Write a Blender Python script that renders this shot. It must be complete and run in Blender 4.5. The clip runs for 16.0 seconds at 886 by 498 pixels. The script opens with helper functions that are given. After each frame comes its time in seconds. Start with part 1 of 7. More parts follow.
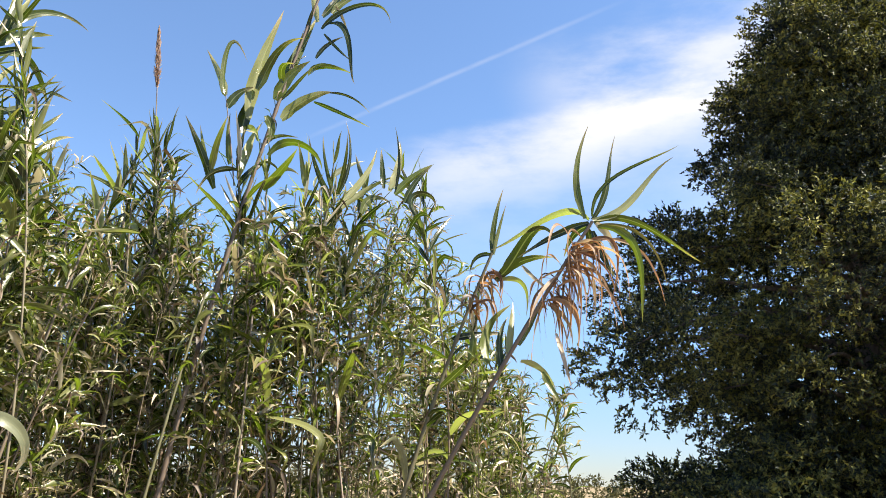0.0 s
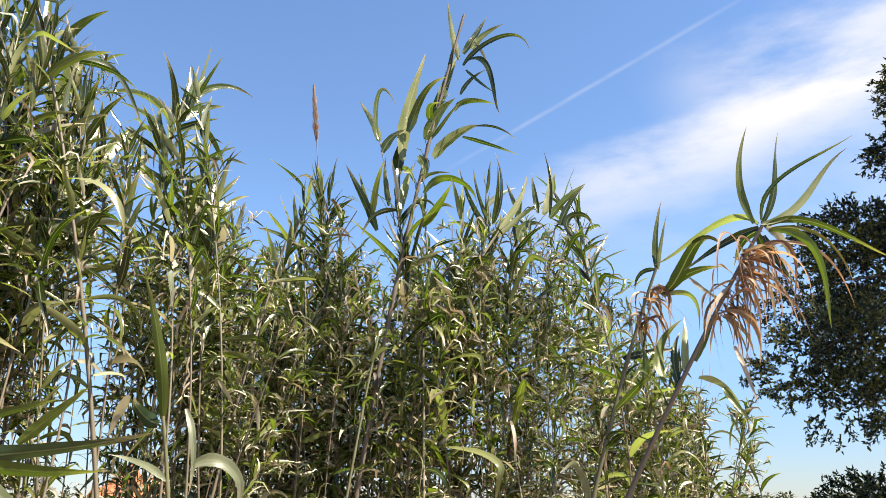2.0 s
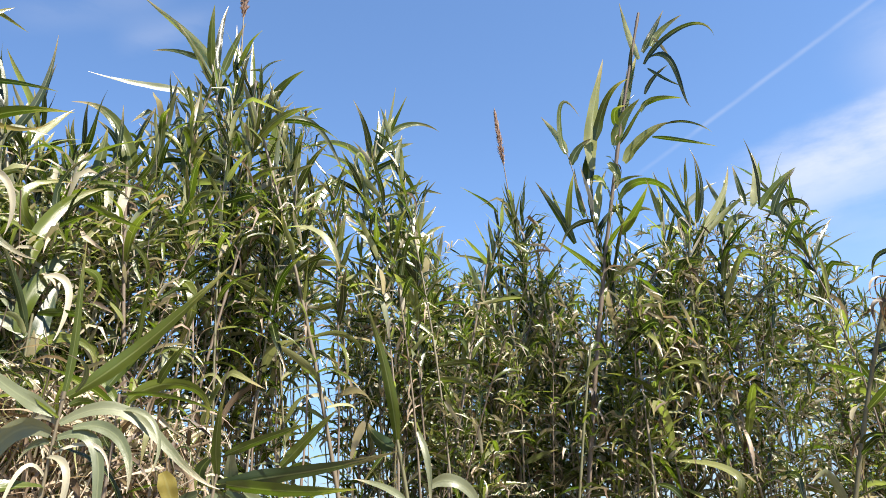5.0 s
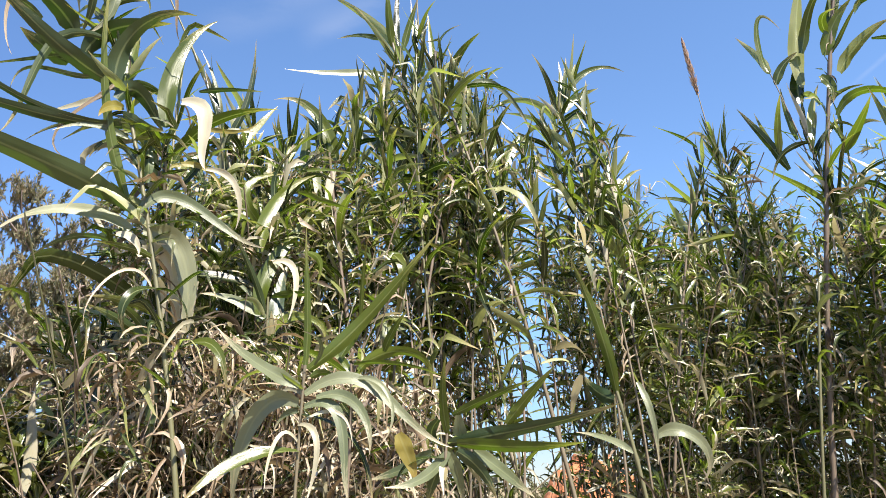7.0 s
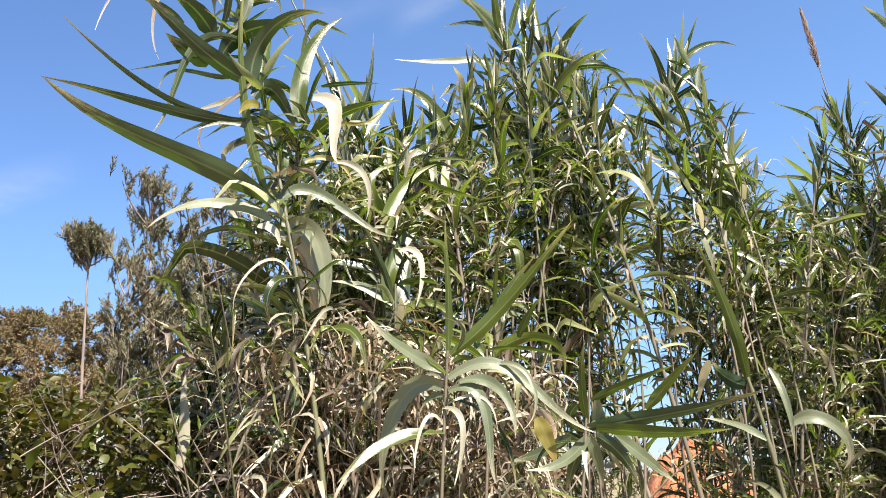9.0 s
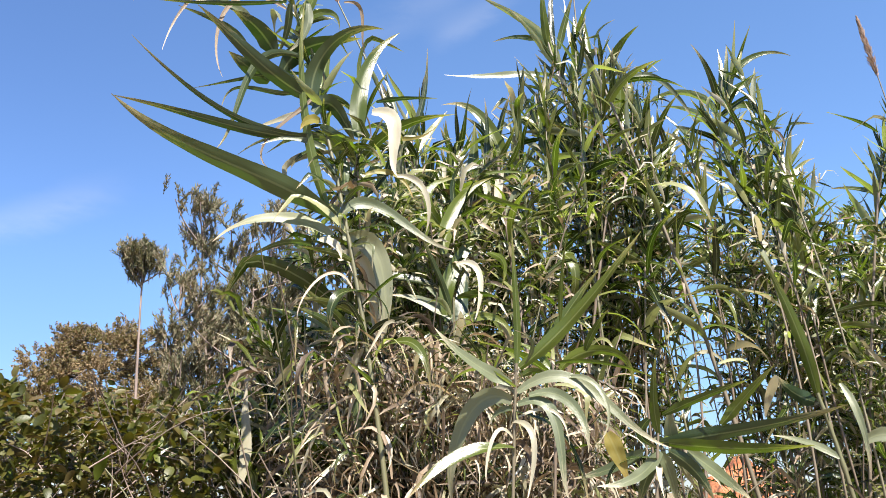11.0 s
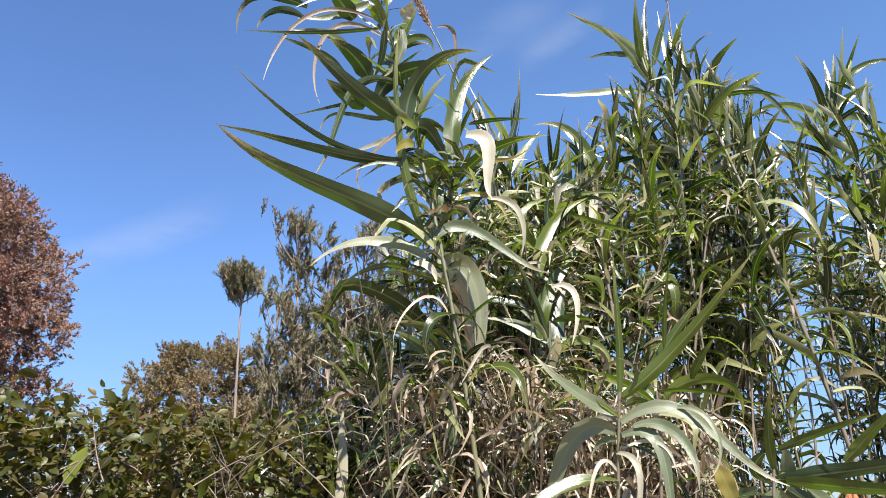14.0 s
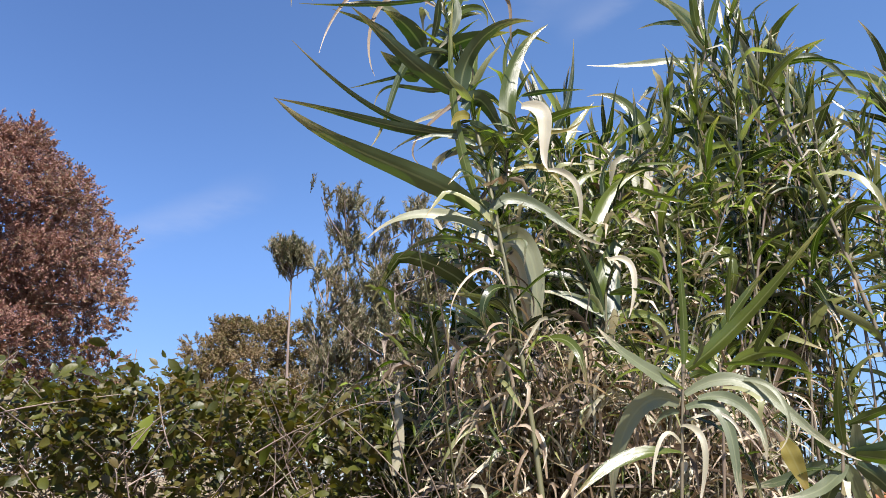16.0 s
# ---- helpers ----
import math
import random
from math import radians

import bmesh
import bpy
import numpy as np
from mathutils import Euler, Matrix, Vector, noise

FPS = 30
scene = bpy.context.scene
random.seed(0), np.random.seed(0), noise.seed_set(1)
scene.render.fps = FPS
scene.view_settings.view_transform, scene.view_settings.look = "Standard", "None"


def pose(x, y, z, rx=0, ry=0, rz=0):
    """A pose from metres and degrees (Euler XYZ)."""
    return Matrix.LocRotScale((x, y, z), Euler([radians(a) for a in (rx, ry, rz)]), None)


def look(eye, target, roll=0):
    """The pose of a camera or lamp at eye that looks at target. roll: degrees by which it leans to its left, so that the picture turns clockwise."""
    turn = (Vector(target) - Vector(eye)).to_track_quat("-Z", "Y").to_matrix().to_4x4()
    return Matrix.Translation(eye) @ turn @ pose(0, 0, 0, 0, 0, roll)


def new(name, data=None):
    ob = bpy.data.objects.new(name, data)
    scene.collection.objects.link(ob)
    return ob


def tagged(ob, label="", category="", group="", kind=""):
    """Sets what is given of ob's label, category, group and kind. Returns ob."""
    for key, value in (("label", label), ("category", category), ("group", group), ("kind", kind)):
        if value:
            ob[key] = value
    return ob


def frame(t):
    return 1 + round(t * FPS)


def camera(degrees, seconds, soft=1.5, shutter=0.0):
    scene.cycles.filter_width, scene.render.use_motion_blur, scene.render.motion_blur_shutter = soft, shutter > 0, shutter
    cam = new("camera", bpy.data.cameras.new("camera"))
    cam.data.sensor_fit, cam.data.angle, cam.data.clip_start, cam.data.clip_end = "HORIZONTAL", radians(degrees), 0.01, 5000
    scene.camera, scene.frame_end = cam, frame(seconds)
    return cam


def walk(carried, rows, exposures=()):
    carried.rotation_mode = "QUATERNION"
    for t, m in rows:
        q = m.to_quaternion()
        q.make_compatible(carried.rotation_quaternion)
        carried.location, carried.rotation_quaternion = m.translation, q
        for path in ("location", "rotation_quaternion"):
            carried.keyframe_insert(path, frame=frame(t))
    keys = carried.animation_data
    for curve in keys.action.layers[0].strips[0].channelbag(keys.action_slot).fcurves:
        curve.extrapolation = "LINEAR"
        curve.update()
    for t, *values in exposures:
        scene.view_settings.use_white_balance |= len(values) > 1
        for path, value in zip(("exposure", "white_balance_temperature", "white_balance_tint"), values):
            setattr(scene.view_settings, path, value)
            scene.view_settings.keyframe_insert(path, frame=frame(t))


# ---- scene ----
cam = camera(60.8, 16.0, soft=0.9)
PATH = [
    (0.0, pose(-0.146, -0.040, 1.605, 107.11, -1.74, 3.53)),
    (0.5, pose(-0.177, -0.065, 1.611, 107.02, -0.85, 6.83)),
    (1.0, pose(-0.190, -0.083, 1.612, 107.72, -0.69, 9.78)),
    (1.5, pose(-0.193, -0.090, 1.616, 108.45, -0.91, 12.98)),
    (2.0, pose(-0.198, -0.100, 1.615, 108.60, -0.18, 15.94)),
    (2.5, pose(-0.201, -0.105, 1.618, 108.25, 0.22, 18.27)),
    (3.0, pose(-0.213, -0.106, 1.617, 108.21, 0.95, 20.65)),
    (5.5, pose(-0.286, -0.088, 1.577, 110.31, 0.93, 35.36)),
    (6.0, pose(-0.287, -0.086, 1.582, 108.85, 1.36, 39.92)),
    (6.5, pose(-0.292, -0.084, 1.587, 108.60, 2.68, 44.18)),
    (7.0, pose(-0.298, -0.094, 1.586, 107.77, 2.48, 47.55)),
    (7.5, pose(-0.318, -0.131, 1.583, 106.99, 1.83, 49.40)),
    (8.0, pose(-0.332, -0.158, 1.589, 106.38, 2.04, 51.46)),
    (8.5, pose(-0.337, -0.184, 1.595, 106.63, 1.73, 53.06)),
    (9.0, pose(-0.343, -0.205, 1.589, 106.78, 1.27, 54.48)),
    (11.5, pose(-0.399, -0.260, 1.583, 107.98, 0.07, 58.34)),
    (12.0, pose(-0.397, -0.252, 1.588, 107.52, -0.55, 59.84)),
    (12.5, pose(-0.412, -0.249, 1.595, 107.60, -0.39, 61.33)),
    (13.0, pose(-0.421, -0.248, 1.601, 107.86, -0.44, 62.51)),
    (13.5, pose(-0.424, -0.252, 1.599, 108.16, -0.54, 63.51)),
    (14.0, pose(-0.424, -0.268, 1.605, 109.45, -1.22, 63.76)),
    (14.5, pose(-0.416, -0.266, 1.617, 110.86, -1.81, 64.61)),
    (15.0, pose(-0.411, -0.266, 1.625, 111.53, -2.30, 64.87)),
    (15.5, pose(-0.420, -0.272, 1.613, 110.21, -2.31, 65.92)),
    (16.0, pose(-0.448, -0.305, 1.593, 107.55, -2.17, 66.86)),
]
walk(cam, PATH, [(0.0, 1.67, 7150, 12), (3.0, 1.57, 7000, 12), (5.5, 1.61, 6750, 11), (9.0, 1.64, 6680, 12), (11.5, 1.60, 6560, 12), (12.5, 1.52, 6500, 12), (14.5, 1.36, 6300, 14), (16.0, 1.26, 6350, 15)])

# ---- light ----
SUN_AZ, SUN_EL = -98.0, 57.0        # degrees: bearing to the left of +y, height


def bearing(az, el):
    a, e = radians(az), radians(el)
    return Vector((-math.sin(a) * math.cos(e), math.cos(a) * math.cos(e), math.sin(e)))


def build_world():
    w = bpy.data.worlds.new("sky")
    scene.world = w
    w.use_nodes = True
    nt = w.node_tree
    nt.nodes.clear()
    N, L = nt.nodes.new, nt.links.new

    def math_node(op, a, b=None, clamp=False):
        n = N("ShaderNodeMath")
        n.operation, n.use_clamp = op, clamp
        for i, v in enumerate((a, b)):
            if v is None:
                continue
            if isinstance(v, (int, float)):
                n.inputs[i].default_value = v
            else:
                L(v, n.inputs[i])
        return n.outputs[0]

    def dot(v, d):
        n = N("ShaderNodeVectorMath")
        n.operation = "DOT_PRODUCT"
        L(v, n.inputs[0])
        n.inputs[1].default_value = d
        return n.outputs["Value"]

    def ramp(v, lo, hi):
        n = N("ShaderNodeMapRange")
        n.interpolation_type = "SMOOTHSTEP"
        L(v, n.inputs[0])
        n.inputs[1].default_value, n.inputs[2].default_value = lo, hi
        return n.outputs[0]

    coord = N("ShaderNodeTexCoord").outputs["Generated"]
    sky = N("ShaderNodeTexSky")
    sky.sky_type, sky.sun_disc = "NISHITA", False
    sky.sun_elevation, sky.sun_rotation = radians(SUN_EL), radians(-SUN_AZ)
    sky.air_density, sky.dust_density, sky.ozone_density = 1.0, 0.1, 3.0

    def cirrus(p, q, width, streak, soft):
        """A streak of ice cloud along the great circle from bearing p to q."""
        a, b = bearing(*p), bearing(*q)
        n = a.cross(b).normalized()
        mid = (a + b).normalized()
        along = n.cross(mid)
        half = a.angle(b) / 2
        noise_n = N("ShaderNodeTexNoise")
        noise_n.inputs["Scale"].default_value = streak
        noise_n.inputs["Detail"].default_value = 6
        noise_n.inputs["Roughness"].default_value = 0.6
        mp = N("ShaderNodeMapping")
        mp.inputs["Scale"].default_value = (1, 1, 3.0)
        L(coord, mp.inputs[0])
        L(mp.outputs[0], noise_n.inputs["Vector"])
        nz = noise_n.outputs["Fac"]
        off = math_node("ADD", dot(coord, n), math_node("MULTIPLY", math_node("SUBTRACT", nz, 0.5), width * soft))
        across = ramp(math_node("ABSOLUTE", off), width, 0.0)
        ends = ramp(math_node("ABSOLUTE", dot(coord, along)), math.sin(half) * 1.25, math.sin(half) * 0.45)
        front = ramp(dot(coord, mid), 0.0, 0.3)
        return math_node("MULTIPLY", math_node("MULTIPLY", across, ends), math_node("MULTIPLY", front, ramp(nz, 0.18, 0.62)))

    bands = [
        (cirrus((10, 20.5), (-26, 27), radians(4.2), 5.0, 1.4), 0.62),
        (cirrus((-4, 27), (-34, 31.5), radians(5.5), 4.0, 1.4), 0.72),
        (cirrus((6, 18), (-30, 20), radians(7), 3.0, 1.6), 0.22),
        (cirrus((15.5, 24.7), (-9.5, 34.4), radians(0.26), 9.0, 0.6), 0.16),
        (cirrus((50, 36.5), (58, 33.5), radians(1.4), 6.0, 1.5), 0.12),
        (cirrus((82, 21), (96, 13.5), radians(1.8), 6.0, 1.5), 0.16),
        (cirrus((66, 33), (54, 37), radians(2.0), 6.0, 1.5), 0.08),
    ]
    total = None
    for v, k in bands:
        v = math_node("MULTIPLY", v, k)
        total = v if total is None else math_node("ADD", total, v)
    total = math_node("MINIMUM", total, 0.92)
    mix = N("ShaderNodeMix")
    mix.data_type = "RGBA"
    L(total, mix.inputs[0])
    tint = N("ShaderNodeMix")
    tint.data_type, tint.blend_type = "RGBA", "MULTIPLY"
    tint.inputs[0].default_value = 1.0
    L(sky.outputs[0], tint.inputs[6])
    haze = N("ShaderNodeMix")
    haze.data_type = "RGBA"
    L(ramp(dot(coord, (0, 0, 1)), 0.0, 0.32), haze.inputs[0])
    haze.inputs[6].default_value = HORIZON_TINT
    side = N("ShaderNodeMix")
    side.data_type = "RGBA"
    L(ramp(dot(coord, bearing(0, 25)), 0.1, 0.72), side.inputs[0])
    side.inputs[6].default_value, side.inputs[7].default_value = SKY_TINT, SUNWARD_TINT
    L(side.outputs[2], haze.inputs[7])
    L(haze.outputs[2], tint.inputs[7])
    L(tint.outputs[2], mix.inputs[6])
    mix.inputs[7].default_value = CLOUD
    bg = N("ShaderNodeBackground")
    bg.inputs["Strength"].default_value = SKY_STRENGTH
    L(mix.outputs[2], bg.inputs[0])
    out = N("ShaderNodeOutputWorld")
    L(bg.outputs[0], out.inputs[0])


SKY_STRENGTH = 0.050
HORIZON_TINT = (0.67, 0.79, 1.06, 1)
SKY_TINT = (1.02, 1.23, 1.53, 1)
SUNWARD_TINT = (1.28, 1.52, 1.74, 1)
CLOUD = (7.0, 7.2, 7.6, 1)
build_world()
sun = new("sun", bpy.data.lights.new("sun", "SUN"))
sun.data.energy, sun.data.angle, sun.data.color = 5.0, radians(0.53), (1.0, 0.95, 0.86)
sun.matrix_world = look(bearing(SUN_AZ, SUN_EL) * 50, (0, 0, 0))


# ---- materials ----
class Nodes:
    """A small help to write node materials."""

    def __init__(self, name):
        self.mat = bpy.data.materials.new(name)
        self.mat.use_nodes = True
        self.nt = self.mat.node_tree
        self.nt.nodes.clear()

    def add(self, kind, **props):
        n = self.nt.nodes.new(kind)
        for k, v in props.items():
            if k == "operation":
                n.operation = v
            elif k == "data_type":
                n.data_type = v
            elif k == "blend_type":
                n.blend_type = v
        return n

    def link(self, a, b):
        self.nt.links.new(a, b)

    def value(self, op, a, b=0.0):
        n = self.add("ShaderNodeMath", operation=op)
        for i, v in enumerate((a, b)):
            if isinstance(v, (int, float)):
                n.inputs[i].default_value = v
            else:
                self.link(v, n.inputs[i])
        return n.outputs[0]

    def ramp(self, v, stops):
        n = self.add("ShaderNodeValToRGB")
        el = n.color_ramp.elements
        while len(el) < len(stops):
            el.new(0.5)
        for e, (p, c) in zip(el, stops):
            e.position, e.color = p, (*c, 1)
        self.link(v, n.inputs[0])
        return n.outputs[0]

    def mix(self, f, a, b, blend="MIX"):
        n = self.add("ShaderNodeMix", data_type="RGBA", blend_type=blend)
        for i, v in ((0, f), (6, a), (7, b)):
            if isinstance(v, (int, float)):
                n.inputs[i].default_value = v
            elif isinstance(v, tuple):
                n.inputs[i].default_value = (*v, 1)
            else:
                self.link(v, n.inputs[i])
        return n.outputs[2]

    def noise(self, scale, vector=None, detail=3.0, stretch=None):
        n = self.add("ShaderNodeTexNoise")
        n.inputs["Scale"].default_value, n.inputs["Detail"].default_value = scale, detail
        if vector is None:
            vector = self.add("ShaderNodeTexCoord").outputs["Object"]
        if stretch:
            m = self.add("ShaderNodeMapping")
            m.inputs["Scale"].default_value = stretch
            self.link(vector, m.inputs[0])
            vector = m.outputs[0]
        self.link(vector, n.inputs["Vector"])
        return n.outputs["Fac"]

    def random(self):
        """A number of its own for each object and each loose piece of a mesh."""
        s = self.value("ADD", self.add("ShaderNodeObjectInfo").outputs["Random"], self.add("ShaderNodeNewGeometry").outputs["Random Per Island"])
        return self.value("FRACT", s)

    def finish(self, colour, rough, bump=None, bump_strength=0.3, bump_distance=0.005, translucent=None, share=0.0, specular=0.5):
        p = self.add("ShaderNodeBsdfPrincipled")
        for v, s in ((colour, "Base Color"), (rough, "Roughness")):
            if isinstance(v, tuple):
                p.inputs[s].default_value = (*v, 1)
            elif isinstance(v, (int, float)):
                p.inputs[s].default_value = v
            else:
                self.link(v, p.inputs[s])
        p.inputs["Specular IOR Level"].default_value = specular
        if bump is not None:
            b = self.add("ShaderNodeBump")
            b.inputs["Strength"].default_value, b.inputs["Distance"].default_value = bump_strength, bump_distance
            self.link(bump, b.inputs["Height"])
            self.link(b.outputs[0], p.inputs["Normal"])
        shader = p.outputs[0]
        if translucent is not None:
            t = self.add("ShaderNodeBsdfTranslucent")
            self.link(translucent, t.inputs[0])
            m = self.add("ShaderNodeMixShader")
            m.inputs[0].default_value = share
            self.link(shader, m.inputs[1])
            self.link(t.outputs[0], m.inputs[2])
            shader = m.outputs[0]
        o = self.add("ShaderNodeOutputMaterial")
        self.link(shader, o.inputs[0])
        return self.mat


def blade_material(name, stops, tip, glow, share, rough, rib=0.35):
    """A grass blade: u runs across it, v along it."""
    n = Nodes(name)
    uv = n.add("ShaderNodeTexCoord").outputs["UV"]
    r = n.random()
    base = n.ramp(r, stops)
    veins = n.noise(1.0, uv, 2.0, (46, 2.0, 1))
    base = n.mix(n.value("MULTIPLY", veins, 0.5), base, (0.55, 0.55, 0.5), "MULTIPLY")
    sep = n.add("ShaderNodeSeparateXYZ")
    n.link(uv, sep.inputs[0])
    mid = n.value("ABSOLUTE", n.value("SUBTRACT", sep.outputs[0], 0.5))
    ribm = n.add("ShaderNodeMapRange")
    n.link(mid, ribm.inputs[0])
    ribm.inputs[1].default_value, ribm.inputs[2].default_value = 0.075, 0.02
    base = n.mix(n.value("MULTIPLY", ribm.outputs[0], rib), base, (0.36, 0.38, 0.2))
    blot = n.noise(5.0, uv, 4.0, (1.2, 4.0, 1))
    wear = n.add("ShaderNodeMapRange")
    n.link(n.value("ADD", n.value("MULTIPLY", sep.outputs[1], 0.8), n.value("MULTIPLY", blot, 0.6)), wear.inputs[0])
    wear.inputs[1].default_value, wear.inputs[2].default_value = 0.86, 1.12
    base = n.mix(wear.outputs[0], base, tip)
    gl = n.mix(1.0, base, glow, "MULTIPLY")
    return n.finish(base, rough, veins, 0.25, 0.002, gl, share, 0.6)


GREEN = blade_material("reed_blade_green", [(0.0, (0.014, 0.023, 0.005)), (0.36, (0.038, 0.056, 0.010)), (0.62, (0.077, 0.098, 0.016)), (0.80, (0.160, 0.174, 0.047)), (1.0, (0.368, 0.365, 0.206))],
                       (0.36, 0.27, 0.15), (1.35, 1.75, 0.55), 0.34, 0.25)
# Dark green; the shade on blades seen from below is put in here too.
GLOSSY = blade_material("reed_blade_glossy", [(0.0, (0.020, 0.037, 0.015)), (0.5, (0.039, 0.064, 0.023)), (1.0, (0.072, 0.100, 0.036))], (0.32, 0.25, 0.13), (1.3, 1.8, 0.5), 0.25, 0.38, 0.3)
# Near-white for bleached dry blades, and painted sun glare on green ones.
BLEACHED_LIT = blade_material("reed_blade_bleached_lit", [(0.0, (0.251, 0.232, 0.155)), (0.4, (0.402, 0.370, 0.263)), (1.0, (0.591, 0.542, 0.418))], (0.48, 0.41, 0.31), (1.2, 1.15, 0.85), 0.25, 0.45, 0.15)
# Pale glaucous old blades; lit upper faces also take this tone as painted light.
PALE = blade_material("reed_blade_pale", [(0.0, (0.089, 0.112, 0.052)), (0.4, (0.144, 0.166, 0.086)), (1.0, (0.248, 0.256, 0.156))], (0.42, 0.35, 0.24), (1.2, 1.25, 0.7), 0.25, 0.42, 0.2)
DRY = blade_material("reed_blade_dry", [(0.0, (0.041, 0.025, 0.014)), (0.32, (0.110, 0.071, 0.041)), (0.62, (0.267, 0.190, 0.122)), (1.0, (0.551, 0.448, 0.332))], (0.38, 0.30, 0.21), (1.2, 1.1, 0.8), 0.25, 0.55, 0.1)
RUST = blade_material("reed_blade_rust", [(0.0, (0.135, 0.072, 0.036)), (0.4, (0.297, 0.167, 0.081)), (0.7, (0.405, 0.270, 0.153)), (1.0, (0.522, 0.414, 0.306))], (0.44, 0.29, 0.17), (1.5, 1.1, 0.7), 0.35, 0.6, 0.1)
FRESH = blade_material("reed_blade_fresh", [(0.0, (0.058, 0.082, 0.011)), (0.5, (0.098, 0.128, 0.016)), (1.0, (0.148, 0.174, 0.028))], (0.28, 0.24, 0.08), (1.25, 1.7, 0.5), 0.36, 0.30, 0.25)
YELLOW = blade_material("reed_blade_yellow", [(0.0, (0.17, 0.16, 0.02)), (0.5, (0.25, 0.215, 0.035)), (1.0, (0.33, 0.27, 0.08))], (0.36, 0.25, 0.08), (1.5, 1.3, 0.5), 0.4, 0.42, 0.2)


def culm_material():
    n = Nodes("reed_culm")
    r = n.random()
    base = n.ramp(r, [(0.0, (0.15, 0.115, 0.085)), (0.4, (0.21, 0.165, 0.125)), (0.7, (0.13, 0.14, 0.06)), (1.0, (0.34, 0.28, 0.23))])
    streak = n.noise(60, None, 3.0, (1, 1, 0.05))
    base = n.mix(n.value("MULTIPLY", streak, 0.6), base, (0.5, 0.46, 0.4), "MULTIPLY")
    stain = n.noise(7, None, 3.0)
    base = n.mix(n.value("MULTIPLY", stain, 0.45), base, (0.13, 0.10, 0.07))
    return n.finish(base, 0.5, streak, 0.3, 0.002)


def foliage_material(name, stops, glow, share=0.25, rough=0.55, spread=3.0, sheen=0.4):
    n = Nodes(name)
    patch = n.noise(spread, None, 3.0)
    r = n.random()
    f = n.value("ADD", n.value("MULTIPLY", patch, 0.75), n.value("MULTIPLY", r, 0.45))
    base = n.ramp(f, stops)
    gl = n.mix(1.0, base, glow, "MULTIPLY")
    fine = n.noise(140, None, 2.0)
    return n.finish(base, rough, fine, 0.3, 0.003, gl, share, sheen)


def bark_material(name, a, b):
    n = Nodes(name)
    g = n.noise(24, None, 5.0, (1, 1, 0.18))
    base = n.ramp(g, [(0.25, a), (0.75, b)])
    return n.finish(base, 0.85, g, 0.7, 0.015)


CULM = culm_material()
PLUME = foliage_material("reed_plume", [(0.2, (0.24, 0.15, 0.11)), (0.55, (0.38, 0.26, 0.20)), (0.9, (0.58, 0.46, 0.39))], (1.2, 1.1, 0.9), 0.4, 0.8, 9.0, 0.1)
# The yellow-green top stop of the juniper paints scattered clumps as sunlit.
JUNIPER = foliage_material("juniper_foliage", [(0.25, (0.013, 0.020, 0.019)), (0.54, (0.028, 0.038, 0.031)), (0.66, (0.075, 0.090, 0.038)), (0.82, (0.25, 0.25, 0.07))], (1.4, 1.4, 0.6), 0.10, 0.65, 0.8, 0.2)
BROWNED = foliage_material("browned_foliage", [(0.2, (0.096, 0.050, 0.042)), (0.45, (0.220, 0.113, 0.092)), (0.65, (0.316, 0.180, 0.144)), (0.80, (0.239, 0.194, 0.114)), (1.0, (0.344, 0.234, 0.188))], (1.2, 1.0, 0.8), 0.2, 0.7, 1.2, 0.2)
OLIVE = foliage_material("bush_foliage", [(0.2, (0.074, 0.078, 0.029)), (0.44, (0.152, 0.141, 0.054)), (0.58, (0.222, 0.156, 0.093)), (1.0, (0.277, 0.214, 0.125))], (1.3, 1.2, 0.7), 0.2, 0.65, 2.2, 0.2)
HEATH = foliage_material("heath_foliage", [(0.2, (0.078, 0.092, 0.052)), (0.50, (0.145, 0.146, 0.080)), (0.66, (0.205, 0.172, 0.112)), (1.0, (0.29, 0.21, 0.165))], (1.3, 1.3, 0.7), 0.2, 0.6, 2.4, 0.25)
HEDGE = foliage_material("hedge_leaf", [(0.2, (0.013, 0.016, 0.002)), (0.42, (0.036, 0.042, 0.006)), (0.60, (0.071, 0.077, 0.010)), (0.76, (0.082, 0.065, 0.018)), (0.9, (0.097, 0.068, 0.026)), (1.0, (0.170, 0.151, 0.062))], (1.5, 1.4, 0.5), 0.3, 0.46, 3.0, 0.4)
SCRUB = foliage_material("far_scrub", [(0.2, (0.05, 0.055, 0.026)), (0.6, (0.10, 0.10, 0.05)), (1.0, (0.18, 0.16, 0.10))], (1.2, 1.2, 0.7), 0.15, 0.8, 0.4, 0.1)
BARK = bark_material("bark", (0.06, 0.045, 0.035), (0.20, 0.16, 0.13))
TWIG = bark_material("twig", (0.14, 0.10, 0.085), (0.33, 0.26, 0.22))


def earth_material(name, stops, scale, bump):
    n = Nodes(name)
    g = n.noise(scale, None, 6.0)
    fine = n.noise(scale * 14, None, 3.0)
    base = n.ramp(n.value("ADD", n.value("MULTIPLY", g, 0.7), n.value("MULTIPLY", fine, 0.3)), stops)
    return n.finish(base, 0.95, fine, 0.8, bump, specular=0.15)


EARTH = earth_material("red_earth", [(0.3, (0.22, 0.075, 0.034)), (0.5, (0.36, 0.135, 0.062)), (0.7, (0.45, 0.21, 0.11))], 1.3, 0.04)
SOIL = earth_material("dry_soil", [(0.3, (0.10, 0.075, 0.045)), (0.5, (0.19, 0.15, 0.09)), (0.7, (0.27, 0.23, 0.14))], 0.9, 0.03)


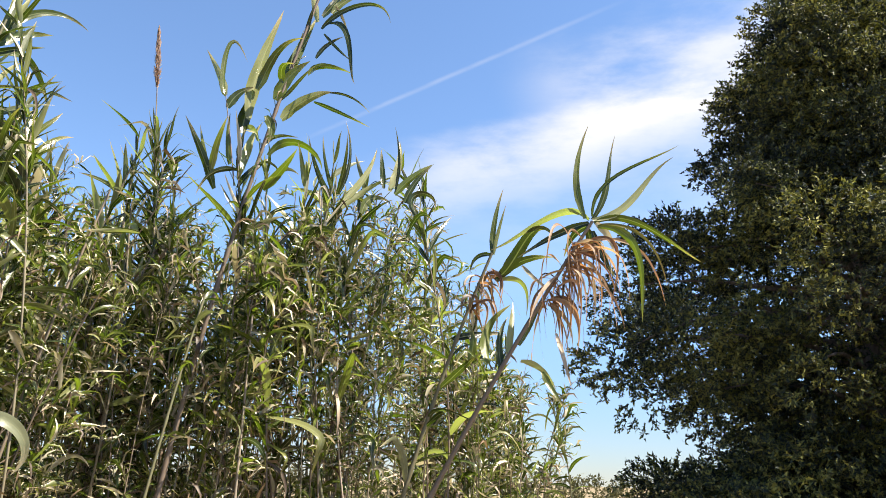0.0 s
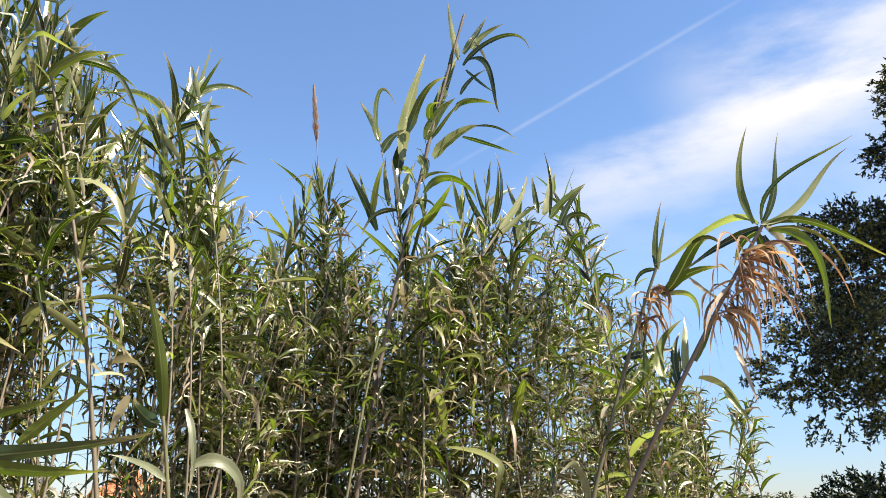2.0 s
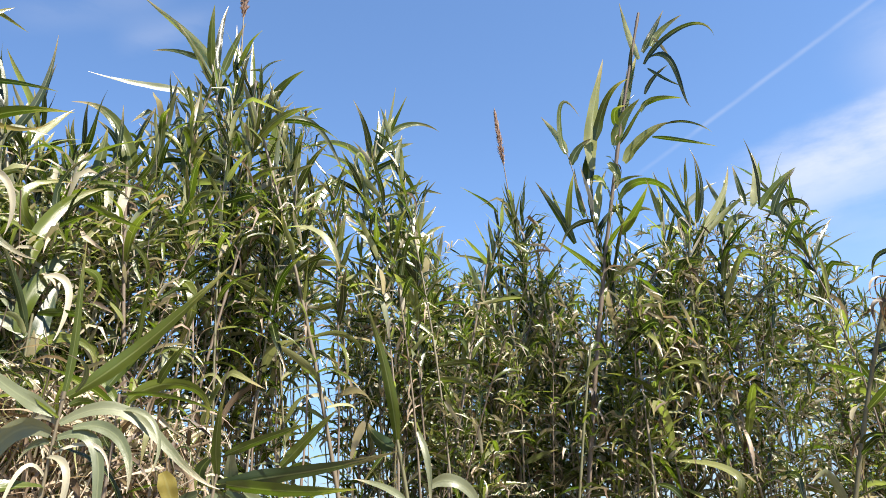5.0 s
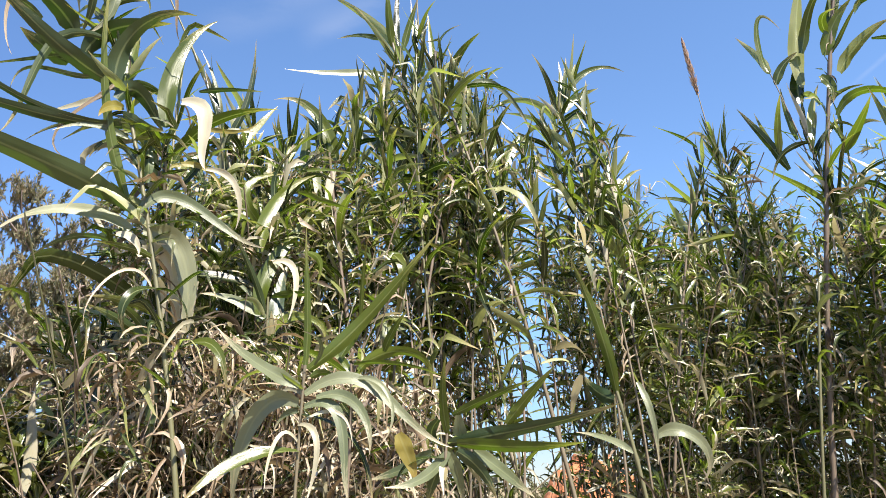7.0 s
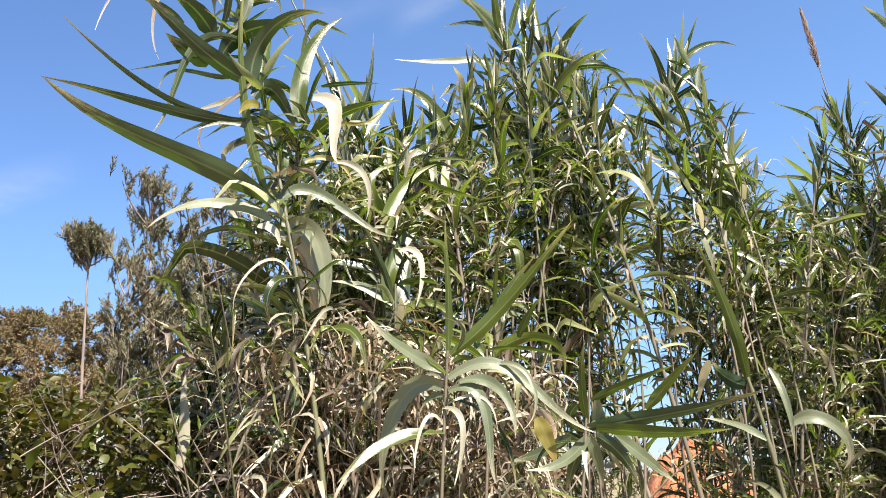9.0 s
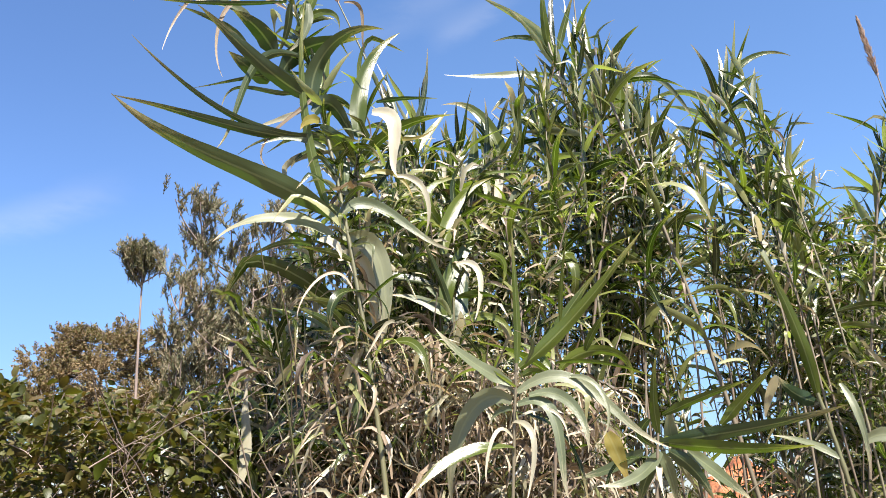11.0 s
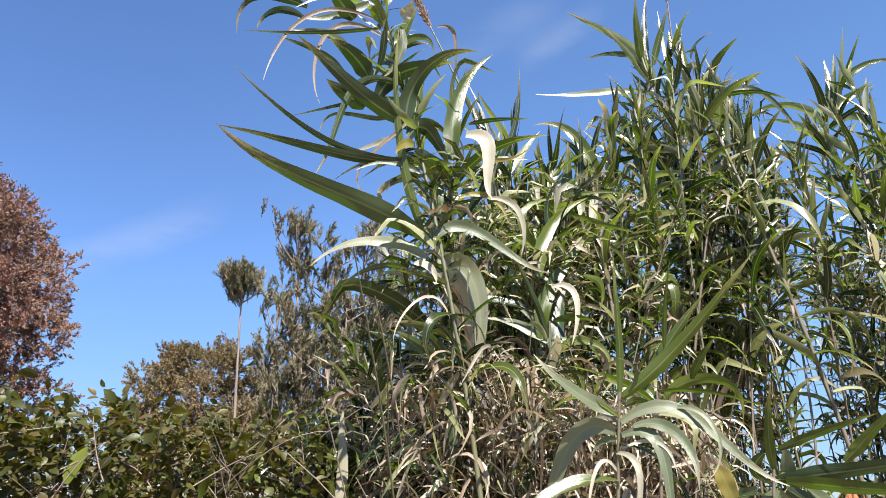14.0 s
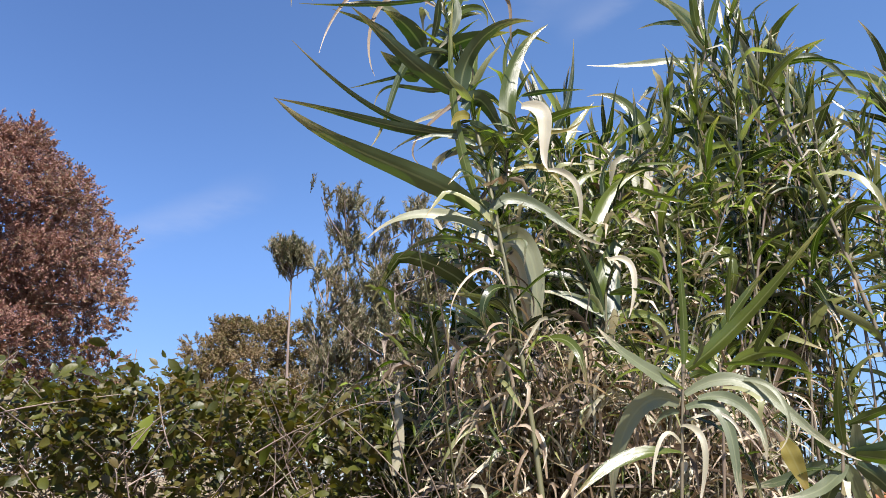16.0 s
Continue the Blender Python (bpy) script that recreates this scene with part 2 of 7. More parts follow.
# ---- mesh help ----
def mesh_of(name, verts, faces, mat, uv=None, smooth=True):
    """A mesh from arrays: verts (n, 3), faces (m, 3 or 4), uv by vertex (n, 2)."""
    verts, faces = np.asarray(verts, np.float32), np.asarray(faces, np.int32)
    me = bpy.data.meshes.new(name)
    k = faces.shape[1]
    me.vertices.add(len(verts))
    me.vertices.foreach_set("co", verts.ravel())
    me.loops.add(faces.size)
    me.loops.foreach_set("vertex_index", faces.ravel())
    me.polygons.add(len(faces))
    me.polygons.foreach_set("loop_start", np.arange(0, faces.size, k, dtype=np.int32))
    me.polygons.foreach_set("use_smooth", np.full(len(faces), smooth))
    if uv is not None:
        layer = me.uv_layers.new(name="uv")
        layer.data.foreach_set("uv", np.asarray(uv, np.float32)[faces.ravel()].ravel())
    me.materials.append(mat)
    me.update(calc_edges=True)
    me.validate()
    return me


def part(name, me, parent, label="", m=None):
    ob = new(name, me)
    ob.parent = parent
    if m is not None:
        ob.matrix_basis = m
    return tagged(ob, label)


def thing(name, at, label, category, group="", kind=""):
    ob = new(name)
    ob.empty_display_size = 0.1
    ob.location = at
    return tagged(ob, label, category, group, kind)


def tube(points, radii, sides=8):
    """Verts and quads of a tapered tube along points."""
    pts = np.asarray(points, float)
    tang = np.gradient(pts, axis=0)
    tang /= np.linalg.norm(tang, axis=1)[:, None] + 1e-9
    ref = np.array([1.0, 0.13, 0]) if np.abs(tang[:, 2]).mean() > 0.6 else np.array([0.05, 0.1, 1.0])
    a = np.cross(tang, ref)
    a /= np.linalg.norm(a, axis=1)[:, None] + 1e-9
    b = np.cross(tang, a)
    ang = np.arange(sides) * 2 * math.pi / sides
    ring = np.cos(ang)[None, :, None] * a[:, None] + np.sin(ang)[None, :, None] * b[:, None]
    v = pts[:, None] + ring * np.asarray(radii)[:, None, None]
    n = len(pts)
    i = np.arange(n - 1)[:, None] * sides
    j = np.arange(sides)[None]
    f = np.stack([i + j, i + (j + 1) % sides, i + sides + (j + 1) % sides, i + sides + j], -1).reshape(-1, 4)
    return v.reshape(-1, 3), f


def merge(pieces):
    vs, fs, k = [], [], 0
    for v, f in pieces:
        vs.append(v)
        fs.append(np.asarray(f) + k)
        k += len(v)
    return np.concatenate(vs), np.concatenate(fs)


def bezier(a, b, c, n):
    t = np.linspace(0, 1, n)[:, None]
    a, b, c = (np.asarray(p, float) for p in (a, b, c))
    return (1 - t) ** 2 * a + 2 * t * (1 - t) * b + t * t * c


# ---- reed blades: a few shapes, shared by all leaves ----
KINK = 0.45                                  # a blade broken over, its end hanging
BOWS = (-0.06, 0.02, 0.06, 0.12, 0.22, 0.36, 0.55, KINK)
TWISTS = ((0, 15), (35, 10), (-35, -5), (20, 90), (-20, -95), (72, 40), (-72, -36))


def blade_shape(bow, twist, segments):
    """A blade one metre from base to tip along x, bowed to +z, half a metre wide on each side of y."""
    s = np.linspace(0, 1, segments + 1)
    peak = 0.42
    arch = np.where(s < peak, 1 - ((peak - s) / peak) ** 2, 1 - ((s - peak) / (1 - peak)) ** 2)
    p = np.stack([s + abs(bow) * 0.35 * np.sin(s * math.pi) * 0.6, 0.03 * np.sin(s * 5 + bow * 20), arch * bow], 1)
    if bow == KINK:
        knee = np.clip((s - 0.52) / 0.12, 0, 1)
        p = np.stack([np.where(s < 0.55, s / 0.55 * 0.74, 0.74 + (s - 0.55) / 0.45 * 0.26), 0.02 * np.sin(s * 7), np.where(s < 0.55, np.sin(s / 0.55 * 1.5) * 0.42, 0.42 * (1 - (s - 0.55) / 0.45) + 0.02 * knee)], 1)
    tang = np.gradient(p, axis=0)
    tang /= np.linalg.norm(tang, axis=1)[:, None]
    side = np.array([0.0, 1.0, 0.0]) - tang * tang[:, 1:2]
    side /= np.linalg.norm(side, axis=1)[:, None]
    up = np.cross(tang, side)
    ang = np.radians(twist[0] + (twist[1] - twist[0]) * s + 9 * np.sin(s * 8 + twist[0] + bow * 30) * np.sin(s * math.pi))[:, None]
    across = side * np.cos(ang) + up * np.sin(ang)
    over = np.cross(tang, across)
    w = (0.45 + 0.55 * np.minimum(1, s / 0.22)) * np.clip(1 - s ** 2.3, 0, 1) * 0.5
    w[-1] = 0.004
    return p, across, over, w, s


def blade_arrays(bow, twist, segments):
    p, across, over, w, s = blade_shape(bow, twist, segments)
    n = len(s)
    # width is kept apart from length: pos + width * spread
    spread = np.stack([-across * w[:, None] + over * (w * 0.32)[:, None], np.zeros_like(across), across * w[:, None] + over * (w * 0.32)[:, None]], 1)
    pos = np.repeat(p[:, None], 3, 1)
    uv = np.stack([np.tile([0.0, 0.5, 1.0], (n, 1)), np.repeat(s[:, None], 3, 1)], -1)
    i = np.arange(n - 1)[:, None] * 3
    j = np.arange(2)[None]
    f = np.stack([i + j, i + j + 1, i + j + 4, i + j + 3], -1).reshape(-1, 4)
    return pos.reshape(-1, 3), spread.reshape(-1, 3), uv.reshape(-1, 2), f


WIDTHS = (0.05, 0.085, 0.13, 0.19, 0.28)        # width over length
library = {}


def blade_mesh(bow_i, twist_i, width_i, mat):
    key = (bow_i, twist_i, width_i, mat.name)
    if key not in library:
        pos, spread, uv, f = blade_arrays(BOWS[bow_i], TWISTS[twist_i], 12)
        library[key] = mesh_of("reed_leaf", pos + spread * WIDTHS[width_i], f, mat, uv)
    return library[key]


def frame_of(direction, lift):
    """Rows x, y, z of a frame whose x runs along direction and whose z is nearest to lift."""
    x = Vector(direction).normalized()
    z = Vector(lift) - x * Vector(lift).dot(x)
    if z.length < 1e-3:
        z = Vector((0.3, 0.7, 0)) - x * Vector((0.3, 0.7, 0)).dot(x)
    z.normalize()
    y = z.cross(x)
    return Matrix((x, y, z)).transposed()


def nearest(values, v):
    return min(range(len(values)), key=lambda i: abs(values[i] - v))


def blade(owner, base, tip, width, bow, twist, mat, lift=(0, 0, 1)):
    """One leaf of a reed from its base to its tip, in metres; bow over length."""
    b, t = Vector(base), Vector(tip)
    d = t - b
    m = Matrix.Translation(b - owner.location) @ frame_of(d, lift).to_4x4() @ Matrix.Scale(d.length, 4)
    return part("leaf", blade_mesh(nearest(BOWS, bow), twist, nearest(WIDTHS, width / d.length), mat), owner, "", m)


def culm_mesh(pts, r0, r1):
    """A reed stem with a swollen joint every hand's width."""
    pts = np.asarray(pts)
    step = np.linalg.norm(np.diff(pts, axis=0), axis=1)
    dist = np.concatenate([[0], np.cumsum(step)])
    r = r0 + (r1 - r0) * dist / dist[-1]
    node = np.abs((dist / 0.21) % 1 - 0.5) > 0.44
    return tube(pts, r * np.where(node, 1.28, 1.0), 7)


def plume_mesh(a, b, rng):
    """A dense feathery panicle from a to b."""
    a, b = np.asarray(a, float), np.asarray(b, float)
    axis = b - a
    length = np.linalg.norm(axis)
    pieces = [tube(np.linspace(a, b, 10), np.linspace(0.004, 0.001, 10), 5)]
    for k in range(420):
        s = rng.random() ** 0.8
        c = a + axis * s
        out = np.array([rng.normal(), rng.normal(), 0.0])
        out /= np.linalg.norm(out)
        reach = 0.025 * (1 - s) ** 0.5 * (0.35 + 0.65 * min(1, s * 6)) * (0.5 + rng.random())
        e = c + out * reach + axis / length * rng.uniform(0.02, 0.06)
        pieces.append(tube(np.stack([c, (c + e) / 2 + out * 0.004, e]), (0.0022, 0.0032, 0.0006), 3))
    return merge(pieces)


def reed(foot, via, top, leaves=20, low=0.4, high=1.0, size=0.4, seed=0, erect=0.4, plume=None, label="", droop=False, thick=0.014, narrow=1.0, sway=0.0):
    """A giant reed from its foot, past a point of its stem, to the top of the stem."""
    rng = np.random.default_rng(seed)
    s0, s1 = low, high
    owner = thing("reed", foot, label, "reed", "giant reeds")
    foot, via, top = (np.asarray(p, float) for p in (foot, via, top))
    foot, via = foot + rng.normal(0, 1, 3) * (sway, sway, 0), via + rng.normal(0, 0.45, 3) * (sway, sway, 0)
    owner.location = foot
    t = min(0.85, max(0.25, via[2] / top[2]))
    ctrl = (via - (1 - t) ** 2 * foot - t * t * top) / (2 * t * (1 - t))
    pts = bezier(foot, ctrl, top, 70)
    v, f = culm_mesh(pts - foot, thick, thick * 0.5)
    part("culm", mesh_of("culm", v, f, CULM), owner, "pale jointed reed stem")
    if plume is not None:
        tipp = np.asarray(plume, float)
        start = top + (tipp - top) * 0.48
        v, f = tube(np.linspace(top, start, 8) - foot, np.linspace(0.005, 0.0035, 8), 6)
        part("plume_stalk", mesh_of("plume_stalk", v, f, CULM), owner, "thin straw stalk")
        v, f = plume_mesh(start - foot, tipp - foot, rng)
        part("plume", mesh_of("plume", v, f, PLUME), owner, "feathery straw-brown plume")
    turn = rng.uniform(0, 360)
    for k in range(leaves):
        s = s0 + (s1 - s0) * max(0.0, (k + rng.uniform(-0.3, 0.3)) / max(1, leaves - 1)) ** 0.75
        s = min(1, max(0.1, s))
        i = int(s * 69)
        base = pts[i]
        up = pts[min(69, i + 1)] - pts[max(0, i - 1)]
        up /= np.linalg.norm(up)
        turn += 180 + rng.normal(0, 62)
        a = radians(turn)
        out = np.array([math.cos(a), math.sin(a), 0])
        near_top = max(0.0, (s - s0) / max(0.05, 1 - s0))
        rise = 12 + 46 * near_top ** 1.8 + 20 * erect + rng.normal(0, 21)
        rise = min(86, rise)
        if droop or (near_top < 0.55 and rng.random() < 0.35):
            rise -= 55
        length = size * (0.40 + 0.75 * rng.random()) * (1.0 if near_top < 0.8 else 0.8)
        d = out * math.cos(radians(rise)) + up * math.sin(radians(rise))
        bow = 0.03 + max(0, (60 - rise)) / 60 * 0.2 * rng.random() + (0.12 if rise < 10 else 0)
        q = rng.random()
        bow = KINK if rng.random() < 0.24 and rise < 60 else bow
        dead = q < (0.30 if near_top < 0.3 else 0.05)
        mat = DRY if dead else BLEACHED_LIT if q > 0.945 else PALE if q > 0.86 else GREEN
        if dead:
            d, bow, length = out * 0.45 - np.array([0, 0, 0.9]), 0.22, length * 0.8
        blade(owner, base, base + d * length, length * rng.uniform(0.085, 0.145) * (0.6 if dead else narrow), bow, int(rng.integers(7)), mat)
    return owner


def shoot(owner, start, end):
    """A thin side shoot of a reed."""
    a, b = (np.asarray(p, float) - np.asarray(owner.location) for p in (start, end))
    v, f = tube(bezier(a, (a + b) / 2 + np.array([0, 0, 0.03]), b, 8), np.linspace(0.005, 0.003, 8), 6)
    part("side_shoot", mesh_of("side_shoot", v, f, CULM), owner)


def ribbon(owner, points, width, lift, twist, mat):
    """One leaf of its own shape: a midrib through the points, the upper side facing lift at the base."""
    p = np.asarray(points, float)
    n = 16
    k = np.concatenate([[0], np.cumsum(np.linalg.norm(np.diff(p, axis=0), axis=1))])
    s = np.linspace(0, 1, n + 1)
    fit = np.polynomial.polynomial.polyfit(k / k[-1], p, min(3, len(p) - 1), w=[30] + [1] * (len(p) - 2) + [30])
    mid = np.stack([np.polynomial.polynomial.polyval(s, fit[:, i]) for i in range(3)], 1)
    tang = np.gradient(mid, axis=0)
    tang /= np.linalg.norm(tang, axis=1)[:, None]
    up = np.asarray(lift, float) - tang * (tang @ np.asarray(lift, float))[:, None]
    up /= np.linalg.norm(up, axis=1)[:, None] + 1e-9
    side = np.cross(up, tang)
    wave = points[0][0] * 37.0 + points[-1][1] * 23.0
    ang = np.radians(twist * (s - 0.3) + 7 * np.sin(s * 9 + wave))[:, None]
    across = side * np.cos(ang) + up * np.sin(ang)
    over = np.cross(tang, across)
    w = (0.42 + 0.58 * np.minimum(1, s / 0.2)) * np.clip(1 - s ** 1.9, 0, 1) ** 0.9 * width / 2
    w[-1] = 0.0006
    ripple = 0.10 * np.sin(s * 21 + wave)[:, None] * w[:, None]
    fold = (0.30 - 0.12 * s)[:, None] * w[:, None]
    left = mid - across * w[:, None] + over * (fold + ripple)
    right = mid + across * w[:, None] + over * (fold - ripple)
    v = np.stack([left, (left + mid) / 2 + over * fold * 0.12, mid, (right + mid) / 2 + over * fold * 0.12, right], 1).reshape(-1, 3) - np.asarray(owner.location)
    uv = np.stack([np.tile(np.linspace(0, 1, 5), (n + 1, 1)), np.repeat(s[:, None], 5, 1)], -1).reshape(-1, 2)
    i = np.arange(n)[:, None] * 5
    j = np.arange(4)[None]
    f = np.stack([i + j, i + j + 1, i + j + 6, i + j + 5], -1).reshape(-1, 4)
    return part("leaf", mesh_of("reed_leaf", v, f, mat, uv), owner)


def strands(owner, a, b, reach, count, seed):
    """Withered orange-brown leaf strips that hang from the stem between a and b."""
    rng = np.random.default_rng(seed)
    a, b = np.asarray(a, float), np.asarray(b, float)
    for k in range(count):
        p = a + (b - a) * rng.random() + rng.normal(0, 0.02, 3)
        ln = reach * rng.uniform(0.45, 1.1)
        out = np.array([rng.normal(0.18, 0.32), rng.normal(0, 0.35), 0.0]) * ln
        mid = p + out * 0.55 + np.array([0, 0, ln * rng.uniform(-0.25, 0.12)])
        end = p + out * rng.uniform(0.6, 1.1) - np.array([0, 0, ln * rng.uniform(0.6, 1.0)])
        ribbon(owner, (tuple(p), tuple(mid), tuple(end)), rng.uniform(0.008, 0.030), (rng.normal(), rng.normal(), 0.4), int(rng.integers(-120, 120)), RUST if rng.random() < 0.8 else DRY)


# ---- the reeds that stand out ----
stalk = reed((-2.32, 0.89, 0.00), (-2.56, 0.77, 2.39), (-2.78, 0.55, 3.55), leaves=120, low=0.55, high=1.0, size=0.23, seed=23, erect=-0.2, thick=0.011, narrow=1.15, label="tall near giant reed with long broad blades against the sky")
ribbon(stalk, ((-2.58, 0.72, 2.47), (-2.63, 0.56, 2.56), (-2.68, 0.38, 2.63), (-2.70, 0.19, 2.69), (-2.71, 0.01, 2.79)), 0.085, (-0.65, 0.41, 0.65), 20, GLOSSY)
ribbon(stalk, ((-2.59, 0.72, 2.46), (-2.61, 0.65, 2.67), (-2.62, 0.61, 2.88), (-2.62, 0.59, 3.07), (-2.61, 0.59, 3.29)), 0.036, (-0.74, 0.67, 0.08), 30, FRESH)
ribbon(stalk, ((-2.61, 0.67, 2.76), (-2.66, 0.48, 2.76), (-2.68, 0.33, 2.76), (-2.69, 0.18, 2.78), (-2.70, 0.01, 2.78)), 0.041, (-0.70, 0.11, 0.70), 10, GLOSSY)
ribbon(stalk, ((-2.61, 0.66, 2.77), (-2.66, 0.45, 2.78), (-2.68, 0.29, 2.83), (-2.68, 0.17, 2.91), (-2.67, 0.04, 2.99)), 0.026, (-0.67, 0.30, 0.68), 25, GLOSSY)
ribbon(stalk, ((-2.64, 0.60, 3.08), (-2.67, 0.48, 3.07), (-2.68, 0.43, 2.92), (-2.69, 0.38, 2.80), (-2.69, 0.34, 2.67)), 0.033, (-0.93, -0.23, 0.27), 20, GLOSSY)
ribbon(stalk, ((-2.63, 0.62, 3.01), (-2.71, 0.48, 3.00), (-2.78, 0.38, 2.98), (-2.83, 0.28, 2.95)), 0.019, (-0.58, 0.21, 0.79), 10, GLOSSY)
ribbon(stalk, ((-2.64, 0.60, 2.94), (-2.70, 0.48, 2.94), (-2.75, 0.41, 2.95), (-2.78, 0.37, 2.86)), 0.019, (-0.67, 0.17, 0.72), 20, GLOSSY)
ribbon(stalk, ((-2.63, 0.61, 2.86), (-2.69, 0.54, 2.83), (-2.75, 0.46, 2.80)), 0.024, (0.76, -0.64, 0.06), 10, BLEACHED_LIT)
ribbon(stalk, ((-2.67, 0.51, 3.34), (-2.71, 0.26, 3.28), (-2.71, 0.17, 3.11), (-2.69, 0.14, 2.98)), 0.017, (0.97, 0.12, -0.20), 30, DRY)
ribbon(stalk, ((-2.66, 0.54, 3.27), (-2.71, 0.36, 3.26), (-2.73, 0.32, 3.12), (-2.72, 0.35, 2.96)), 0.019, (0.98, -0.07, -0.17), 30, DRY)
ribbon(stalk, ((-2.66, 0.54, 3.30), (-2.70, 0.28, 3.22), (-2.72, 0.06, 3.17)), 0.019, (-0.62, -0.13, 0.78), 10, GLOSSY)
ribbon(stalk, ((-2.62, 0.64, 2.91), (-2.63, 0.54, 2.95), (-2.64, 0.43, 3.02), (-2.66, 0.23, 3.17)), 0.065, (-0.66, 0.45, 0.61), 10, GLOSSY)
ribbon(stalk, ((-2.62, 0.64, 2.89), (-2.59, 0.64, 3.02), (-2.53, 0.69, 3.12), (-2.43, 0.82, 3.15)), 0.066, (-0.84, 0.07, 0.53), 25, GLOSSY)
ribbon(stalk, ((-2.62, 0.65, 2.90), (-2.65, 0.69, 3.03), (-2.69, 0.73, 3.18)), 0.063, (-0.97, -0.04, -0.25), 10, FRESH)
ribbon(stalk, ((-2.55, 0.79, 2.77), (-2.57, 0.81, 3.01), (-2.57, 0.86, 3.14), (-2.55, 0.95, 3.25)), 0.065, (0.94, -0.32, 0.10), 20, FRESH)
ribbon(stalk, ((-2.62, 0.65, 2.86), (-2.62, 0.71, 2.91), (-2.62, 0.77, 2.85), (-2.62, 0.81, 2.79)), 0.065, (-0.67, 0.30, 0.68), 20, GLOSSY)
ribbon(stalk, ((-2.61, 0.67, 2.83), (-2.59, 0.62, 2.81), (-2.56, 0.58, 2.75)), 0.039, (0.94, 0.34, 0.10), 10, YELLOW)
ribbon(stalk, ((-2.53, 0.83, 2.87), (-2.49, 0.88, 2.85), (-2.47, 0.89, 2.75), (-2.45, 0.89, 2.61)), 0.059, (0.76, -0.64, 0.10), 5, BLEACHED_LIT)
# The pale tone paints the lit upper face of this blade.
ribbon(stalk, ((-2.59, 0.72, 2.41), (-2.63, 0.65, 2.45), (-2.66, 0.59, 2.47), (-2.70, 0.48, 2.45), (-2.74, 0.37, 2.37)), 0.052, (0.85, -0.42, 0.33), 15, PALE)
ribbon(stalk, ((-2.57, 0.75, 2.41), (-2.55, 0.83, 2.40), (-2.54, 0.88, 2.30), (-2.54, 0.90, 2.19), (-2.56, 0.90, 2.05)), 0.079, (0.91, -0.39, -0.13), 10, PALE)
ribbon(stalk, ((-2.58, 0.74, 2.33), (-2.57, 0.82, 2.35), (-2.58, 0.87, 2.25), (-2.59, 0.90, 2.08)), 0.053, (0.90, -0.34, -0.28), 10, BLEACHED_LIT)
ribbon(stalk, ((-2.55, 0.79, 2.26), (-2.57, 0.82, 2.24), (-2.60, 0.84, 2.16), (-2.63, 0.84, 2.06)), 0.028, (0.82, -0.40, -0.41), 20, BLEACHED_LIT)
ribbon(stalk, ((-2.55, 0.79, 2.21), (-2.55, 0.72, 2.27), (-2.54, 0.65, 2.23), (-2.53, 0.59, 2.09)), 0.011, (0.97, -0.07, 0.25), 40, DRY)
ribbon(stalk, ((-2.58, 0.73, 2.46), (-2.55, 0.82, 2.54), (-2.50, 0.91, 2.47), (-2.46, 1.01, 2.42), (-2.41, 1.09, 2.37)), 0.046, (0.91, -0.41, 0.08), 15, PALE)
ribbon(stalk, ((-2.49, 0.91, 2.63), (-2.46, 0.99, 2.60), (-2.46, 1.02, 2.53), (-2.48, 1.02, 2.44)), 0.025, (0.89, -0.43, -0.17), 20, BLEACHED_LIT)
ribbon(stalk, ((-2.54, 0.81, 2.63), (-2.50, 0.90, 2.64), (-2.46, 0.96, 2.54)), 0.023, (0.90, -0.44, 0.06), 20, YELLOW)
ribbon(stalk, ((-2.56, 0.78, 2.08), (-2.58, 0.74, 2.14), (-2.60, 0.68, 2.19), (-2.61, 0.64, 2.23)), 0.031, (-0.70, 0.63, 0.34), 10, FRESH)
ribbon(stalk, ((-2.56, 0.78, 2.05), (-2.64, 0.73, 2.13), (-2.73, 0.65, 2.19)), 0.034, (-0.49, 0.85, 0.19), 20, FRESH)
ribbon(stalk, ((-2.54, 0.82, 2.03), (-2.58, 0.80, 1.98), (-2.62, 0.79, 1.92), (-2.65, 0.79, 1.87)), 0.028, (0.74, -0.51, -0.44), 10, BLEACHED_LIT)
ribbon(stalk, ((-2.55, 0.80, 1.95), (-2.55, 0.81, 1.84), (-2.56, 0.81, 1.70)), 0.039, (-0.86, 0.51, 0.05), 20, GLOSSY)
ribbon(stalk, ((-2.60, 0.68, 2.39), (-2.56, 0.72, 2.37), (-2.53, 0.73, 2.31)), 0.033, (0.73, -0.58, 0.36), 20, BLEACHED_LIT)
ribbon(stalk, ((-2.61, 0.66, 2.37), (-2.69, 0.59, 2.39), (-2.78, 0.49, 2.33)), 0.023, (-0.56, 0.41, 0.72), 20, GLOSSY)
ribbon(stalk, ((-2.63, 0.61, 3.30), (-2.64, 0.60, 3.16), (-2.67, 0.55, 3.09)), 0.034, (0.95, -0.28, -0.10), 20, PALE)
ribbon(stalk, ((-2.65, 0.55, 3.29), (-2.70, 0.56, 3.20), (-2.75, 0.55, 3.13)), 0.030, (-0.84, 0.19, 0.51), 25, GLOSSY)
ribbon(stalk, ((-2.58, 0.73, 3.32), (-2.58, 0.79, 3.33), (-2.60, 0.82, 3.21), (-2.62, 0.85, 3.15)), 0.015, (0.81, -0.39, -0.44), 20, DRY)
ribbon(stalk, ((-2.62, 0.64, 2.92), (-2.67, 0.51, 2.75), (-2.68, 0.49, 2.69), (-2.66, 0.54, 2.62)), 0.016, (0.90, -0.44, 0.03), 30, DRY)
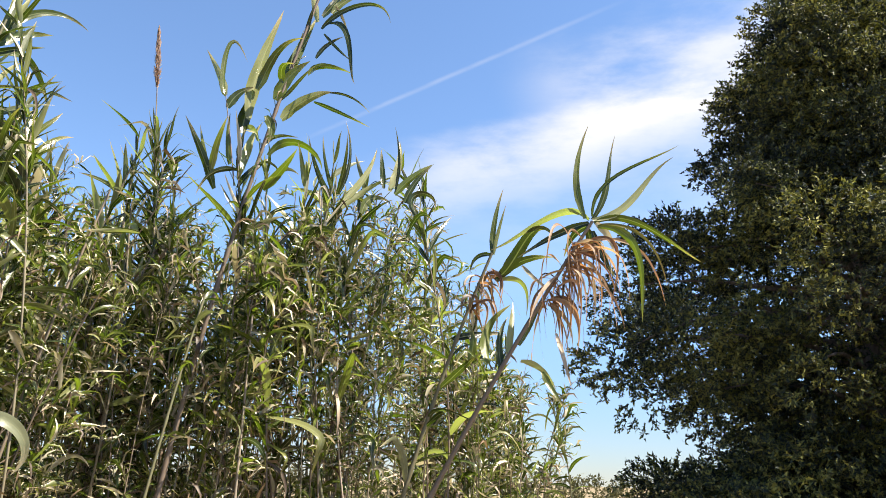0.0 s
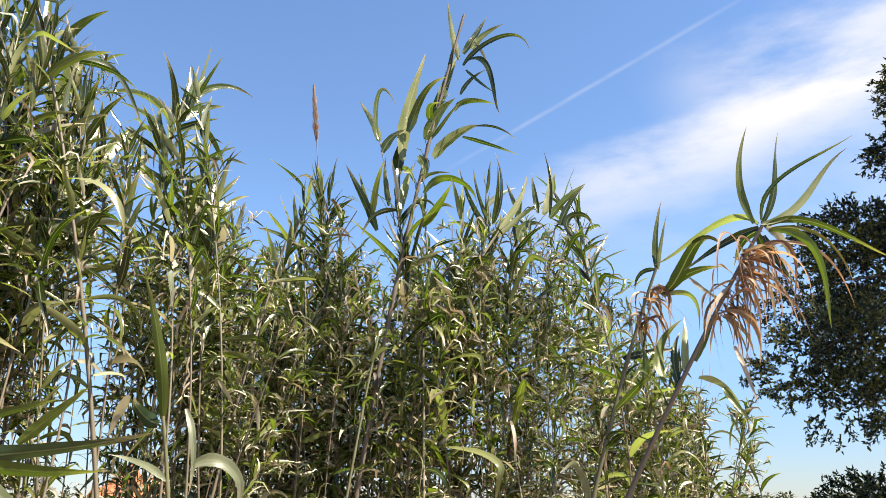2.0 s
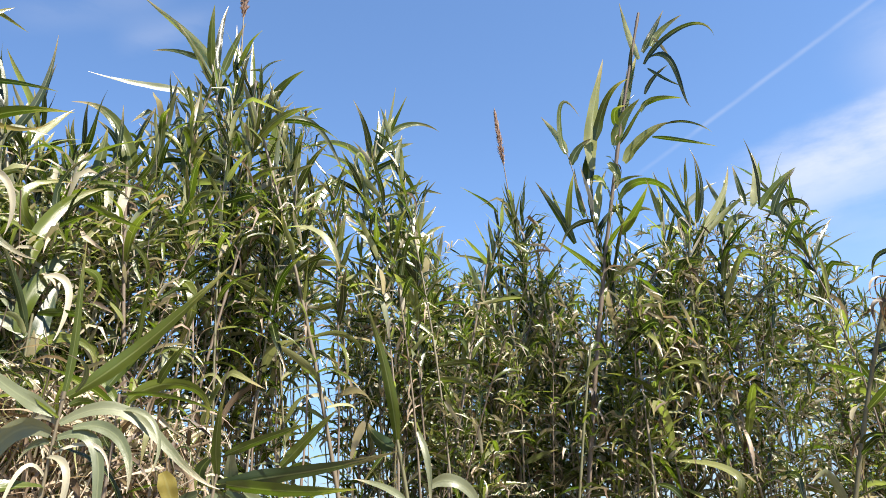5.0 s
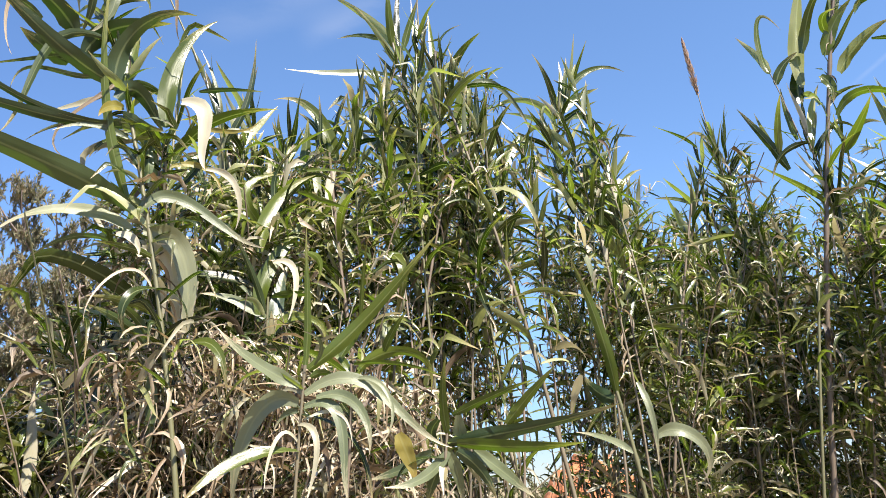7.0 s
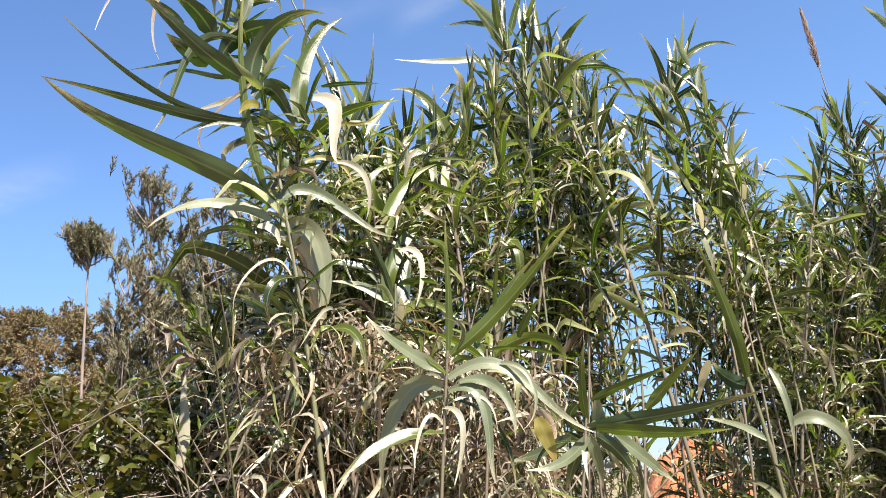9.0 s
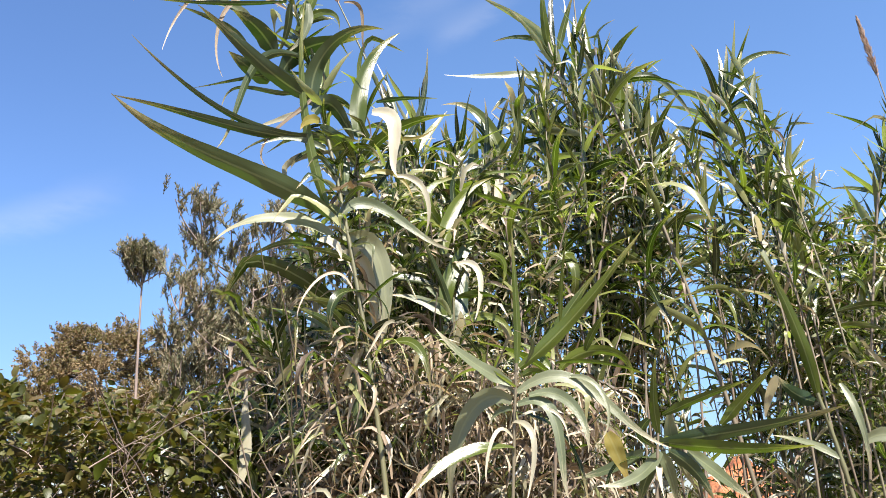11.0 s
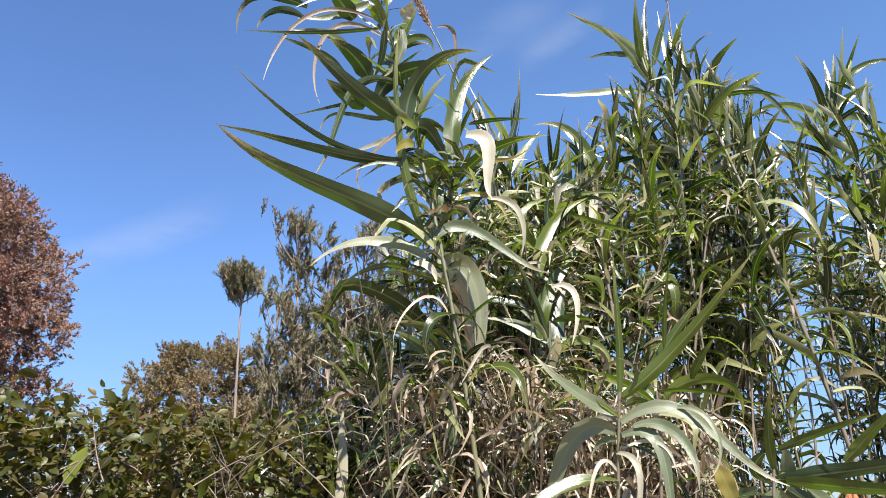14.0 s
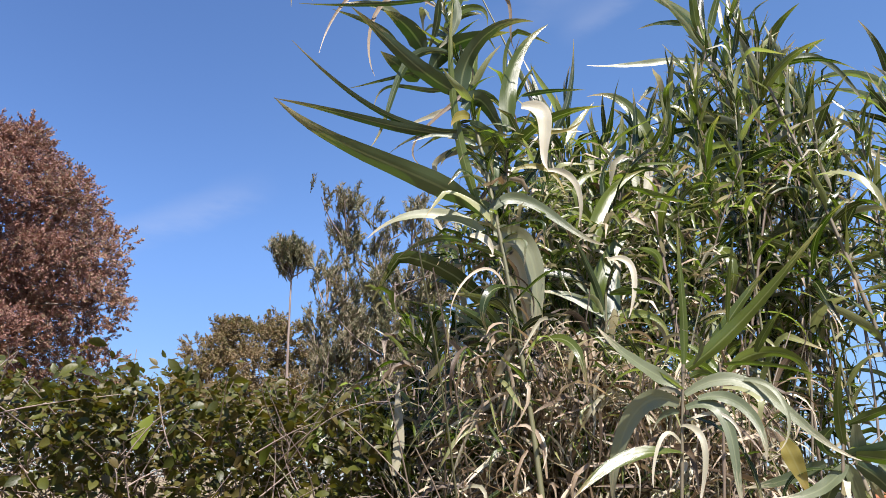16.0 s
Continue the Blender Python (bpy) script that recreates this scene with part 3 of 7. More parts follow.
ribbon(stalk, ((-2.62, 0.63, 2.94), (-2.66, 0.49, 3.02), (-2.70, 0.35, 3.14)), 0.037, (-0.62, 0.55, 0.56), 20, GLOSSY)
ribbon(stalk, ((-2.60, 0.69, 2.73), (-2.67, 0.54, 2.76), (-2.72, 0.42, 2.68)), 0.018, (-0.70, 0.19, 0.69), 20, GLOSSY)
ribbon(stalk, ((-2.60, 0.69, 2.72), (-2.64, 0.57, 2.75), (-2.66, 0.48, 2.71)), 0.024, (0.96, -0.28, -0.01), 20, PALE)
ribbon(stalk, ((-2.61, 0.67, 2.81), (-2.54, 0.72, 2.75), (-2.48, 0.76, 2.72)), 0.039, (-0.33, 0.83, 0.45), 20, GLOSSY)
ribbon(stalk, ((-2.58, 0.72, 2.63), (-2.59, 0.66, 2.68), (-2.58, 0.62, 2.63)), 0.016, (-0.76, -0.07, 0.65), 20, GLOSSY)
ribbon(stalk, ((-2.57, 0.75, 2.57), (-2.61, 0.76, 2.71), (-2.65, 0.75, 2.82)), 0.036, (-0.69, 0.69, -0.23), 20, GLOSSY)
ribbon(stalk, ((-2.72, 0.56, 3.04), (-2.66, 0.61, 3.12), (-2.59, 0.68, 3.14), (-2.51, 0.77, 3.14)), 0.072, (-0.62, 0.29, 0.73), 20, GLOSSY)
ribbon(stalk, ((-2.72, 0.57, 3.45), (-2.72, 0.59, 3.58), (-2.75, 0.56, 3.73)), 0.047, (-0.80, 0.59, -0.09), 10, FRESH)
ribbon(stalk, ((-2.73, 0.52, 3.43), (-2.73, 0.55, 3.41), (-2.72, 0.57, 3.35)), 0.059, (-0.61, 0.68, 0.42), 20, FRESH)
ribbon(stalk, ((-2.73, 0.51, 3.45), (-2.76, 0.41, 3.38), (-2.80, 0.26, 3.34)), 0.041, (0.97, -0.19, -0.12), 20, PALE)
ribbon(stalk, ((-2.77, 0.41, 3.49), (-2.77, 0.32, 3.43), (-2.77, 0.24, 3.36)), 0.018, (1, -0.01, 0), 15, BLEACHED_LIT)
ribbon(stalk, ((-2.80, 0.29, 3.40), (-2.86, 0.19, 3.45), (-2.91, 0.12, 3.46), (-2.96, 0.07, 3.31)), 0.037, (-0.61, 0.15, 0.78), 30, GLOSSY)
ribbon(stalk, ((-2.80, 0.28, 3.35), (-2.79, 0.20, 3.35), (-2.78, 0.15, 3.31), (-2.76, 0.11, 3.22)), 0.031, (-0.71, -0.53, 0.47), 20, GLOSSY)
ribbon(stalk, ((-2.79, 0.32, 3.53), (-2.80, 0.23, 3.56), (-2.81, 0.15, 3.50), (-2.81, 0.12, 3.43)), 0.041, (-0.72, -0.26, 0.65), 20, GLOSSY)
ribbon(stalk, ((-2.75, 0.45, 3.20), (-2.75, 0.37, 3.27), (-2.74, 0.31, 3.26), (-2.74, 0.23, 3.24)), 0.043, (0.97, 0.04, -0.22), 20, PALE)
ribbon(stalk, ((-2.70, 0.60, 3.22), (-2.67, 0.63, 3.27), (-2.63, 0.68, 3.29), (-2.59, 0.72, 3.20)), 0.035, (0.73, -0.66, -0.17), 30, FRESH)
ribbon(stalk, ((-2.70, 0.62, 3.26), (-2.71, 0.66, 3.38), (-2.72, 0.71, 3.50)), 0.050, (-0.97, -0.25, -0.01), 10, FRESH)
ribbon(stalk, ((-2.69, 0.63, 3.40), (-2.66, 0.65, 3.43), (-2.64, 0.65, 3.45)), 0.054, (0.69, -0.33, -0.64), 10, BLEACHED_LIT)
ribbon(stalk, ((-2.76, 0.43, 3.15), (-2.78, 0.37, 3.20), (-2.81, 0.28, 3.24), (-2.83, 0.20, 3.26)), 0.026, (-0.57, 0.50, 0.65), 15, GLOSSY)
ribbon(stalk, ((-2.72, 0.55, 3.25), (-2.78, 0.54, 3.33), (-2.82, 0.56, 3.25)), 0.050, (-0.02, -0.24, -0.97), 15, PALE)
ribbon(stalk, ((-2.75, 0.46, 3.37), (-2.72, 0.40, 3.40), (-2.69, 0.32, 3.45)), 0.076, (-0.62, 0.20, 0.75), 10, GLOSSY)
ribbon(stalk, ((-2.73, 0.53, 3.12), (-2.70, 0.45, 3.18), (-2.67, 0.35, 3.20)), 0.077, (-0.63, 0.14, 0.76), 10, GLOSSY)
ribbon(stalk, ((-2.73, 0.52, 3.00), (-2.72, 0.45, 3.02), (-2.71, 0.36, 3.06)), 0.071, (-0.68, 0.18, 0.71), 10, GLOSSY)
ribbon(stalk, ((-2.76, 0.42, 3.55), (-2.77, 0.44, 3.67), (-2.78, 0.45, 3.83)), 0.048, (0.96, -0.28, 0.10), 20, FRESH)
ribbon(stalk, ((-2.73, 0.53, 3.48), (-2.70, 0.51, 3.59), (-2.68, 0.48, 3.70)), 0.047, (-0.83, 0.47, 0.31), 20, GLOSSY)
ribbon(stalk, ((-2.78, 0.34, 3.49), (-2.77, 0.31, 3.59), (-2.76, 0.26, 3.70)), 0.037, (-0.78, 0.55, 0.30), 20, GLOSSY)
stalk = reed((-2.80, 1.40, 0.00), (-3.12, 1.25, 3.15), (-3.22, 1.16, 3.53), leaves=16, low=0.5, high=0.95, size=0.32, seed=24, erect=0.5, thick=0.009, plume=(-3.39, 0.89, 4.25), label="leaning giant reed with a pale narrow plume")
ribbon(stalk, ((-3.09, 1.10, 3.07), (-3.03, 1.16, 3.07), (-2.96, 1.22, 3.05), (-2.86, 1.31, 3.09)), 0.025, (0.68, -0.73, -0.05), 20, YELLOW)
ribbon(stalk, ((-3.03, 1.22, 3.01), (-3.00, 1.26, 3.09), (-2.96, 1.32, 3.37), (-2.95, 1.32, 3.53)), 0.034, (-0.98, 0.13, 0.12), 20, GLOSSY)
ribbon(stalk, ((-3.08, 1.13, 3.26), (-2.96, 1.20, 3.24), (-2.82, 1.29, 3.20)), 0.025, (-0.24, 0.61, 0.76), 10, GLOSSY)
ribbon(stalk, ((-3.03, 1.22, 3.04), (-3.07, 1.21, 3.28), (-3.13, 1.15, 3.50)), 0.023, (0.87, -0.47, 0.13), 20, PALE)
stalk = reed((-2.68, 1.41, 0.00), (-2.66, 1.25, 2.07), (-2.66, 1.25, 2.28), leaves=9, low=0.7, high=0.95, size=0.34, seed=22, droop=True, thick=0.009, label="giant reed with broad upright blades and dry lower leaves")
ribbon(stalk, ((-2.67, 1.23, 2.19), (-2.69, 1.27, 2.40), (-2.69, 1.35, 2.52), (-2.66, 1.46, 2.70)), 0.061, (0.87, -0.46, 0.19), 20, FRESH)
ribbon(stalk, ((-2.68, 1.22, 2.45), (-2.70, 1.26, 2.60), (-2.70, 1.34, 2.73), (-2.66, 1.45, 2.81)), 0.061, (0.93, -0.33, 0.18), 20, FRESH)
ribbon(stalk, ((-2.66, 1.24, 2.22), (-2.65, 1.18, 2.35), (-2.64, 1.12, 2.45), (-2.62, 1.07, 2.51)), 0.027, (-0.69, 0.57, 0.44), 20, GLOSSY)
ribbon(stalk, ((-2.65, 1.26, 2.41), (-2.60, 1.30, 2.40), (-2.57, 1.31, 2.29), (-2.57, 1.28, 2.18)), 0.027, (0.75, -0.62, 0.21), 10, BLEACHED_LIT)
ribbon(stalk, ((-2.65, 1.26, 2.14), (-2.69, 1.31, 2.29), (-2.73, 1.37, 2.46)), 0.064, (-0.90, 0.30, -0.33), 10, GLOSSY)
ribbon(stalk, ((-2.65, 1.26, 2.13), (-2.61, 1.31, 2.20), (-2.55, 1.37, 2.19), (-2.52, 1.40, 2.09)), 0.037, (0.74, -0.64, 0.23), 20, FRESH)
ribbon(stalk, ((-2.57, 1.38, 2.19), (-2.59, 1.45, 2.14), (-2.64, 1.48, 2.05)), 0.021, (0.68, -0.39, -0.62), 20, BLEACHED_LIT)
ribbon(stalk, ((-2.66, 1.24, 2.20), (-2.72, 1.18, 2.26), (-2.77, 1.11, 2.29), (-2.81, 1.06, 2.30)), 0.048, (0.82, -0.50, 0.29), 10, PALE)
ribbon(stalk, ((-2.66, 1.24, 2.24), (-2.74, 1.20, 2.32), (-2.81, 1.17, 2.39)), 0.021, (0.70, -0.59, 0.39), 10, PALE)
ribbon(stalk, ((-2.65, 1.26, 2.28), (-2.57, 1.31, 2.28), (-2.49, 1.34, 2.25)), 0.029, (-0.31, 0.78, 0.54), 10, FRESH)
ribbon(stalk, ((-2.73, 1.14, 2.52), (-2.75, 1.09, 2.54), (-2.75, 1.06, 2.49)), 0.043, (-0.86, 0.10, 0.49), 10, GLOSSY)
ribbon(stalk, ((-2.60, 1.33, 2.69), (-2.52, 1.42, 2.64), (-2.43, 1.49, 2.59)), 0.024, (-0.38, 0.73, 0.56), 10, FRESH)
ribbon(stalk, ((-2.60, 1.33, 2.77), (-2.51, 1.42, 2.77), (-2.43, 1.47, 2.74)), 0.017, (0.66, -0.72, 0.22), 10, FRESH)
ribbon(stalk, ((-2.58, 1.35, 2.45), (-2.51, 1.36, 2.41), (-2.46, 1.32, 2.28)), 0.029, (-0.29, 0.86, -0.42), 20, FRESH)
stalk = reed((-1.80, 0.75, 0.00), (-1.87, 0.89, 1.68), (-1.86, 0.90, 1.89), leaves=4, low=0.8, high=0.95, size=0.26, seed=19, droop=True, thick=0.007, label="near reed shoot with long arching blades, some pale")
ribbon(stalk, ((-1.86, 0.91, 1.88), (-1.81, 0.99, 1.96), (-1.74, 1.08, 2.08), (-1.67, 1.18, 2.23)), 0.039, (-0.92, 0.32, 0.24), 15, FRESH)
ribbon(stalk, ((-1.86, 0.90, 1.88), (-1.85, 0.90, 2.00), (-1.84, 0.89, 2.11), (-1.83, 0.88, 2.23)), 0.020, (-0.80, 0.59, 0.11), 15, FRESH)
# Pale here for the sunlit face, put in as colour.
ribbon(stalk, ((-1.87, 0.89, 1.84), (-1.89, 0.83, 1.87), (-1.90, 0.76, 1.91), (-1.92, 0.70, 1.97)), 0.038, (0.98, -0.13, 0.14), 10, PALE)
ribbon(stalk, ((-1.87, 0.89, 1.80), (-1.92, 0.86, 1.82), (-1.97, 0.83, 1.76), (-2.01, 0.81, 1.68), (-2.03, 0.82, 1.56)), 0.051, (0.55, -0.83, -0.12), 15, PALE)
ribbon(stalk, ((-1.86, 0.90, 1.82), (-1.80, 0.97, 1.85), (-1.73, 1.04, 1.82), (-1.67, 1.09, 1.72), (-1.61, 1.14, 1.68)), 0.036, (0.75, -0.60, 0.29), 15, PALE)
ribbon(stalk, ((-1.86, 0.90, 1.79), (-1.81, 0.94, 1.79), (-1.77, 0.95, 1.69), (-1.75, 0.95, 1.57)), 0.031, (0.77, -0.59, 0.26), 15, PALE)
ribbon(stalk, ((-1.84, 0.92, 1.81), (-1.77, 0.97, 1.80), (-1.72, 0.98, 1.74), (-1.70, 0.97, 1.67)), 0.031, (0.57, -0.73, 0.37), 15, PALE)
ribbon(stalk, ((-1.87, 0.89, 1.75), (-1.82, 0.90, 1.73), (-1.80, 0.89, 1.64), (-1.79, 0.86, 1.57)), 0.017, (0.70, -0.59, 0.40), 15, BLEACHED_LIT)
ribbon(stalk, ((-1.87, 0.89, 1.71), (-1.87, 0.85, 1.73), (-1.87, 0.82, 1.69), (-1.86, 0.80, 1.61)), 0.011, (0.81, -0.40, 0.42), 20, BLEACHED_LIT)
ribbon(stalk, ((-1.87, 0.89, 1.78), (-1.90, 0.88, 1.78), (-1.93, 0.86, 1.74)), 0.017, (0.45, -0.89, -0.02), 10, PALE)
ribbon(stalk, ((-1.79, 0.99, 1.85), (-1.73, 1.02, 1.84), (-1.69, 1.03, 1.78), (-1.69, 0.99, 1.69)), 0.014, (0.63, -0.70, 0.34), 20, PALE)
ribbon(stalk, ((-1.85, 0.91, 1.86), (-1.83, 0.94, 1.87), (-1.81, 0.96, 1.85)), 0.020, (-0.62, 0.60, 0.50), 10, FRESH)
ribbon(stalk, ((-1.86, 0.90, 1.76), (-1.79, 0.95, 1.77), (-1.75, 0.96, 1.69)), 0.011, (0.60, -0.72, 0.33), 20, BLEACHED_LIT)
ribbon(stalk, ((-1.87, 0.90, 1.82), (-1.92, 0.90, 1.84), (-1.99, 0.88, 1.82)), 0.013, (0.10, -0.97, 0.23), 20, BLEACHED_LIT)
ribbon(stalk, ((-1.85, 0.92, 1.89), (-1.81, 0.91, 1.94), (-1.81, 0.86, 1.96)), 0.012, (0.78, -0.16, -0.60), 20, PALE)
stalk = reed((-2.11, 1.01, 0.00), (-1.99, 1.13, 1.81), (-1.99, 1.13, 1.93), leaves=4, low=0.8, high=0.95, size=0.28, seed=20, droop=True, thick=0.007, label="green reed shoot with stiff upright blades")
ribbon(stalk, ((-2.01, 1.11, 1.95), (-1.98, 1.19, 2.08), (-1.93, 1.28, 2.21)), 0.036, (-0.96, 0.26, 0.13), 10, FRESH)
ribbon(stalk, ((-1.98, 1.15, 1.91), (-1.96, 1.22, 1.96), (-1.92, 1.31, 1.96), (-1.92, 1.36, 1.86)), 0.038, (-0.75, 0.37, 0.54), 20, FRESH)
ribbon(stalk, ((-1.93, 1.20, 1.96), (-1.89, 1.20, 2.01), (-1.84, 1.21, 2.06)), 0.024, (-0.64, 0.57, 0.51), 10, FRESH)
ribbon(stalk, ((-1.97, 1.15, 2.04), (-1.93, 1.13, 2.16), (-1.88, 1.11, 2.26)), 0.014, (-0.71, 0.57, 0.42), 10, FRESH)
ribbon(stalk, ((-1.99, 1.14, 1.93), (-1.88, 1.21, 1.92), (-1.77, 1.29, 1.87)), 0.014, (-0.36, 0.74, 0.57), 10, FRESH)
ribbon(stalk, ((-1.99, 1.13, 1.90), (-2.06, 1.11, 1.98), (-2.12, 1.08, 2.01)), 0.021, (0.59, -0.69, 0.42), 20, FRESH)
stalk = reed((-1.82, 1.04, 0.00), (-1.75, 1.24, 1.62), (-1.74, 1.25, 1.74), leaves=3, low=0.85, high=0.95, size=0.26, seed=21, droop=True, thick=0.007, label="near reed shoot with broad spreading blades")
ribbon(stalk, ((-1.74, 1.25, 1.72), (-1.71, 1.21, 1.81), (-1.67, 1.19, 1.91)), 0.025, (-0.61, 0.66, 0.43), 10, FRESH)
ribbon(stalk, ((-1.73, 1.26, 1.77), (-1.63, 1.31, 1.81), (-1.53, 1.35, 1.84)), 0.025, (-0.50, 0.70, 0.50), 10, FRESH)
ribbon(stalk, ((-1.62, 1.34, 1.74), (-1.56, 1.36, 1.80), (-1.48, 1.38, 1.87)), 0.030, (-0.55, 0.71, 0.44), 10, FRESH)
ribbon(stalk, ((-1.74, 1.25, 1.70), (-1.64, 1.36, 1.72), (-1.55, 1.45, 1.74), (-1.42, 1.56, 1.78)), 0.046, (-0.67, 0.54, 0.52), 10, GLOSSY)
ribbon(stalk, ((-1.72, 1.26, 1.70), (-1.57, 1.33, 1.68), (-1.41, 1.38, 1.68)), 0.041, (-0.26, 0.81, 0.52), 10, FRESH)
ribbon(stalk, ((-1.72, 1.27, 1.77), (-1.74, 1.30, 1.70), (-1.73, 1.36, 1.59)), 0.037, (0.75, -0.54, -0.37), 10, PALE)
ribbon(stalk, ((-1.83, 1.16, 1.73), (-1.82, 1.18, 1.68), (-1.81, 1.20, 1.61)), 0.048, (0.77, -0.63, -0.07), 10, YELLOW)
ribbon(stalk, ((-1.77, 1.22, 1.68), (-1.85, 1.21, 1.65), (-1.97, 1.16, 1.62)), 0.040, (0.16, -0.92, 0.36), 10, PALE)
ribbon(stalk, ((-1.74, 1.25, 1.68), (-1.78, 1.20, 1.62), (-1.84, 1.12, 1.60)), 0.036, (0.58, -0.72, 0.39), 10, PALE)
ribbon(stalk, ((-1.69, 1.29, 1.68), (-1.66, 1.37, 1.62), (-1.63, 1.44, 1.56)), 0.040, (0.94, -0.33, 0.09), 10, PALE)
ribbon(stalk, ((-1.74, 1.25, 1.68), (-1.78, 1.23, 1.61), (-1.81, 1.23, 1.55)), 0.039, (-0.74, 0.60, 0.31), 10, GLOSSY)
ribbon(stalk, ((-1.75, 1.23, 1.76), (-1.79, 1.24, 1.72), (-1.77, 1.29, 1.69)), 0.030, (-0.58, 0.54, 0.61), 10, GLOSSY)
ribbon(stalk, ((-1.74, 1.25, 1.68), (-1.74, 1.28, 1.62), (-1.75, 1.30, 1.55)), 0.033, (0.71, -0.62, -0.33), 10, PALE)
ribbon(stalk, ((-1.72, 1.26, 1.68), (-1.68, 1.30, 1.63), (-1.65, 1.32, 1.56)), 0.039, (-0.40, 0.90, 0.19), 10, GLOSSY)
stalk = reed((-1.86, 2.12, 0.00), (-1.90, 2.33, 1.62), (-1.94, 2.30, 1.91), leaves=4, low=0.75, high=0.95, size=0.28, seed=18, label="young green reed shoot with one spear-like leaf")
ribbon(stalk, ((-1.94, 2.30, 1.90), (-1.94, 2.26, 2.07), (-1.96, 2.22, 2.24), (-1.99, 2.16, 2.42)), 0.048, (-0.38, 0.90, 0.21), 10, FRESH)
ribbon(stalk, ((-1.95, 2.29, 1.88), (-2.04, 2.30, 1.93), (-2.10, 2.33, 1.99)), 0.058, (0.12, 0.98, -0.15), 10, GLOSSY)
ribbon(stalk, ((-2.04, 2.23, 1.98), (-2.10, 2.26, 1.92), (-2.16, 2.30, 1.84)), 0.036, (0.27, -0.75, -0.60), 10, BLEACHED_LIT)
ribbon(stalk, ((-1.88, 2.35, 1.94), (-1.84, 2.34, 1.86), (-1.82, 2.33, 1.64)), 0.028, (0.55, -0.82, 0.16), 10, PALE)
ribbon(stalk, ((-1.84, 2.37, 1.74), (-1.78, 2.42, 1.76), (-1.72, 2.47, 1.71), (-1.74, 2.48, 1.58)), 0.053, (0.76, -0.65, 0.03), 20, PALE)
ribbon(stalk, ((-1.79, 2.40, 2.05), (-1.78, 2.46, 2.00), (-1.78, 2.51, 1.96)), 0.018, (0.74, -0.47, -0.49), 10, BLEACHED_LIT)
stalk = reed((-1.16, 4.24, 0.00), (-0.12, 4.26, 2.19), (0.43, 4.22, 3.10), leaves=8, low=0.45, high=0.72, size=0.34, seed=11, thick=0.02, label="bowed giant reed with a star of leaves and hanging dry ones")
strands(stalk, (0.16, 4.25, 2.60), (0.37, 4.23, 2.99), 0.42, 95, 3)
ribbon(stalk, ((0.39, 4.23, 3.12), (0.35, 4.28, 3.34), (0.36, 4.32, 3.51), (0.44, 4.36, 3.79)), 0.047, (-0.12, -0.97, 0.20), 40, GREEN)
ribbon(stalk, ((0.43, 4.22, 3.11), (0.52, 4.23, 3.31), (0.55, 4.25, 3.48), (0.59, 4.26, 3.68)), 0.042, (-0.31, 0.95, 0.02), 40, GREEN)
ribbon(stalk, ((0.43, 4.22, 3.13), (0.47, 4.18, 3.27), (0.63, 4.12, 3.39), (0.91, 4.02, 3.50)), 0.028, (-0.30, -0.95, -0.11), 20, GREEN)
ribbon(stalk, ((0.43, 4.22, 3.11), (0.61, 4.26, 3.19), (0.74, 4.30, 3.34), (0.95, 4.32, 3.56)), 0.050, (0.10, -0.99, 0.10), 20, GREEN)
ribbon(stalk, ((0.41, 4.22, 3.11), (0.31, 4.30, 3.19), (0.15, 4.39, 3.16), (-0.17, 4.46, 2.99)), 0.046, (0.20, 0.77, 0.61), 10, GREEN)
ribbon(stalk, ((0.41, 4.22, 3.09), (0.27, 4.26, 3.05), (0.14, 4.30, 2.99), (-0.01, 4.33, 2.90)), 0.048, (-0.23, -0.97, -0.05), 10, GREEN)
ribbon(stalk, ((0.44, 4.22, 3.09), (0.61, 4.25, 3.13), (0.77, 4.28, 3.08), (1.06, 4.27, 2.87)), 0.045, (0.15, 0.80, 0.58), 20, GREEN)
ribbon(stalk, ((0.42, 4.22, 3.07), (0.35, 4.33, 3.07), (0.28, 4.44, 2.94)), 0.052, (0.27, 0.61, 0.75), 10, GREEN)
ribbon(stalk, ((0.45, 4.22, 3.09), (0.52, 4.24, 3.02), (0.56, 4.28, 2.92)), 0.048, (-0.03, -0.94, -0.34), 10, BLEACHED_LIT)
ribbon(stalk, ((0.46, 4.22, 3.07), (0.62, 4.14, 2.98), (0.67, 4.09, 2.80), (0.66, 4.04, 2.46)), 0.052, (0.63, 0.78, -0.03), 20, FRESH)
ribbon(stalk, ((0.43, 4.22, 3.04), (0.48, 4.23, 2.90), (0.56, 4.23, 2.75)), 0.047, (-0.04, -1, -0.05), 10, GREEN)
ribbon(stalk, ((0.40, 4.22, 3.06), (0.45, 4.31, 2.96), (0.51, 4.39, 2.94)), 0.055, (0.26, -0.64, -0.72), 10, GREEN)
ribbon(stalk, ((0.47, 4.22, 3.08), (0.62, 4.13, 3.03), (0.80, 4.03, 2.65)), 0.023, (-0.27, -0.94, 0.20), 20, YELLOW)
ribbon(stalk, ((-0.17, 4.26, 2.25), (-0.18, 4.35, 2.46), (-0.04, 4.44, 2.64)), 0.064, (-0.47, 0.85, -0.24), 10, FRESH)
ribbon(stalk, ((-0.06, 4.26, 2.32), (-0.04, 4.34, 2.50), (-0.03, 4.42, 2.65)), 0.047, (-0.14, 0.90, -0.42), 10, GREEN)
ribbon(stalk, ((-0.00, 4.26, 2.36), (0.09, 4.32, 2.54), (0.15, 4.38, 2.67)), 0.043, (-0.48, 0.87, -0.12), 10, GREEN)
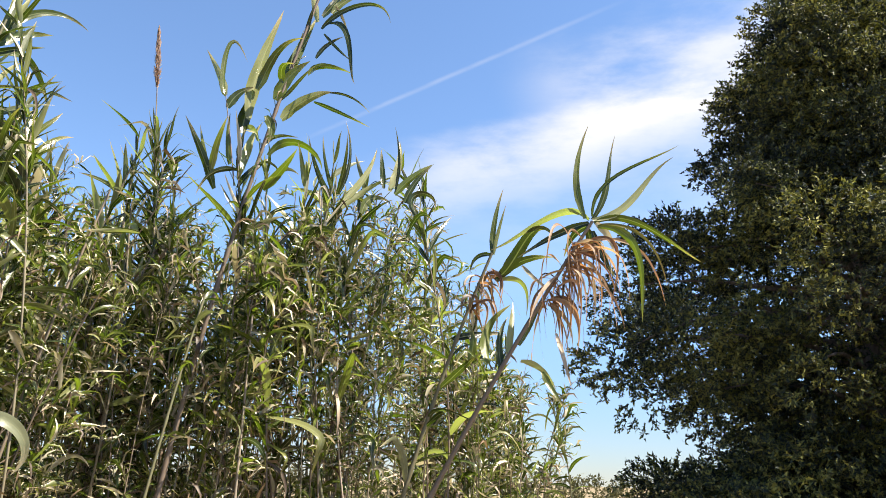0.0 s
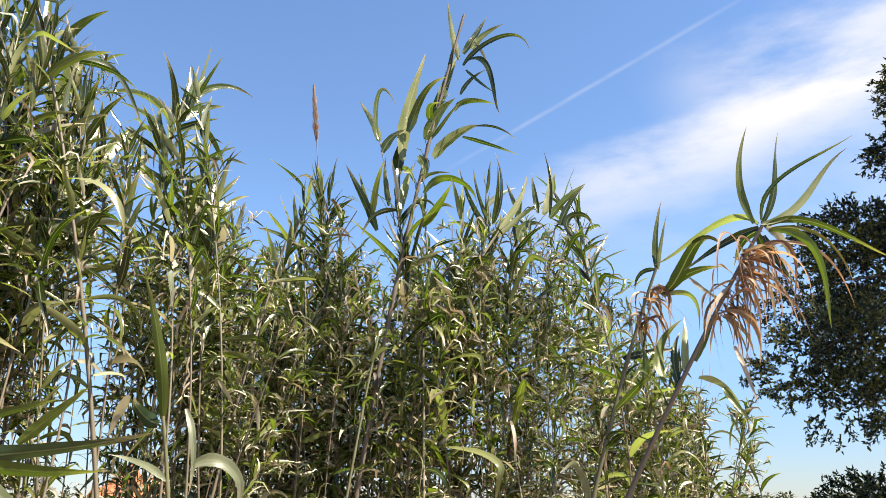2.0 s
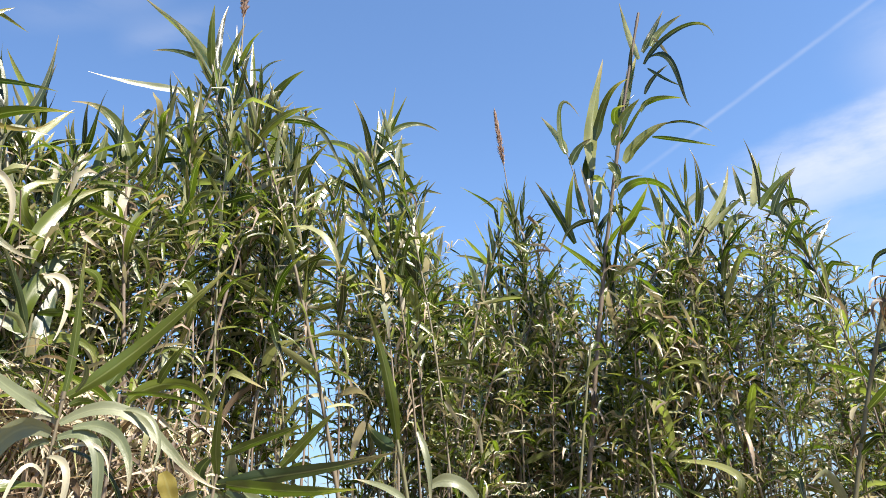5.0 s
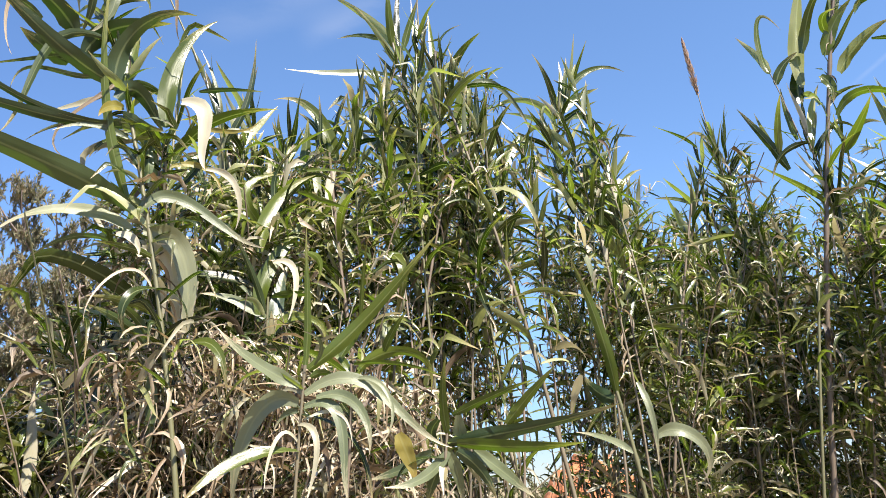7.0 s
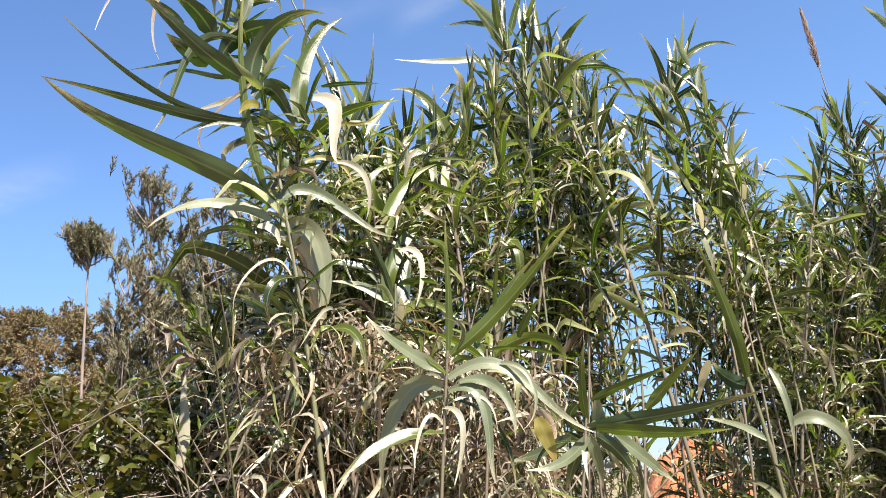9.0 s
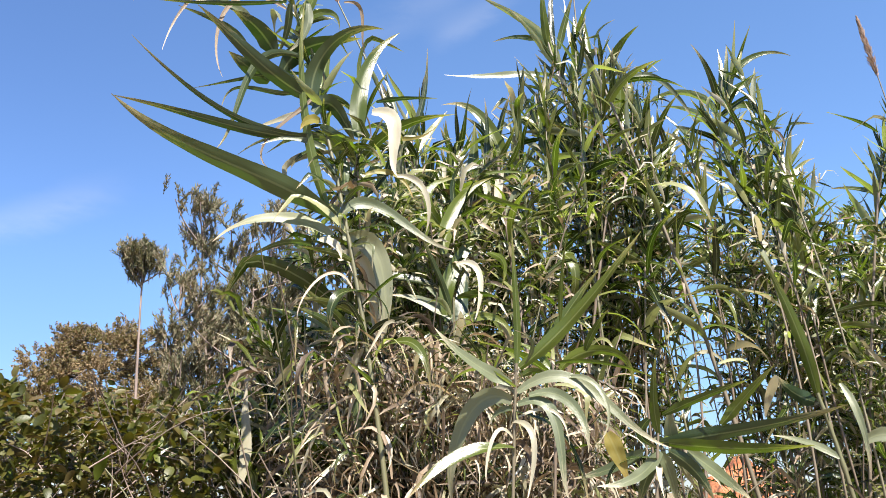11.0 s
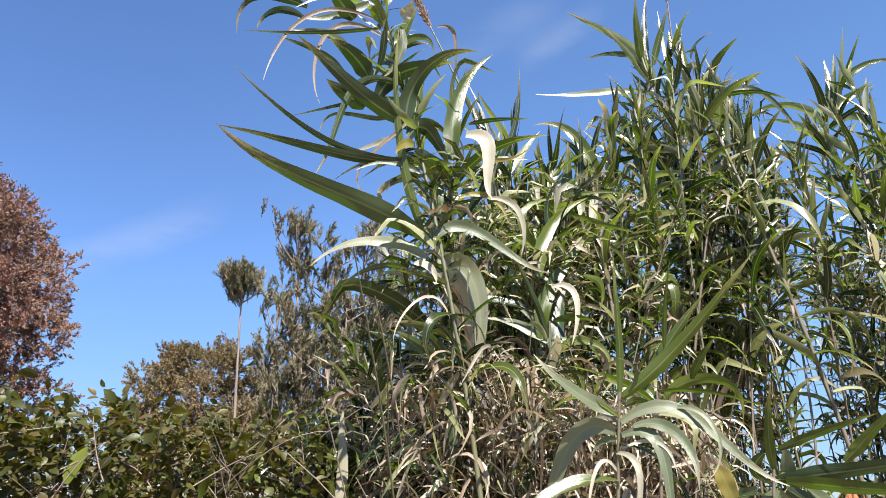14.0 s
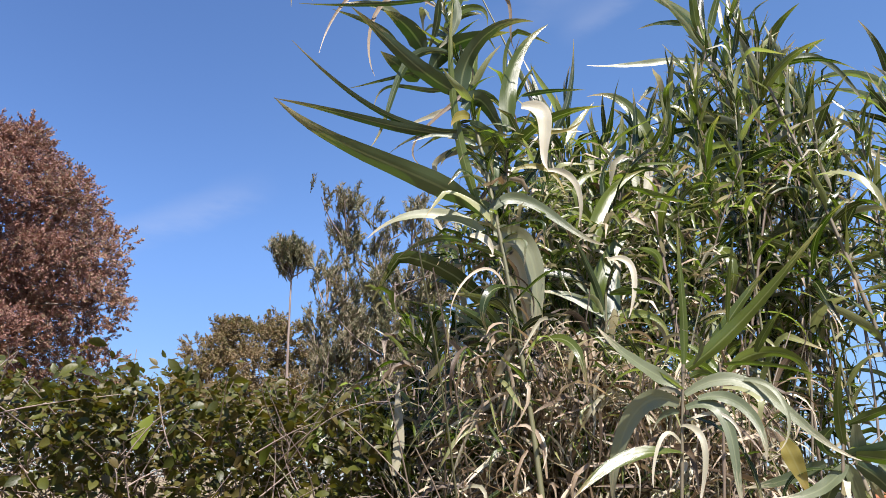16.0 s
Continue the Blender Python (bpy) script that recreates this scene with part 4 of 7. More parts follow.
ribbon(stalk, ((-0.09, 4.26, 2.22), (-0.11, 4.34, 2.41), (-0.06, 4.42, 2.56)), 0.047, (0.01, -0.91, 0.42), 10, GREEN)
ribbon(stalk, ((0.01, 4.26, 2.27), (0.11, 4.33, 2.25), (0.22, 4.41, 2.13)), 0.040, (-0.17, 0.79, 0.59), 10, GREEN)
ribbon(stalk, ((0.21, 4.24, 2.43), (0.25, 4.18, 2.26), (0.28, 4.11, 2.10)), 0.029, (-0.07, -0.93, 0.36), 20, DRY)
ribbon(stalk, ((0.13, 4.25, 2.21), (0.18, 4.21, 2.11), (0.25, 4.17, 2.01)), 0.039, (-0.01, -0.92, 0.39), 10, GREEN)
stalk = reed((-0.96, 4.50, 0.00), (-0.43, 4.55, 2.27), (-0.16, 4.56, 3.00), leaves=10, low=0.45, high=0.8, size=0.34, seed=12, thick=0.018, label="leaning giant reed with a withered orange-brown sheath below its leaves")
strands(stalk, (-0.28, 4.56, 2.64), (-0.19, 4.56, 2.90), 0.28, 34, 4)
ribbon(stalk, ((-0.16, 4.56, 2.99), (-0.15, 4.62, 3.20), (-0.09, 4.69, 3.49)), 0.041, (-0, -0.97, 0.24), 20, GREEN)
ribbon(stalk, ((-0.15, 4.56, 2.99), (-0.11, 4.57, 3.19), (-0.07, 4.57, 3.34)), 0.029, (-0.39, 0.92, 0.06), 20, GREEN)
ribbon(stalk, ((-0.11, 4.56, 2.85), (0.01, 4.49, 3.00), (0.11, 4.41, 3.11), (0.23, 4.33, 3.02)), 0.085, (0.19, 0.74, 0.65), 10, GREEN)
ribbon(stalk, ((-0.13, 4.56, 2.82), (-0.01, 4.56, 2.93), (0.23, 4.54, 2.97)), 0.068, (-0.16, 0.86, 0.49), 10, GREEN)
ribbon(stalk, ((-0.16, 4.56, 2.99), (-0.25, 4.58, 2.98), (-0.30, 4.61, 2.87)), 0.032, (-0.23, -0.97, -0.11), 20, GREEN)
ribbon(stalk, ((0.03, 4.56, 2.92), (0.13, 4.47, 2.79), (0.20, 4.38, 2.72)), 0.028, (-0.39, -0.83, 0.40), 20, BLEACHED_LIT)
ribbon(stalk, ((-0.13, 4.56, 2.82), (0.02, 4.62, 2.83), (0.06, 4.68, 2.62)), 0.036, (0.05, 0.83, 0.55), 20, GREEN)
ribbon(stalk, ((-0.40, 4.55, 2.44), (-0.30, 4.63, 2.48), (-0.10, 4.71, 2.52)), 0.050, (0.39, -0.87, 0.31), 10, GREEN)
ribbon(stalk, ((-0.29, 4.56, 2.31), (-0.27, 4.57, 2.45), (-0.29, 4.58, 2.54)), 0.049, (-0.09, 0.99, -0.09), 10, FRESH)
stalk = reed((-2.09, 4.11, 0.00), (-1.72, 4.39, 3.38), (-1.36, 4.50, 5.04), leaves=44, low=0.35, high=0.9, size=0.30, seed=13, thick=0.019, label="tallest giant reed with pale stem leaning and broad green leaves")
ribbon(stalk, ((-1.77, 4.37, 3.86), (-1.77, 4.42, 4.17), (-1.73, 4.48, 4.47), (-1.67, 4.55, 4.80)), 0.104, (-0.71, 0.70, -0.06), 20, GREEN)
ribbon(stalk, ((-1.74, 4.38, 4.07), (-1.66, 4.37, 4.27), (-1.56, 4.35, 4.40), (-1.45, 4.35, 4.44)), 0.069, (-0.52, 0.71, 0.48), 20, GREEN)
ribbon(stalk, ((-1.92, 4.31, 3.99), (-2.02, 4.39, 4.20), (-2.15, 4.45, 4.42)), 0.057, (0.31, 0.94, -0.14), 20, GREEN)
ribbon(stalk, ((-1.92, 4.31, 3.99), (-1.96, 4.32, 4.24), (-1.93, 4.35, 4.42), (-1.84, 4.41, 4.30)), 0.049, (-0.82, 0.57, 0.05), 30, GREEN)
ribbon(stalk, ((-1.90, 4.32, 3.90), (-1.84, 4.35, 4.03), (-1.76, 4.38, 4.09)), 0.063, (0.46, -0.89, -0.06), 10, GREEN)
ribbon(stalk, ((-1.80, 4.36, 3.74), (-1.81, 4.45, 3.97), (-1.77, 4.55, 4.20)), 0.096, (-0.71, 0.66, -0.23), 10, GREEN)
ribbon(stalk, ((-1.34, 4.51, 4.65), (-1.24, 4.46, 4.62), (-1.14, 4.42, 4.38), (-1.08, 4.36, 4.10)), 0.044, (-0.03, -0.97, 0.25), 20, GREEN)
ribbon(stalk, ((-1.37, 4.50, 4.61), (-1.21, 4.49, 4.75), (-1.01, 4.48, 4.79), (-0.88, 4.46, 4.63)), 0.042, (-0.06, -0.94, -0.34), 20, GREEN)
ribbon(stalk, ((-1.43, 4.48, 4.24), (-1.37, 4.58, 4.36), (-1.18, 4.71, 4.38)), 0.054, (-0.69, 0.40, 0.61), 10, FRESH)
ribbon(stalk, ((-1.57, 4.44, 3.88), (-1.48, 4.51, 4.03), (-1.35, 4.60, 4.16), (-1.29, 4.66, 4.20)), 0.089, (-0.79, 0.53, 0.32), 10, GREEN)
ribbon(stalk, ((-1.28, 4.52, 4.12), (-1.14, 4.64, 4.14), (-1.04, 4.75, 4.09)), 0.020, (-0.42, 0.53, 0.73), 10, GREEN)
ribbon(stalk, ((-1.38, 4.50, 4.04), (-1.19, 4.46, 3.94), (-0.97, 4.42, 3.81)), 0.031, (0.40, 0.79, 0.46), 10, GREEN)
ribbon(stalk, ((-1.63, 4.42, 3.61), (-1.47, 4.44, 3.71), (-1.37, 4.45, 3.67), (-1.27, 4.45, 3.51)), 0.057, (0.10, 0.81, 0.57), 20, FRESH)
ribbon(stalk, ((-1.66, 4.41, 3.70), (-1.60, 4.53, 3.80), (-1.51, 4.66, 3.85)), 0.032, (-0.87, 0.25, 0.43), 10, GREEN)
ribbon(stalk, ((-1.64, 4.42, 3.37), (-1.50, 4.34, 3.48), (-1.39, 4.25, 3.58)), 0.063, (-0.03, -0.80, -0.60), 10, FRESH)
ribbon(stalk, ((-1.92, 4.31, 3.33), (-2.02, 4.28, 3.57), (-2.14, 4.24, 3.81)), 0.061, (0.05, 0.98, 0.18), 20, GREEN)
ribbon(stalk, ((-1.97, 4.29, 3.47), (-2.03, 4.32, 3.63), (-2.08, 4.35, 3.79)), 0.031, (0.08, 0.98, -0.16), 20, GREEN)
ribbon(stalk, ((-1.95, 4.30, 3.44), (-1.89, 4.22, 3.65), (-1.82, 4.14, 3.75)), 0.049, (-0.36, 0.76, 0.54), 20, GREEN)
ribbon(stalk, ((-1.40, 4.49, 4.66), (-1.46, 4.56, 4.89), (-1.52, 4.62, 5.28)), 0.052, (0.12, 0.98, -0.19), 20, GREEN)
ribbon(stalk, ((-1.37, 4.50, 4.71), (-1.29, 4.58, 4.91), (-1.22, 4.66, 5.11)), 0.056, (-0.82, 0.56, 0.08), 20, GREEN)
ribbon(stalk, ((-1.31, 4.51, 4.74), (-1.24, 4.56, 4.87), (-1.09, 4.62, 4.99)), 0.052, (0.46, -0.89, -0.01), 20, GREEN)
ribbon(stalk, ((-1.29, 4.52, 4.81), (-1.23, 4.58, 4.71), (-1.21, 4.62, 4.65)), 0.025, (0.28, -0.86, -0.41), 20, BLEACHED_LIT)
ribbon(stalk, ((-1.35, 4.50, 4.57), (-1.23, 4.49, 4.43), (-1.13, 4.47, 4.33)), 0.024, (-0.11, -0.99, 0.06), 20, GREEN)
ribbon(stalk, ((-1.39, 4.49, 4.37), (-1.32, 4.50, 4.48), (-1.21, 4.52, 4.56)), 0.033, (0.35, -0.92, -0.18), 20, GREEN)
ribbon(stalk, ((-1.67, 4.41, 3.89), (-1.61, 4.38, 3.77), (-1.61, 4.33, 3.65)), 0.065, (0.21, -0.92, 0.34), 20, GREEN)
ribbon(stalk, ((-1.59, 4.43, 4.11), (-1.53, 4.52, 4.43), (-1.44, 4.62, 4.79)), 0.083, (0.49, -0.86, 0.13), 10, FRESH)
ribbon(stalk, ((-1.62, 4.42, 4.01), (-1.53, 4.44, 4.22), (-1.42, 4.46, 4.33)), 0.088, (0.46, -0.87, -0.19), 10, FRESH)
ribbon(stalk, ((-1.70, 4.39, 3.70), (-1.80, 4.43, 3.82), (-1.87, 4.47, 3.80)), 0.047, (0.54, 0.75, 0.36), 10, GREEN)
ribbon(stalk, ((-1.85, 4.34, 3.51), (-1.89, 4.36, 3.72), (-1.91, 4.40, 3.91)), 0.039, (-0.14, 0.98, -0.17), 20, GREEN)
ribbon(stalk, ((-1.59, 4.43, 4.14), (-1.57, 4.34, 4.21), (-1.47, 4.26, 4.19)), 0.055, (0.09, 0.33, 0.94), 10, GREEN)
ribbon(stalk, ((-1.77, 4.37, 3.49), (-1.78, 4.45, 3.68), (-1.73, 4.54, 3.91)), 0.062, (-0.71, 0.67, -0.20), 10, GREEN)
ribbon(stalk, ((-1.59, 4.43, 3.40), (-1.51, 4.38, 3.49), (-1.39, 4.34, 3.44)), 0.045, (-0.35, -0.88, -0.31), 10, PALE)
ribbon(stalk, ((-1.39, 4.49, 3.42), (-1.41, 4.46, 3.57), (-1.44, 4.42, 3.71)), 0.038, (0.29, -0.94, -0.20), 10, GREEN)
ribbon(stalk, ((-1.80, 4.36, 3.48), (-1.87, 4.30, 3.46), (-1.99, 4.21, 3.25)), 0.038, (-0.80, 0.49, 0.33), 20, GREEN)
shoot(stalk, (-1.81, 4.36, 3.37), (-1.92, 4.31, 3.99))
stalk = reed((-2.21, 4.82, 0.00), (-2.35, 4.75, 2.06), (-2.53, 4.67, 3.81), leaves=130, low=0.72, high=1.0, size=0.38, narrow=0.5, seed=14, erect=0.7, plume=(-2.61, 4.63, 4.69), label="giant reed with a straw-brown plume above a tuft of leaves")
stalk = reed((-2.55, 4.11, 0.00), (-3.34, 3.88, 3.49), (-3.26, 3.94, 4.33), leaves=30, low=0.45, high=0.9, size=0.34, seed=15, erect=0.3, label="tall green giant reed with a spray of pointed leaves")
ribbon(stalk, ((-3.30, 3.91, 4.11), (-3.25, 3.82, 4.28), (-3.28, 3.67, 4.55)), 0.054, (0.62, -0.67, -0.40), 20, GREEN)
ribbon(stalk, ((-3.29, 3.92, 4.14), (-3.32, 4.03, 4.39), (-3.38, 4.12, 4.71)), 0.057, (-0.72, 0.60, -0.33), 10, GREEN)
ribbon(stalk, ((-3.26, 3.94, 4.18), (-3.25, 3.99, 4.40), (-3.25, 4.04, 4.65)), 0.052, (-0.87, 0.49, -0.09), 10, GREEN)
ribbon(stalk, ((-3.23, 3.96, 4.20), (-3.16, 3.95, 4.43), (-3.09, 3.94, 4.73)), 0.034, (-0.74, 0.64, 0.22), 10, GREEN)
ribbon(stalk, ((-3.22, 3.97, 4.28), (-3.08, 3.92, 4.43), (-2.94, 3.87, 4.57)), 0.034, (-0.47, 0.58, 0.66), 10, GREEN)
ribbon(stalk, ((-3.23, 3.96, 4.29), (-3.17, 4.07, 4.46), (-3.07, 4.21, 4.54), (-2.96, 4.34, 4.50)), 0.057, (0.83, -0.56, -0.08), 20, GREEN)
ribbon(stalk, ((-3.28, 3.93, 4.14), (-3.23, 4.06, 4.29), (-3.12, 4.22, 4.39)), 0.073, (0.88, -0.47, 0.02), 10, FRESH)
ribbon(stalk, ((-3.29, 3.92, 4.07), (-3.12, 3.93, 4.11), (-2.96, 3.94, 4.12)), 0.041, (0.11, -0.94, -0.31), 10, GREEN)
ribbon(stalk, ((-3.31, 3.90, 4.05), (-3.38, 3.85, 4.23), (-3.51, 3.74, 4.30), (-3.68, 3.59, 4.20)), 0.055, (-0.33, 0.70, 0.64), 20, GREEN)
ribbon(stalk, ((-3.33, 3.89, 3.99), (-3.50, 3.89, 4.19), (-3.74, 3.84, 4.32)), 0.047, (0.12, 0.95, 0.29), 10, GREEN)
ribbon(stalk, ((-3.28, 3.92, 4.05), (-3.17, 4.10, 4.13), (-3.14, 4.22, 4.04), (-3.12, 4.32, 3.89)), 0.056, (0.81, -0.46, -0.35), 20, FRESH)
ribbon(stalk, ((-3.33, 3.89, 3.95), (-3.40, 3.88, 4.13), (-3.43, 3.91, 4.30)), 0.051, (-0.22, 0.97, -0.12), 10, GREEN)
ribbon(stalk, ((-3.69, 3.59, 3.87), (-3.70, 3.66, 4.04), (-3.72, 3.73, 4.21)), 0.088, (0.76, -0.57, 0.30), 5, FRESH)
ribbon(stalk, ((-3.64, 3.63, 3.73), (-3.62, 3.76, 3.94), (-3.61, 3.87, 4.11)), 0.105, (0.87, -0.44, 0.21), 10, FRESH)
ribbon(stalk, ((-3.52, 3.73, 4.03), (-3.41, 3.76, 3.89), (-3.34, 3.76, 3.74)), 0.041, (0.44, -0.87, 0.21), 10, PALE)
ribbon(stalk, ((-3.72, 3.55, 3.91), (-3.71, 3.53, 4.23), (-3.70, 3.51, 4.56)), 0.034, (0.71, -0.71, -0.07), 10, GREEN)
ribbon(stalk, ((-3.60, 3.66, 3.56), (-3.64, 3.76, 3.86), (-3.61, 3.92, 3.99)), 0.063, (-0.97, 0.20, -0.13), 10, GREEN)
ribbon(stalk, ((-3.55, 3.71, 3.82), (-3.60, 3.74, 3.66), (-3.60, 3.80, 3.46)), 0.037, (0.65, -0.71, -0.27), 10, BLEACHED_LIT)
ribbon(stalk, ((-3.14, 4.02, 3.81), (-3.05, 4.00, 3.86), (-2.87, 4.04, 3.94)), 0.037, (-0.36, 0.64, 0.68), 10, GREEN)
ribbon(stalk, ((-3.24, 3.95, 3.83), (-3.22, 4.01, 4.01), (-3.18, 4.08, 4.11)), 0.038, (-0.93, 0.36, 0.05), 10, GREEN)
ribbon(stalk, ((-3.02, 4.11, 3.36), (-2.98, 4.25, 3.64), (-2.95, 4.39, 3.72)), 0.049, (0.74, -0.59, 0.32), 20, GREEN)
ribbon(stalk, ((-3.40, 3.83, 3.85), (-3.42, 3.78, 3.75), (-3.32, 3.83, 3.62)), 0.065, (0.58, -0.79, 0.21), 10, BLEACHED_LIT)
reed((-2.04, 3.82, 0.00), (-1.89, 3.89, 1.57), (-1.78, 4.04, 2.58), leaves=7, low=0.72, high=1.0, size=0.28, seed=70, droop=True, thick=0.012, label="leaning bare straw-pale reed cane in the thicket")
reed((-1.58, 4.33, 0.00), (-1.58, 4.33, 1.55), (-1.62, 4.42, 2.54), leaves=7, low=0.72, high=1.0, size=0.28, seed=71, droop=True, thick=0.012, label="leaning bare straw-pale reed cane in the thicket")
reed((-2.71, 3.53, 0.00), (-2.51, 3.65, 1.87), (-2.34, 3.86, 3.14), leaves=7, low=0.72, high=1.0, size=0.28, seed=72, droop=True, thick=0.012, label="leaning bare straw-pale reed cane in the thicket")
reed((-3.25, 2.15, 0.00), (-3.12, 2.30, 1.94), (-3.07, 2.51, 3.01), leaves=7, low=0.72, high=1.0, size=0.28, seed=73, droop=True, thick=0.012, label="leaning bare straw-pale reed cane in the thicket")
stalk = reed((-2.63, 3.19, 0.00), (-3.42, 2.79, 3.25), (-3.58, 2.60, 4.47), leaves=44, low=0.5, high=0.95, size=0.34, seed=16, erect=0.2, label="tall bushy giant reed crowded with green leaves")
ribbon(stalk, ((-3.53, 2.67, 4.13), (-3.63, 2.62, 4.45), (-3.78, 2.50, 4.66), (-3.96, 2.33, 4.87)), 0.068, (-0.24, 0.93, 0.30), 20, GREEN)
ribbon(stalk, ((-3.55, 2.65, 4.17), (-3.60, 2.55, 4.37), (-3.69, 2.41, 4.61)), 0.045, (-0.38, 0.86, 0.35), 20, GREEN)
ribbon(stalk, ((-3.57, 2.62, 4.33), (-3.53, 2.56, 4.51), (-3.48, 2.52, 4.72)), 0.057, (-0.71, 0.62, 0.32), 10, FRESH)
ribbon(stalk, ((-3.55, 2.65, 4.34), (-3.58, 2.67, 4.63), (-3.59, 2.72, 4.88)), 0.051, (-0.89, 0.43, -0.13), 10, GREEN)
ribbon(stalk, ((-3.53, 2.67, 4.30), (-3.47, 2.70, 4.52), (-3.41, 2.72, 4.67)), 0.050, (0.77, -0.61, -0.16), 10, GREEN)
ribbon(stalk, ((-3.61, 2.58, 4.38), (-3.73, 2.46, 4.43), (-3.83, 2.37, 4.42)), 0.038, (0.67, -0.73, -0.13), 10, GREEN)
ribbon(stalk, ((-3.61, 2.57, 4.13), (-3.67, 2.42, 4.11), (-3.74, 2.22, 4.07), (-3.84, 1.99, 4.06)), 0.054, (0.92, -0.37, 0.09), 25, PALE)
ribbon(stalk, ((-3.48, 2.73, 4.31), (-3.56, 2.79, 4.59), (-3.64, 2.85, 4.84)), 0.024, (0.68, -0.65, 0.35), 10, BLEACHED_LIT)
ribbon(stalk, ((-3.39, 2.82, 4.01), (-3.47, 2.87, 4.38), (-3.55, 2.92, 4.71)), 0.050, (0.69, -0.68, 0.24), 10, FRESH)
ribbon(stalk, ((-3.34, 2.88, 3.60), (-3.28, 2.90, 3.80), (-3.25, 2.90, 3.98), (-3.23, 2.87, 4.11)), 0.098, (0.72, -0.67, -0.16), 10, FRESH)
ribbon(stalk, ((-3.34, 2.88, 4.07), (-3.25, 2.90, 4.22), (-3.11, 2.96, 4.34)), 0.063, (-0.74, 0.40, 0.54), 10, FRESH)
ribbon(stalk, ((-3.38, 2.84, 4.30), (-3.41, 2.94, 4.48), (-3.40, 3.08, 4.60)), 0.020, (-0.99, -0.14, 0.06), 10, GREEN)
ribbon(stalk, ((-3.48, 2.73, 4.08), (-3.42, 2.71, 4.21), (-3.40, 2.64, 4.28)), 0.081, (-0.63, 0.61, 0.48), 10, FRESH)
ribbon(stalk, ((-3.41, 2.81, 4.10), (-3.35, 2.81, 4.24), (-3.27, 2.83, 4.19)), 0.052, (0.46, -0.72, -0.52), 20, PALE)
ribbon(stalk, ((-3.59, 2.59, 3.65), (-3.63, 2.43, 3.77), (-3.68, 2.24, 3.84)), 0.053, (0.89, -0.37, -0.29), 10, GREEN)
ribbon(stalk, ((-3.61, 2.57, 3.58), (-3.74, 2.51, 3.72), (-3.90, 2.39, 3.94)), 0.047, (0.65, -0.75, 0.14), 10, PALE)
ribbon(stalk, ((-3.64, 2.54, 3.69), (-3.67, 2.51, 3.88), (-3.70, 2.48, 4.08)), 0.054, (0.77, -0.63, 0.04), 10, GREEN)
ribbon(stalk, ((-3.60, 2.58, 3.74), (-3.59, 2.52, 3.87), (-3.54, 2.50, 3.96)), 0.050, (0.72, -0.55, -0.42), 10, GREEN)
ribbon(stalk, ((-3.29, 2.93, 3.95), (-3.17, 3.05, 4.05), (-3.06, 3.15, 3.91), (-2.98, 3.22, 3.66)), 0.040, (0.62, -0.78, -0.12), 20, PALE)
ribbon(stalk, ((-3.29, 2.93, 4.01), (-3.10, 2.99, 3.97), (-2.89, 3.06, 3.81)), 0.032, (0.02, 0.82, 0.58), 20, GREEN)
ribbon(stalk, ((-3.39, 2.82, 3.70), (-3.38, 2.78, 3.91), (-3.33, 2.78, 4.09)), 0.072, (-0.75, 0.64, 0.20), 10, GREEN)
ribbon(stalk, ((-3.44, 2.77, 3.78), (-3.40, 2.67, 3.89), (-3.34, 2.60, 3.99)), 0.071, (-0.54, 0.51, 0.67), 10, FRESH)
ribbon(stalk, ((-3.51, 2.69, 3.55), (-3.52, 2.61, 3.76), (-3.53, 2.53, 3.96)), 0.064, (0.75, -0.63, -0.21), 10, GREEN)
ribbon(stalk, ((-3.55, 2.64, 3.90), (-3.65, 2.59, 4.08), (-3.74, 2.54, 4.18)), 0.037, (0.64, -0.75, 0.16), 10, GREEN)
ribbon(stalk, ((-3.35, 2.87, 3.43), (-3.32, 2.94, 3.59), (-3.29, 3.02, 3.74)), 0.057, (0.83, -0.55, 0.11), 10, GREEN)
ribbon(stalk, ((-3.40, 2.82, 3.43), (-3.56, 2.78, 3.63), (-3.68, 2.79, 3.60)), 0.054, (0.15, -0.98, 0.09), 10, PALE)
stalk = reed((-2.56, 3.11, 0.00), (-2.84, 2.86, 2.40), (-3.19, 2.51, 4.18), leaves=36, low=0.5, high=1.0, size=0.34, seed=17, erect=0.5, plume=(-3.20, 2.50, 4.81), label="giant reed with a straw plume rising from dense leaves")
stalk = reed((-2.30, 1.90, 0.00), (-3.08, 1.86, 2.63), (-3.11, 1.82, 3.18), leaves=24, low=0.5, high=0.9, size=0.34, seed=25, erect=0.3, label="giant reed with arching broad leaves in the thicket")
ribbon(stalk, ((-3.09, 1.85, 3.14), (-3.14, 1.82, 3.31), (-3.22, 1.74, 3.47), (-3.32, 1.63, 3.50)), 0.074, (0.70, -0.71, 0), 20, GREEN)
ribbon(stalk, ((-3.12, 1.81, 3.17), (-3.18, 1.78, 3.34), (-3.25, 1.72, 3.43)), 0.040, (-0.36, 0.92, 0.14), 20, GREEN)
ribbon(stalk, ((-3.18, 1.71, 3.04), (-3.18, 1.73, 3.20), (-3.18, 1.74, 3.37)), 0.059, (0.83, -0.56, 0.06), 10, FRESH)
ribbon(stalk, ((-3.11, 1.82, 3.15), (-3.02, 1.84, 3.24), (-2.96, 1.82, 3.29)), 0.028, (-0.64, 0.41, 0.65), 10, GREEN)
ribbon(stalk, ((-3.14, 1.77, 3.14), (-3.13, 1.78, 3.32), (-3.13, 1.77, 3.49)), 0.029, (0.79, -0.61, -0.01), 10, GREEN)
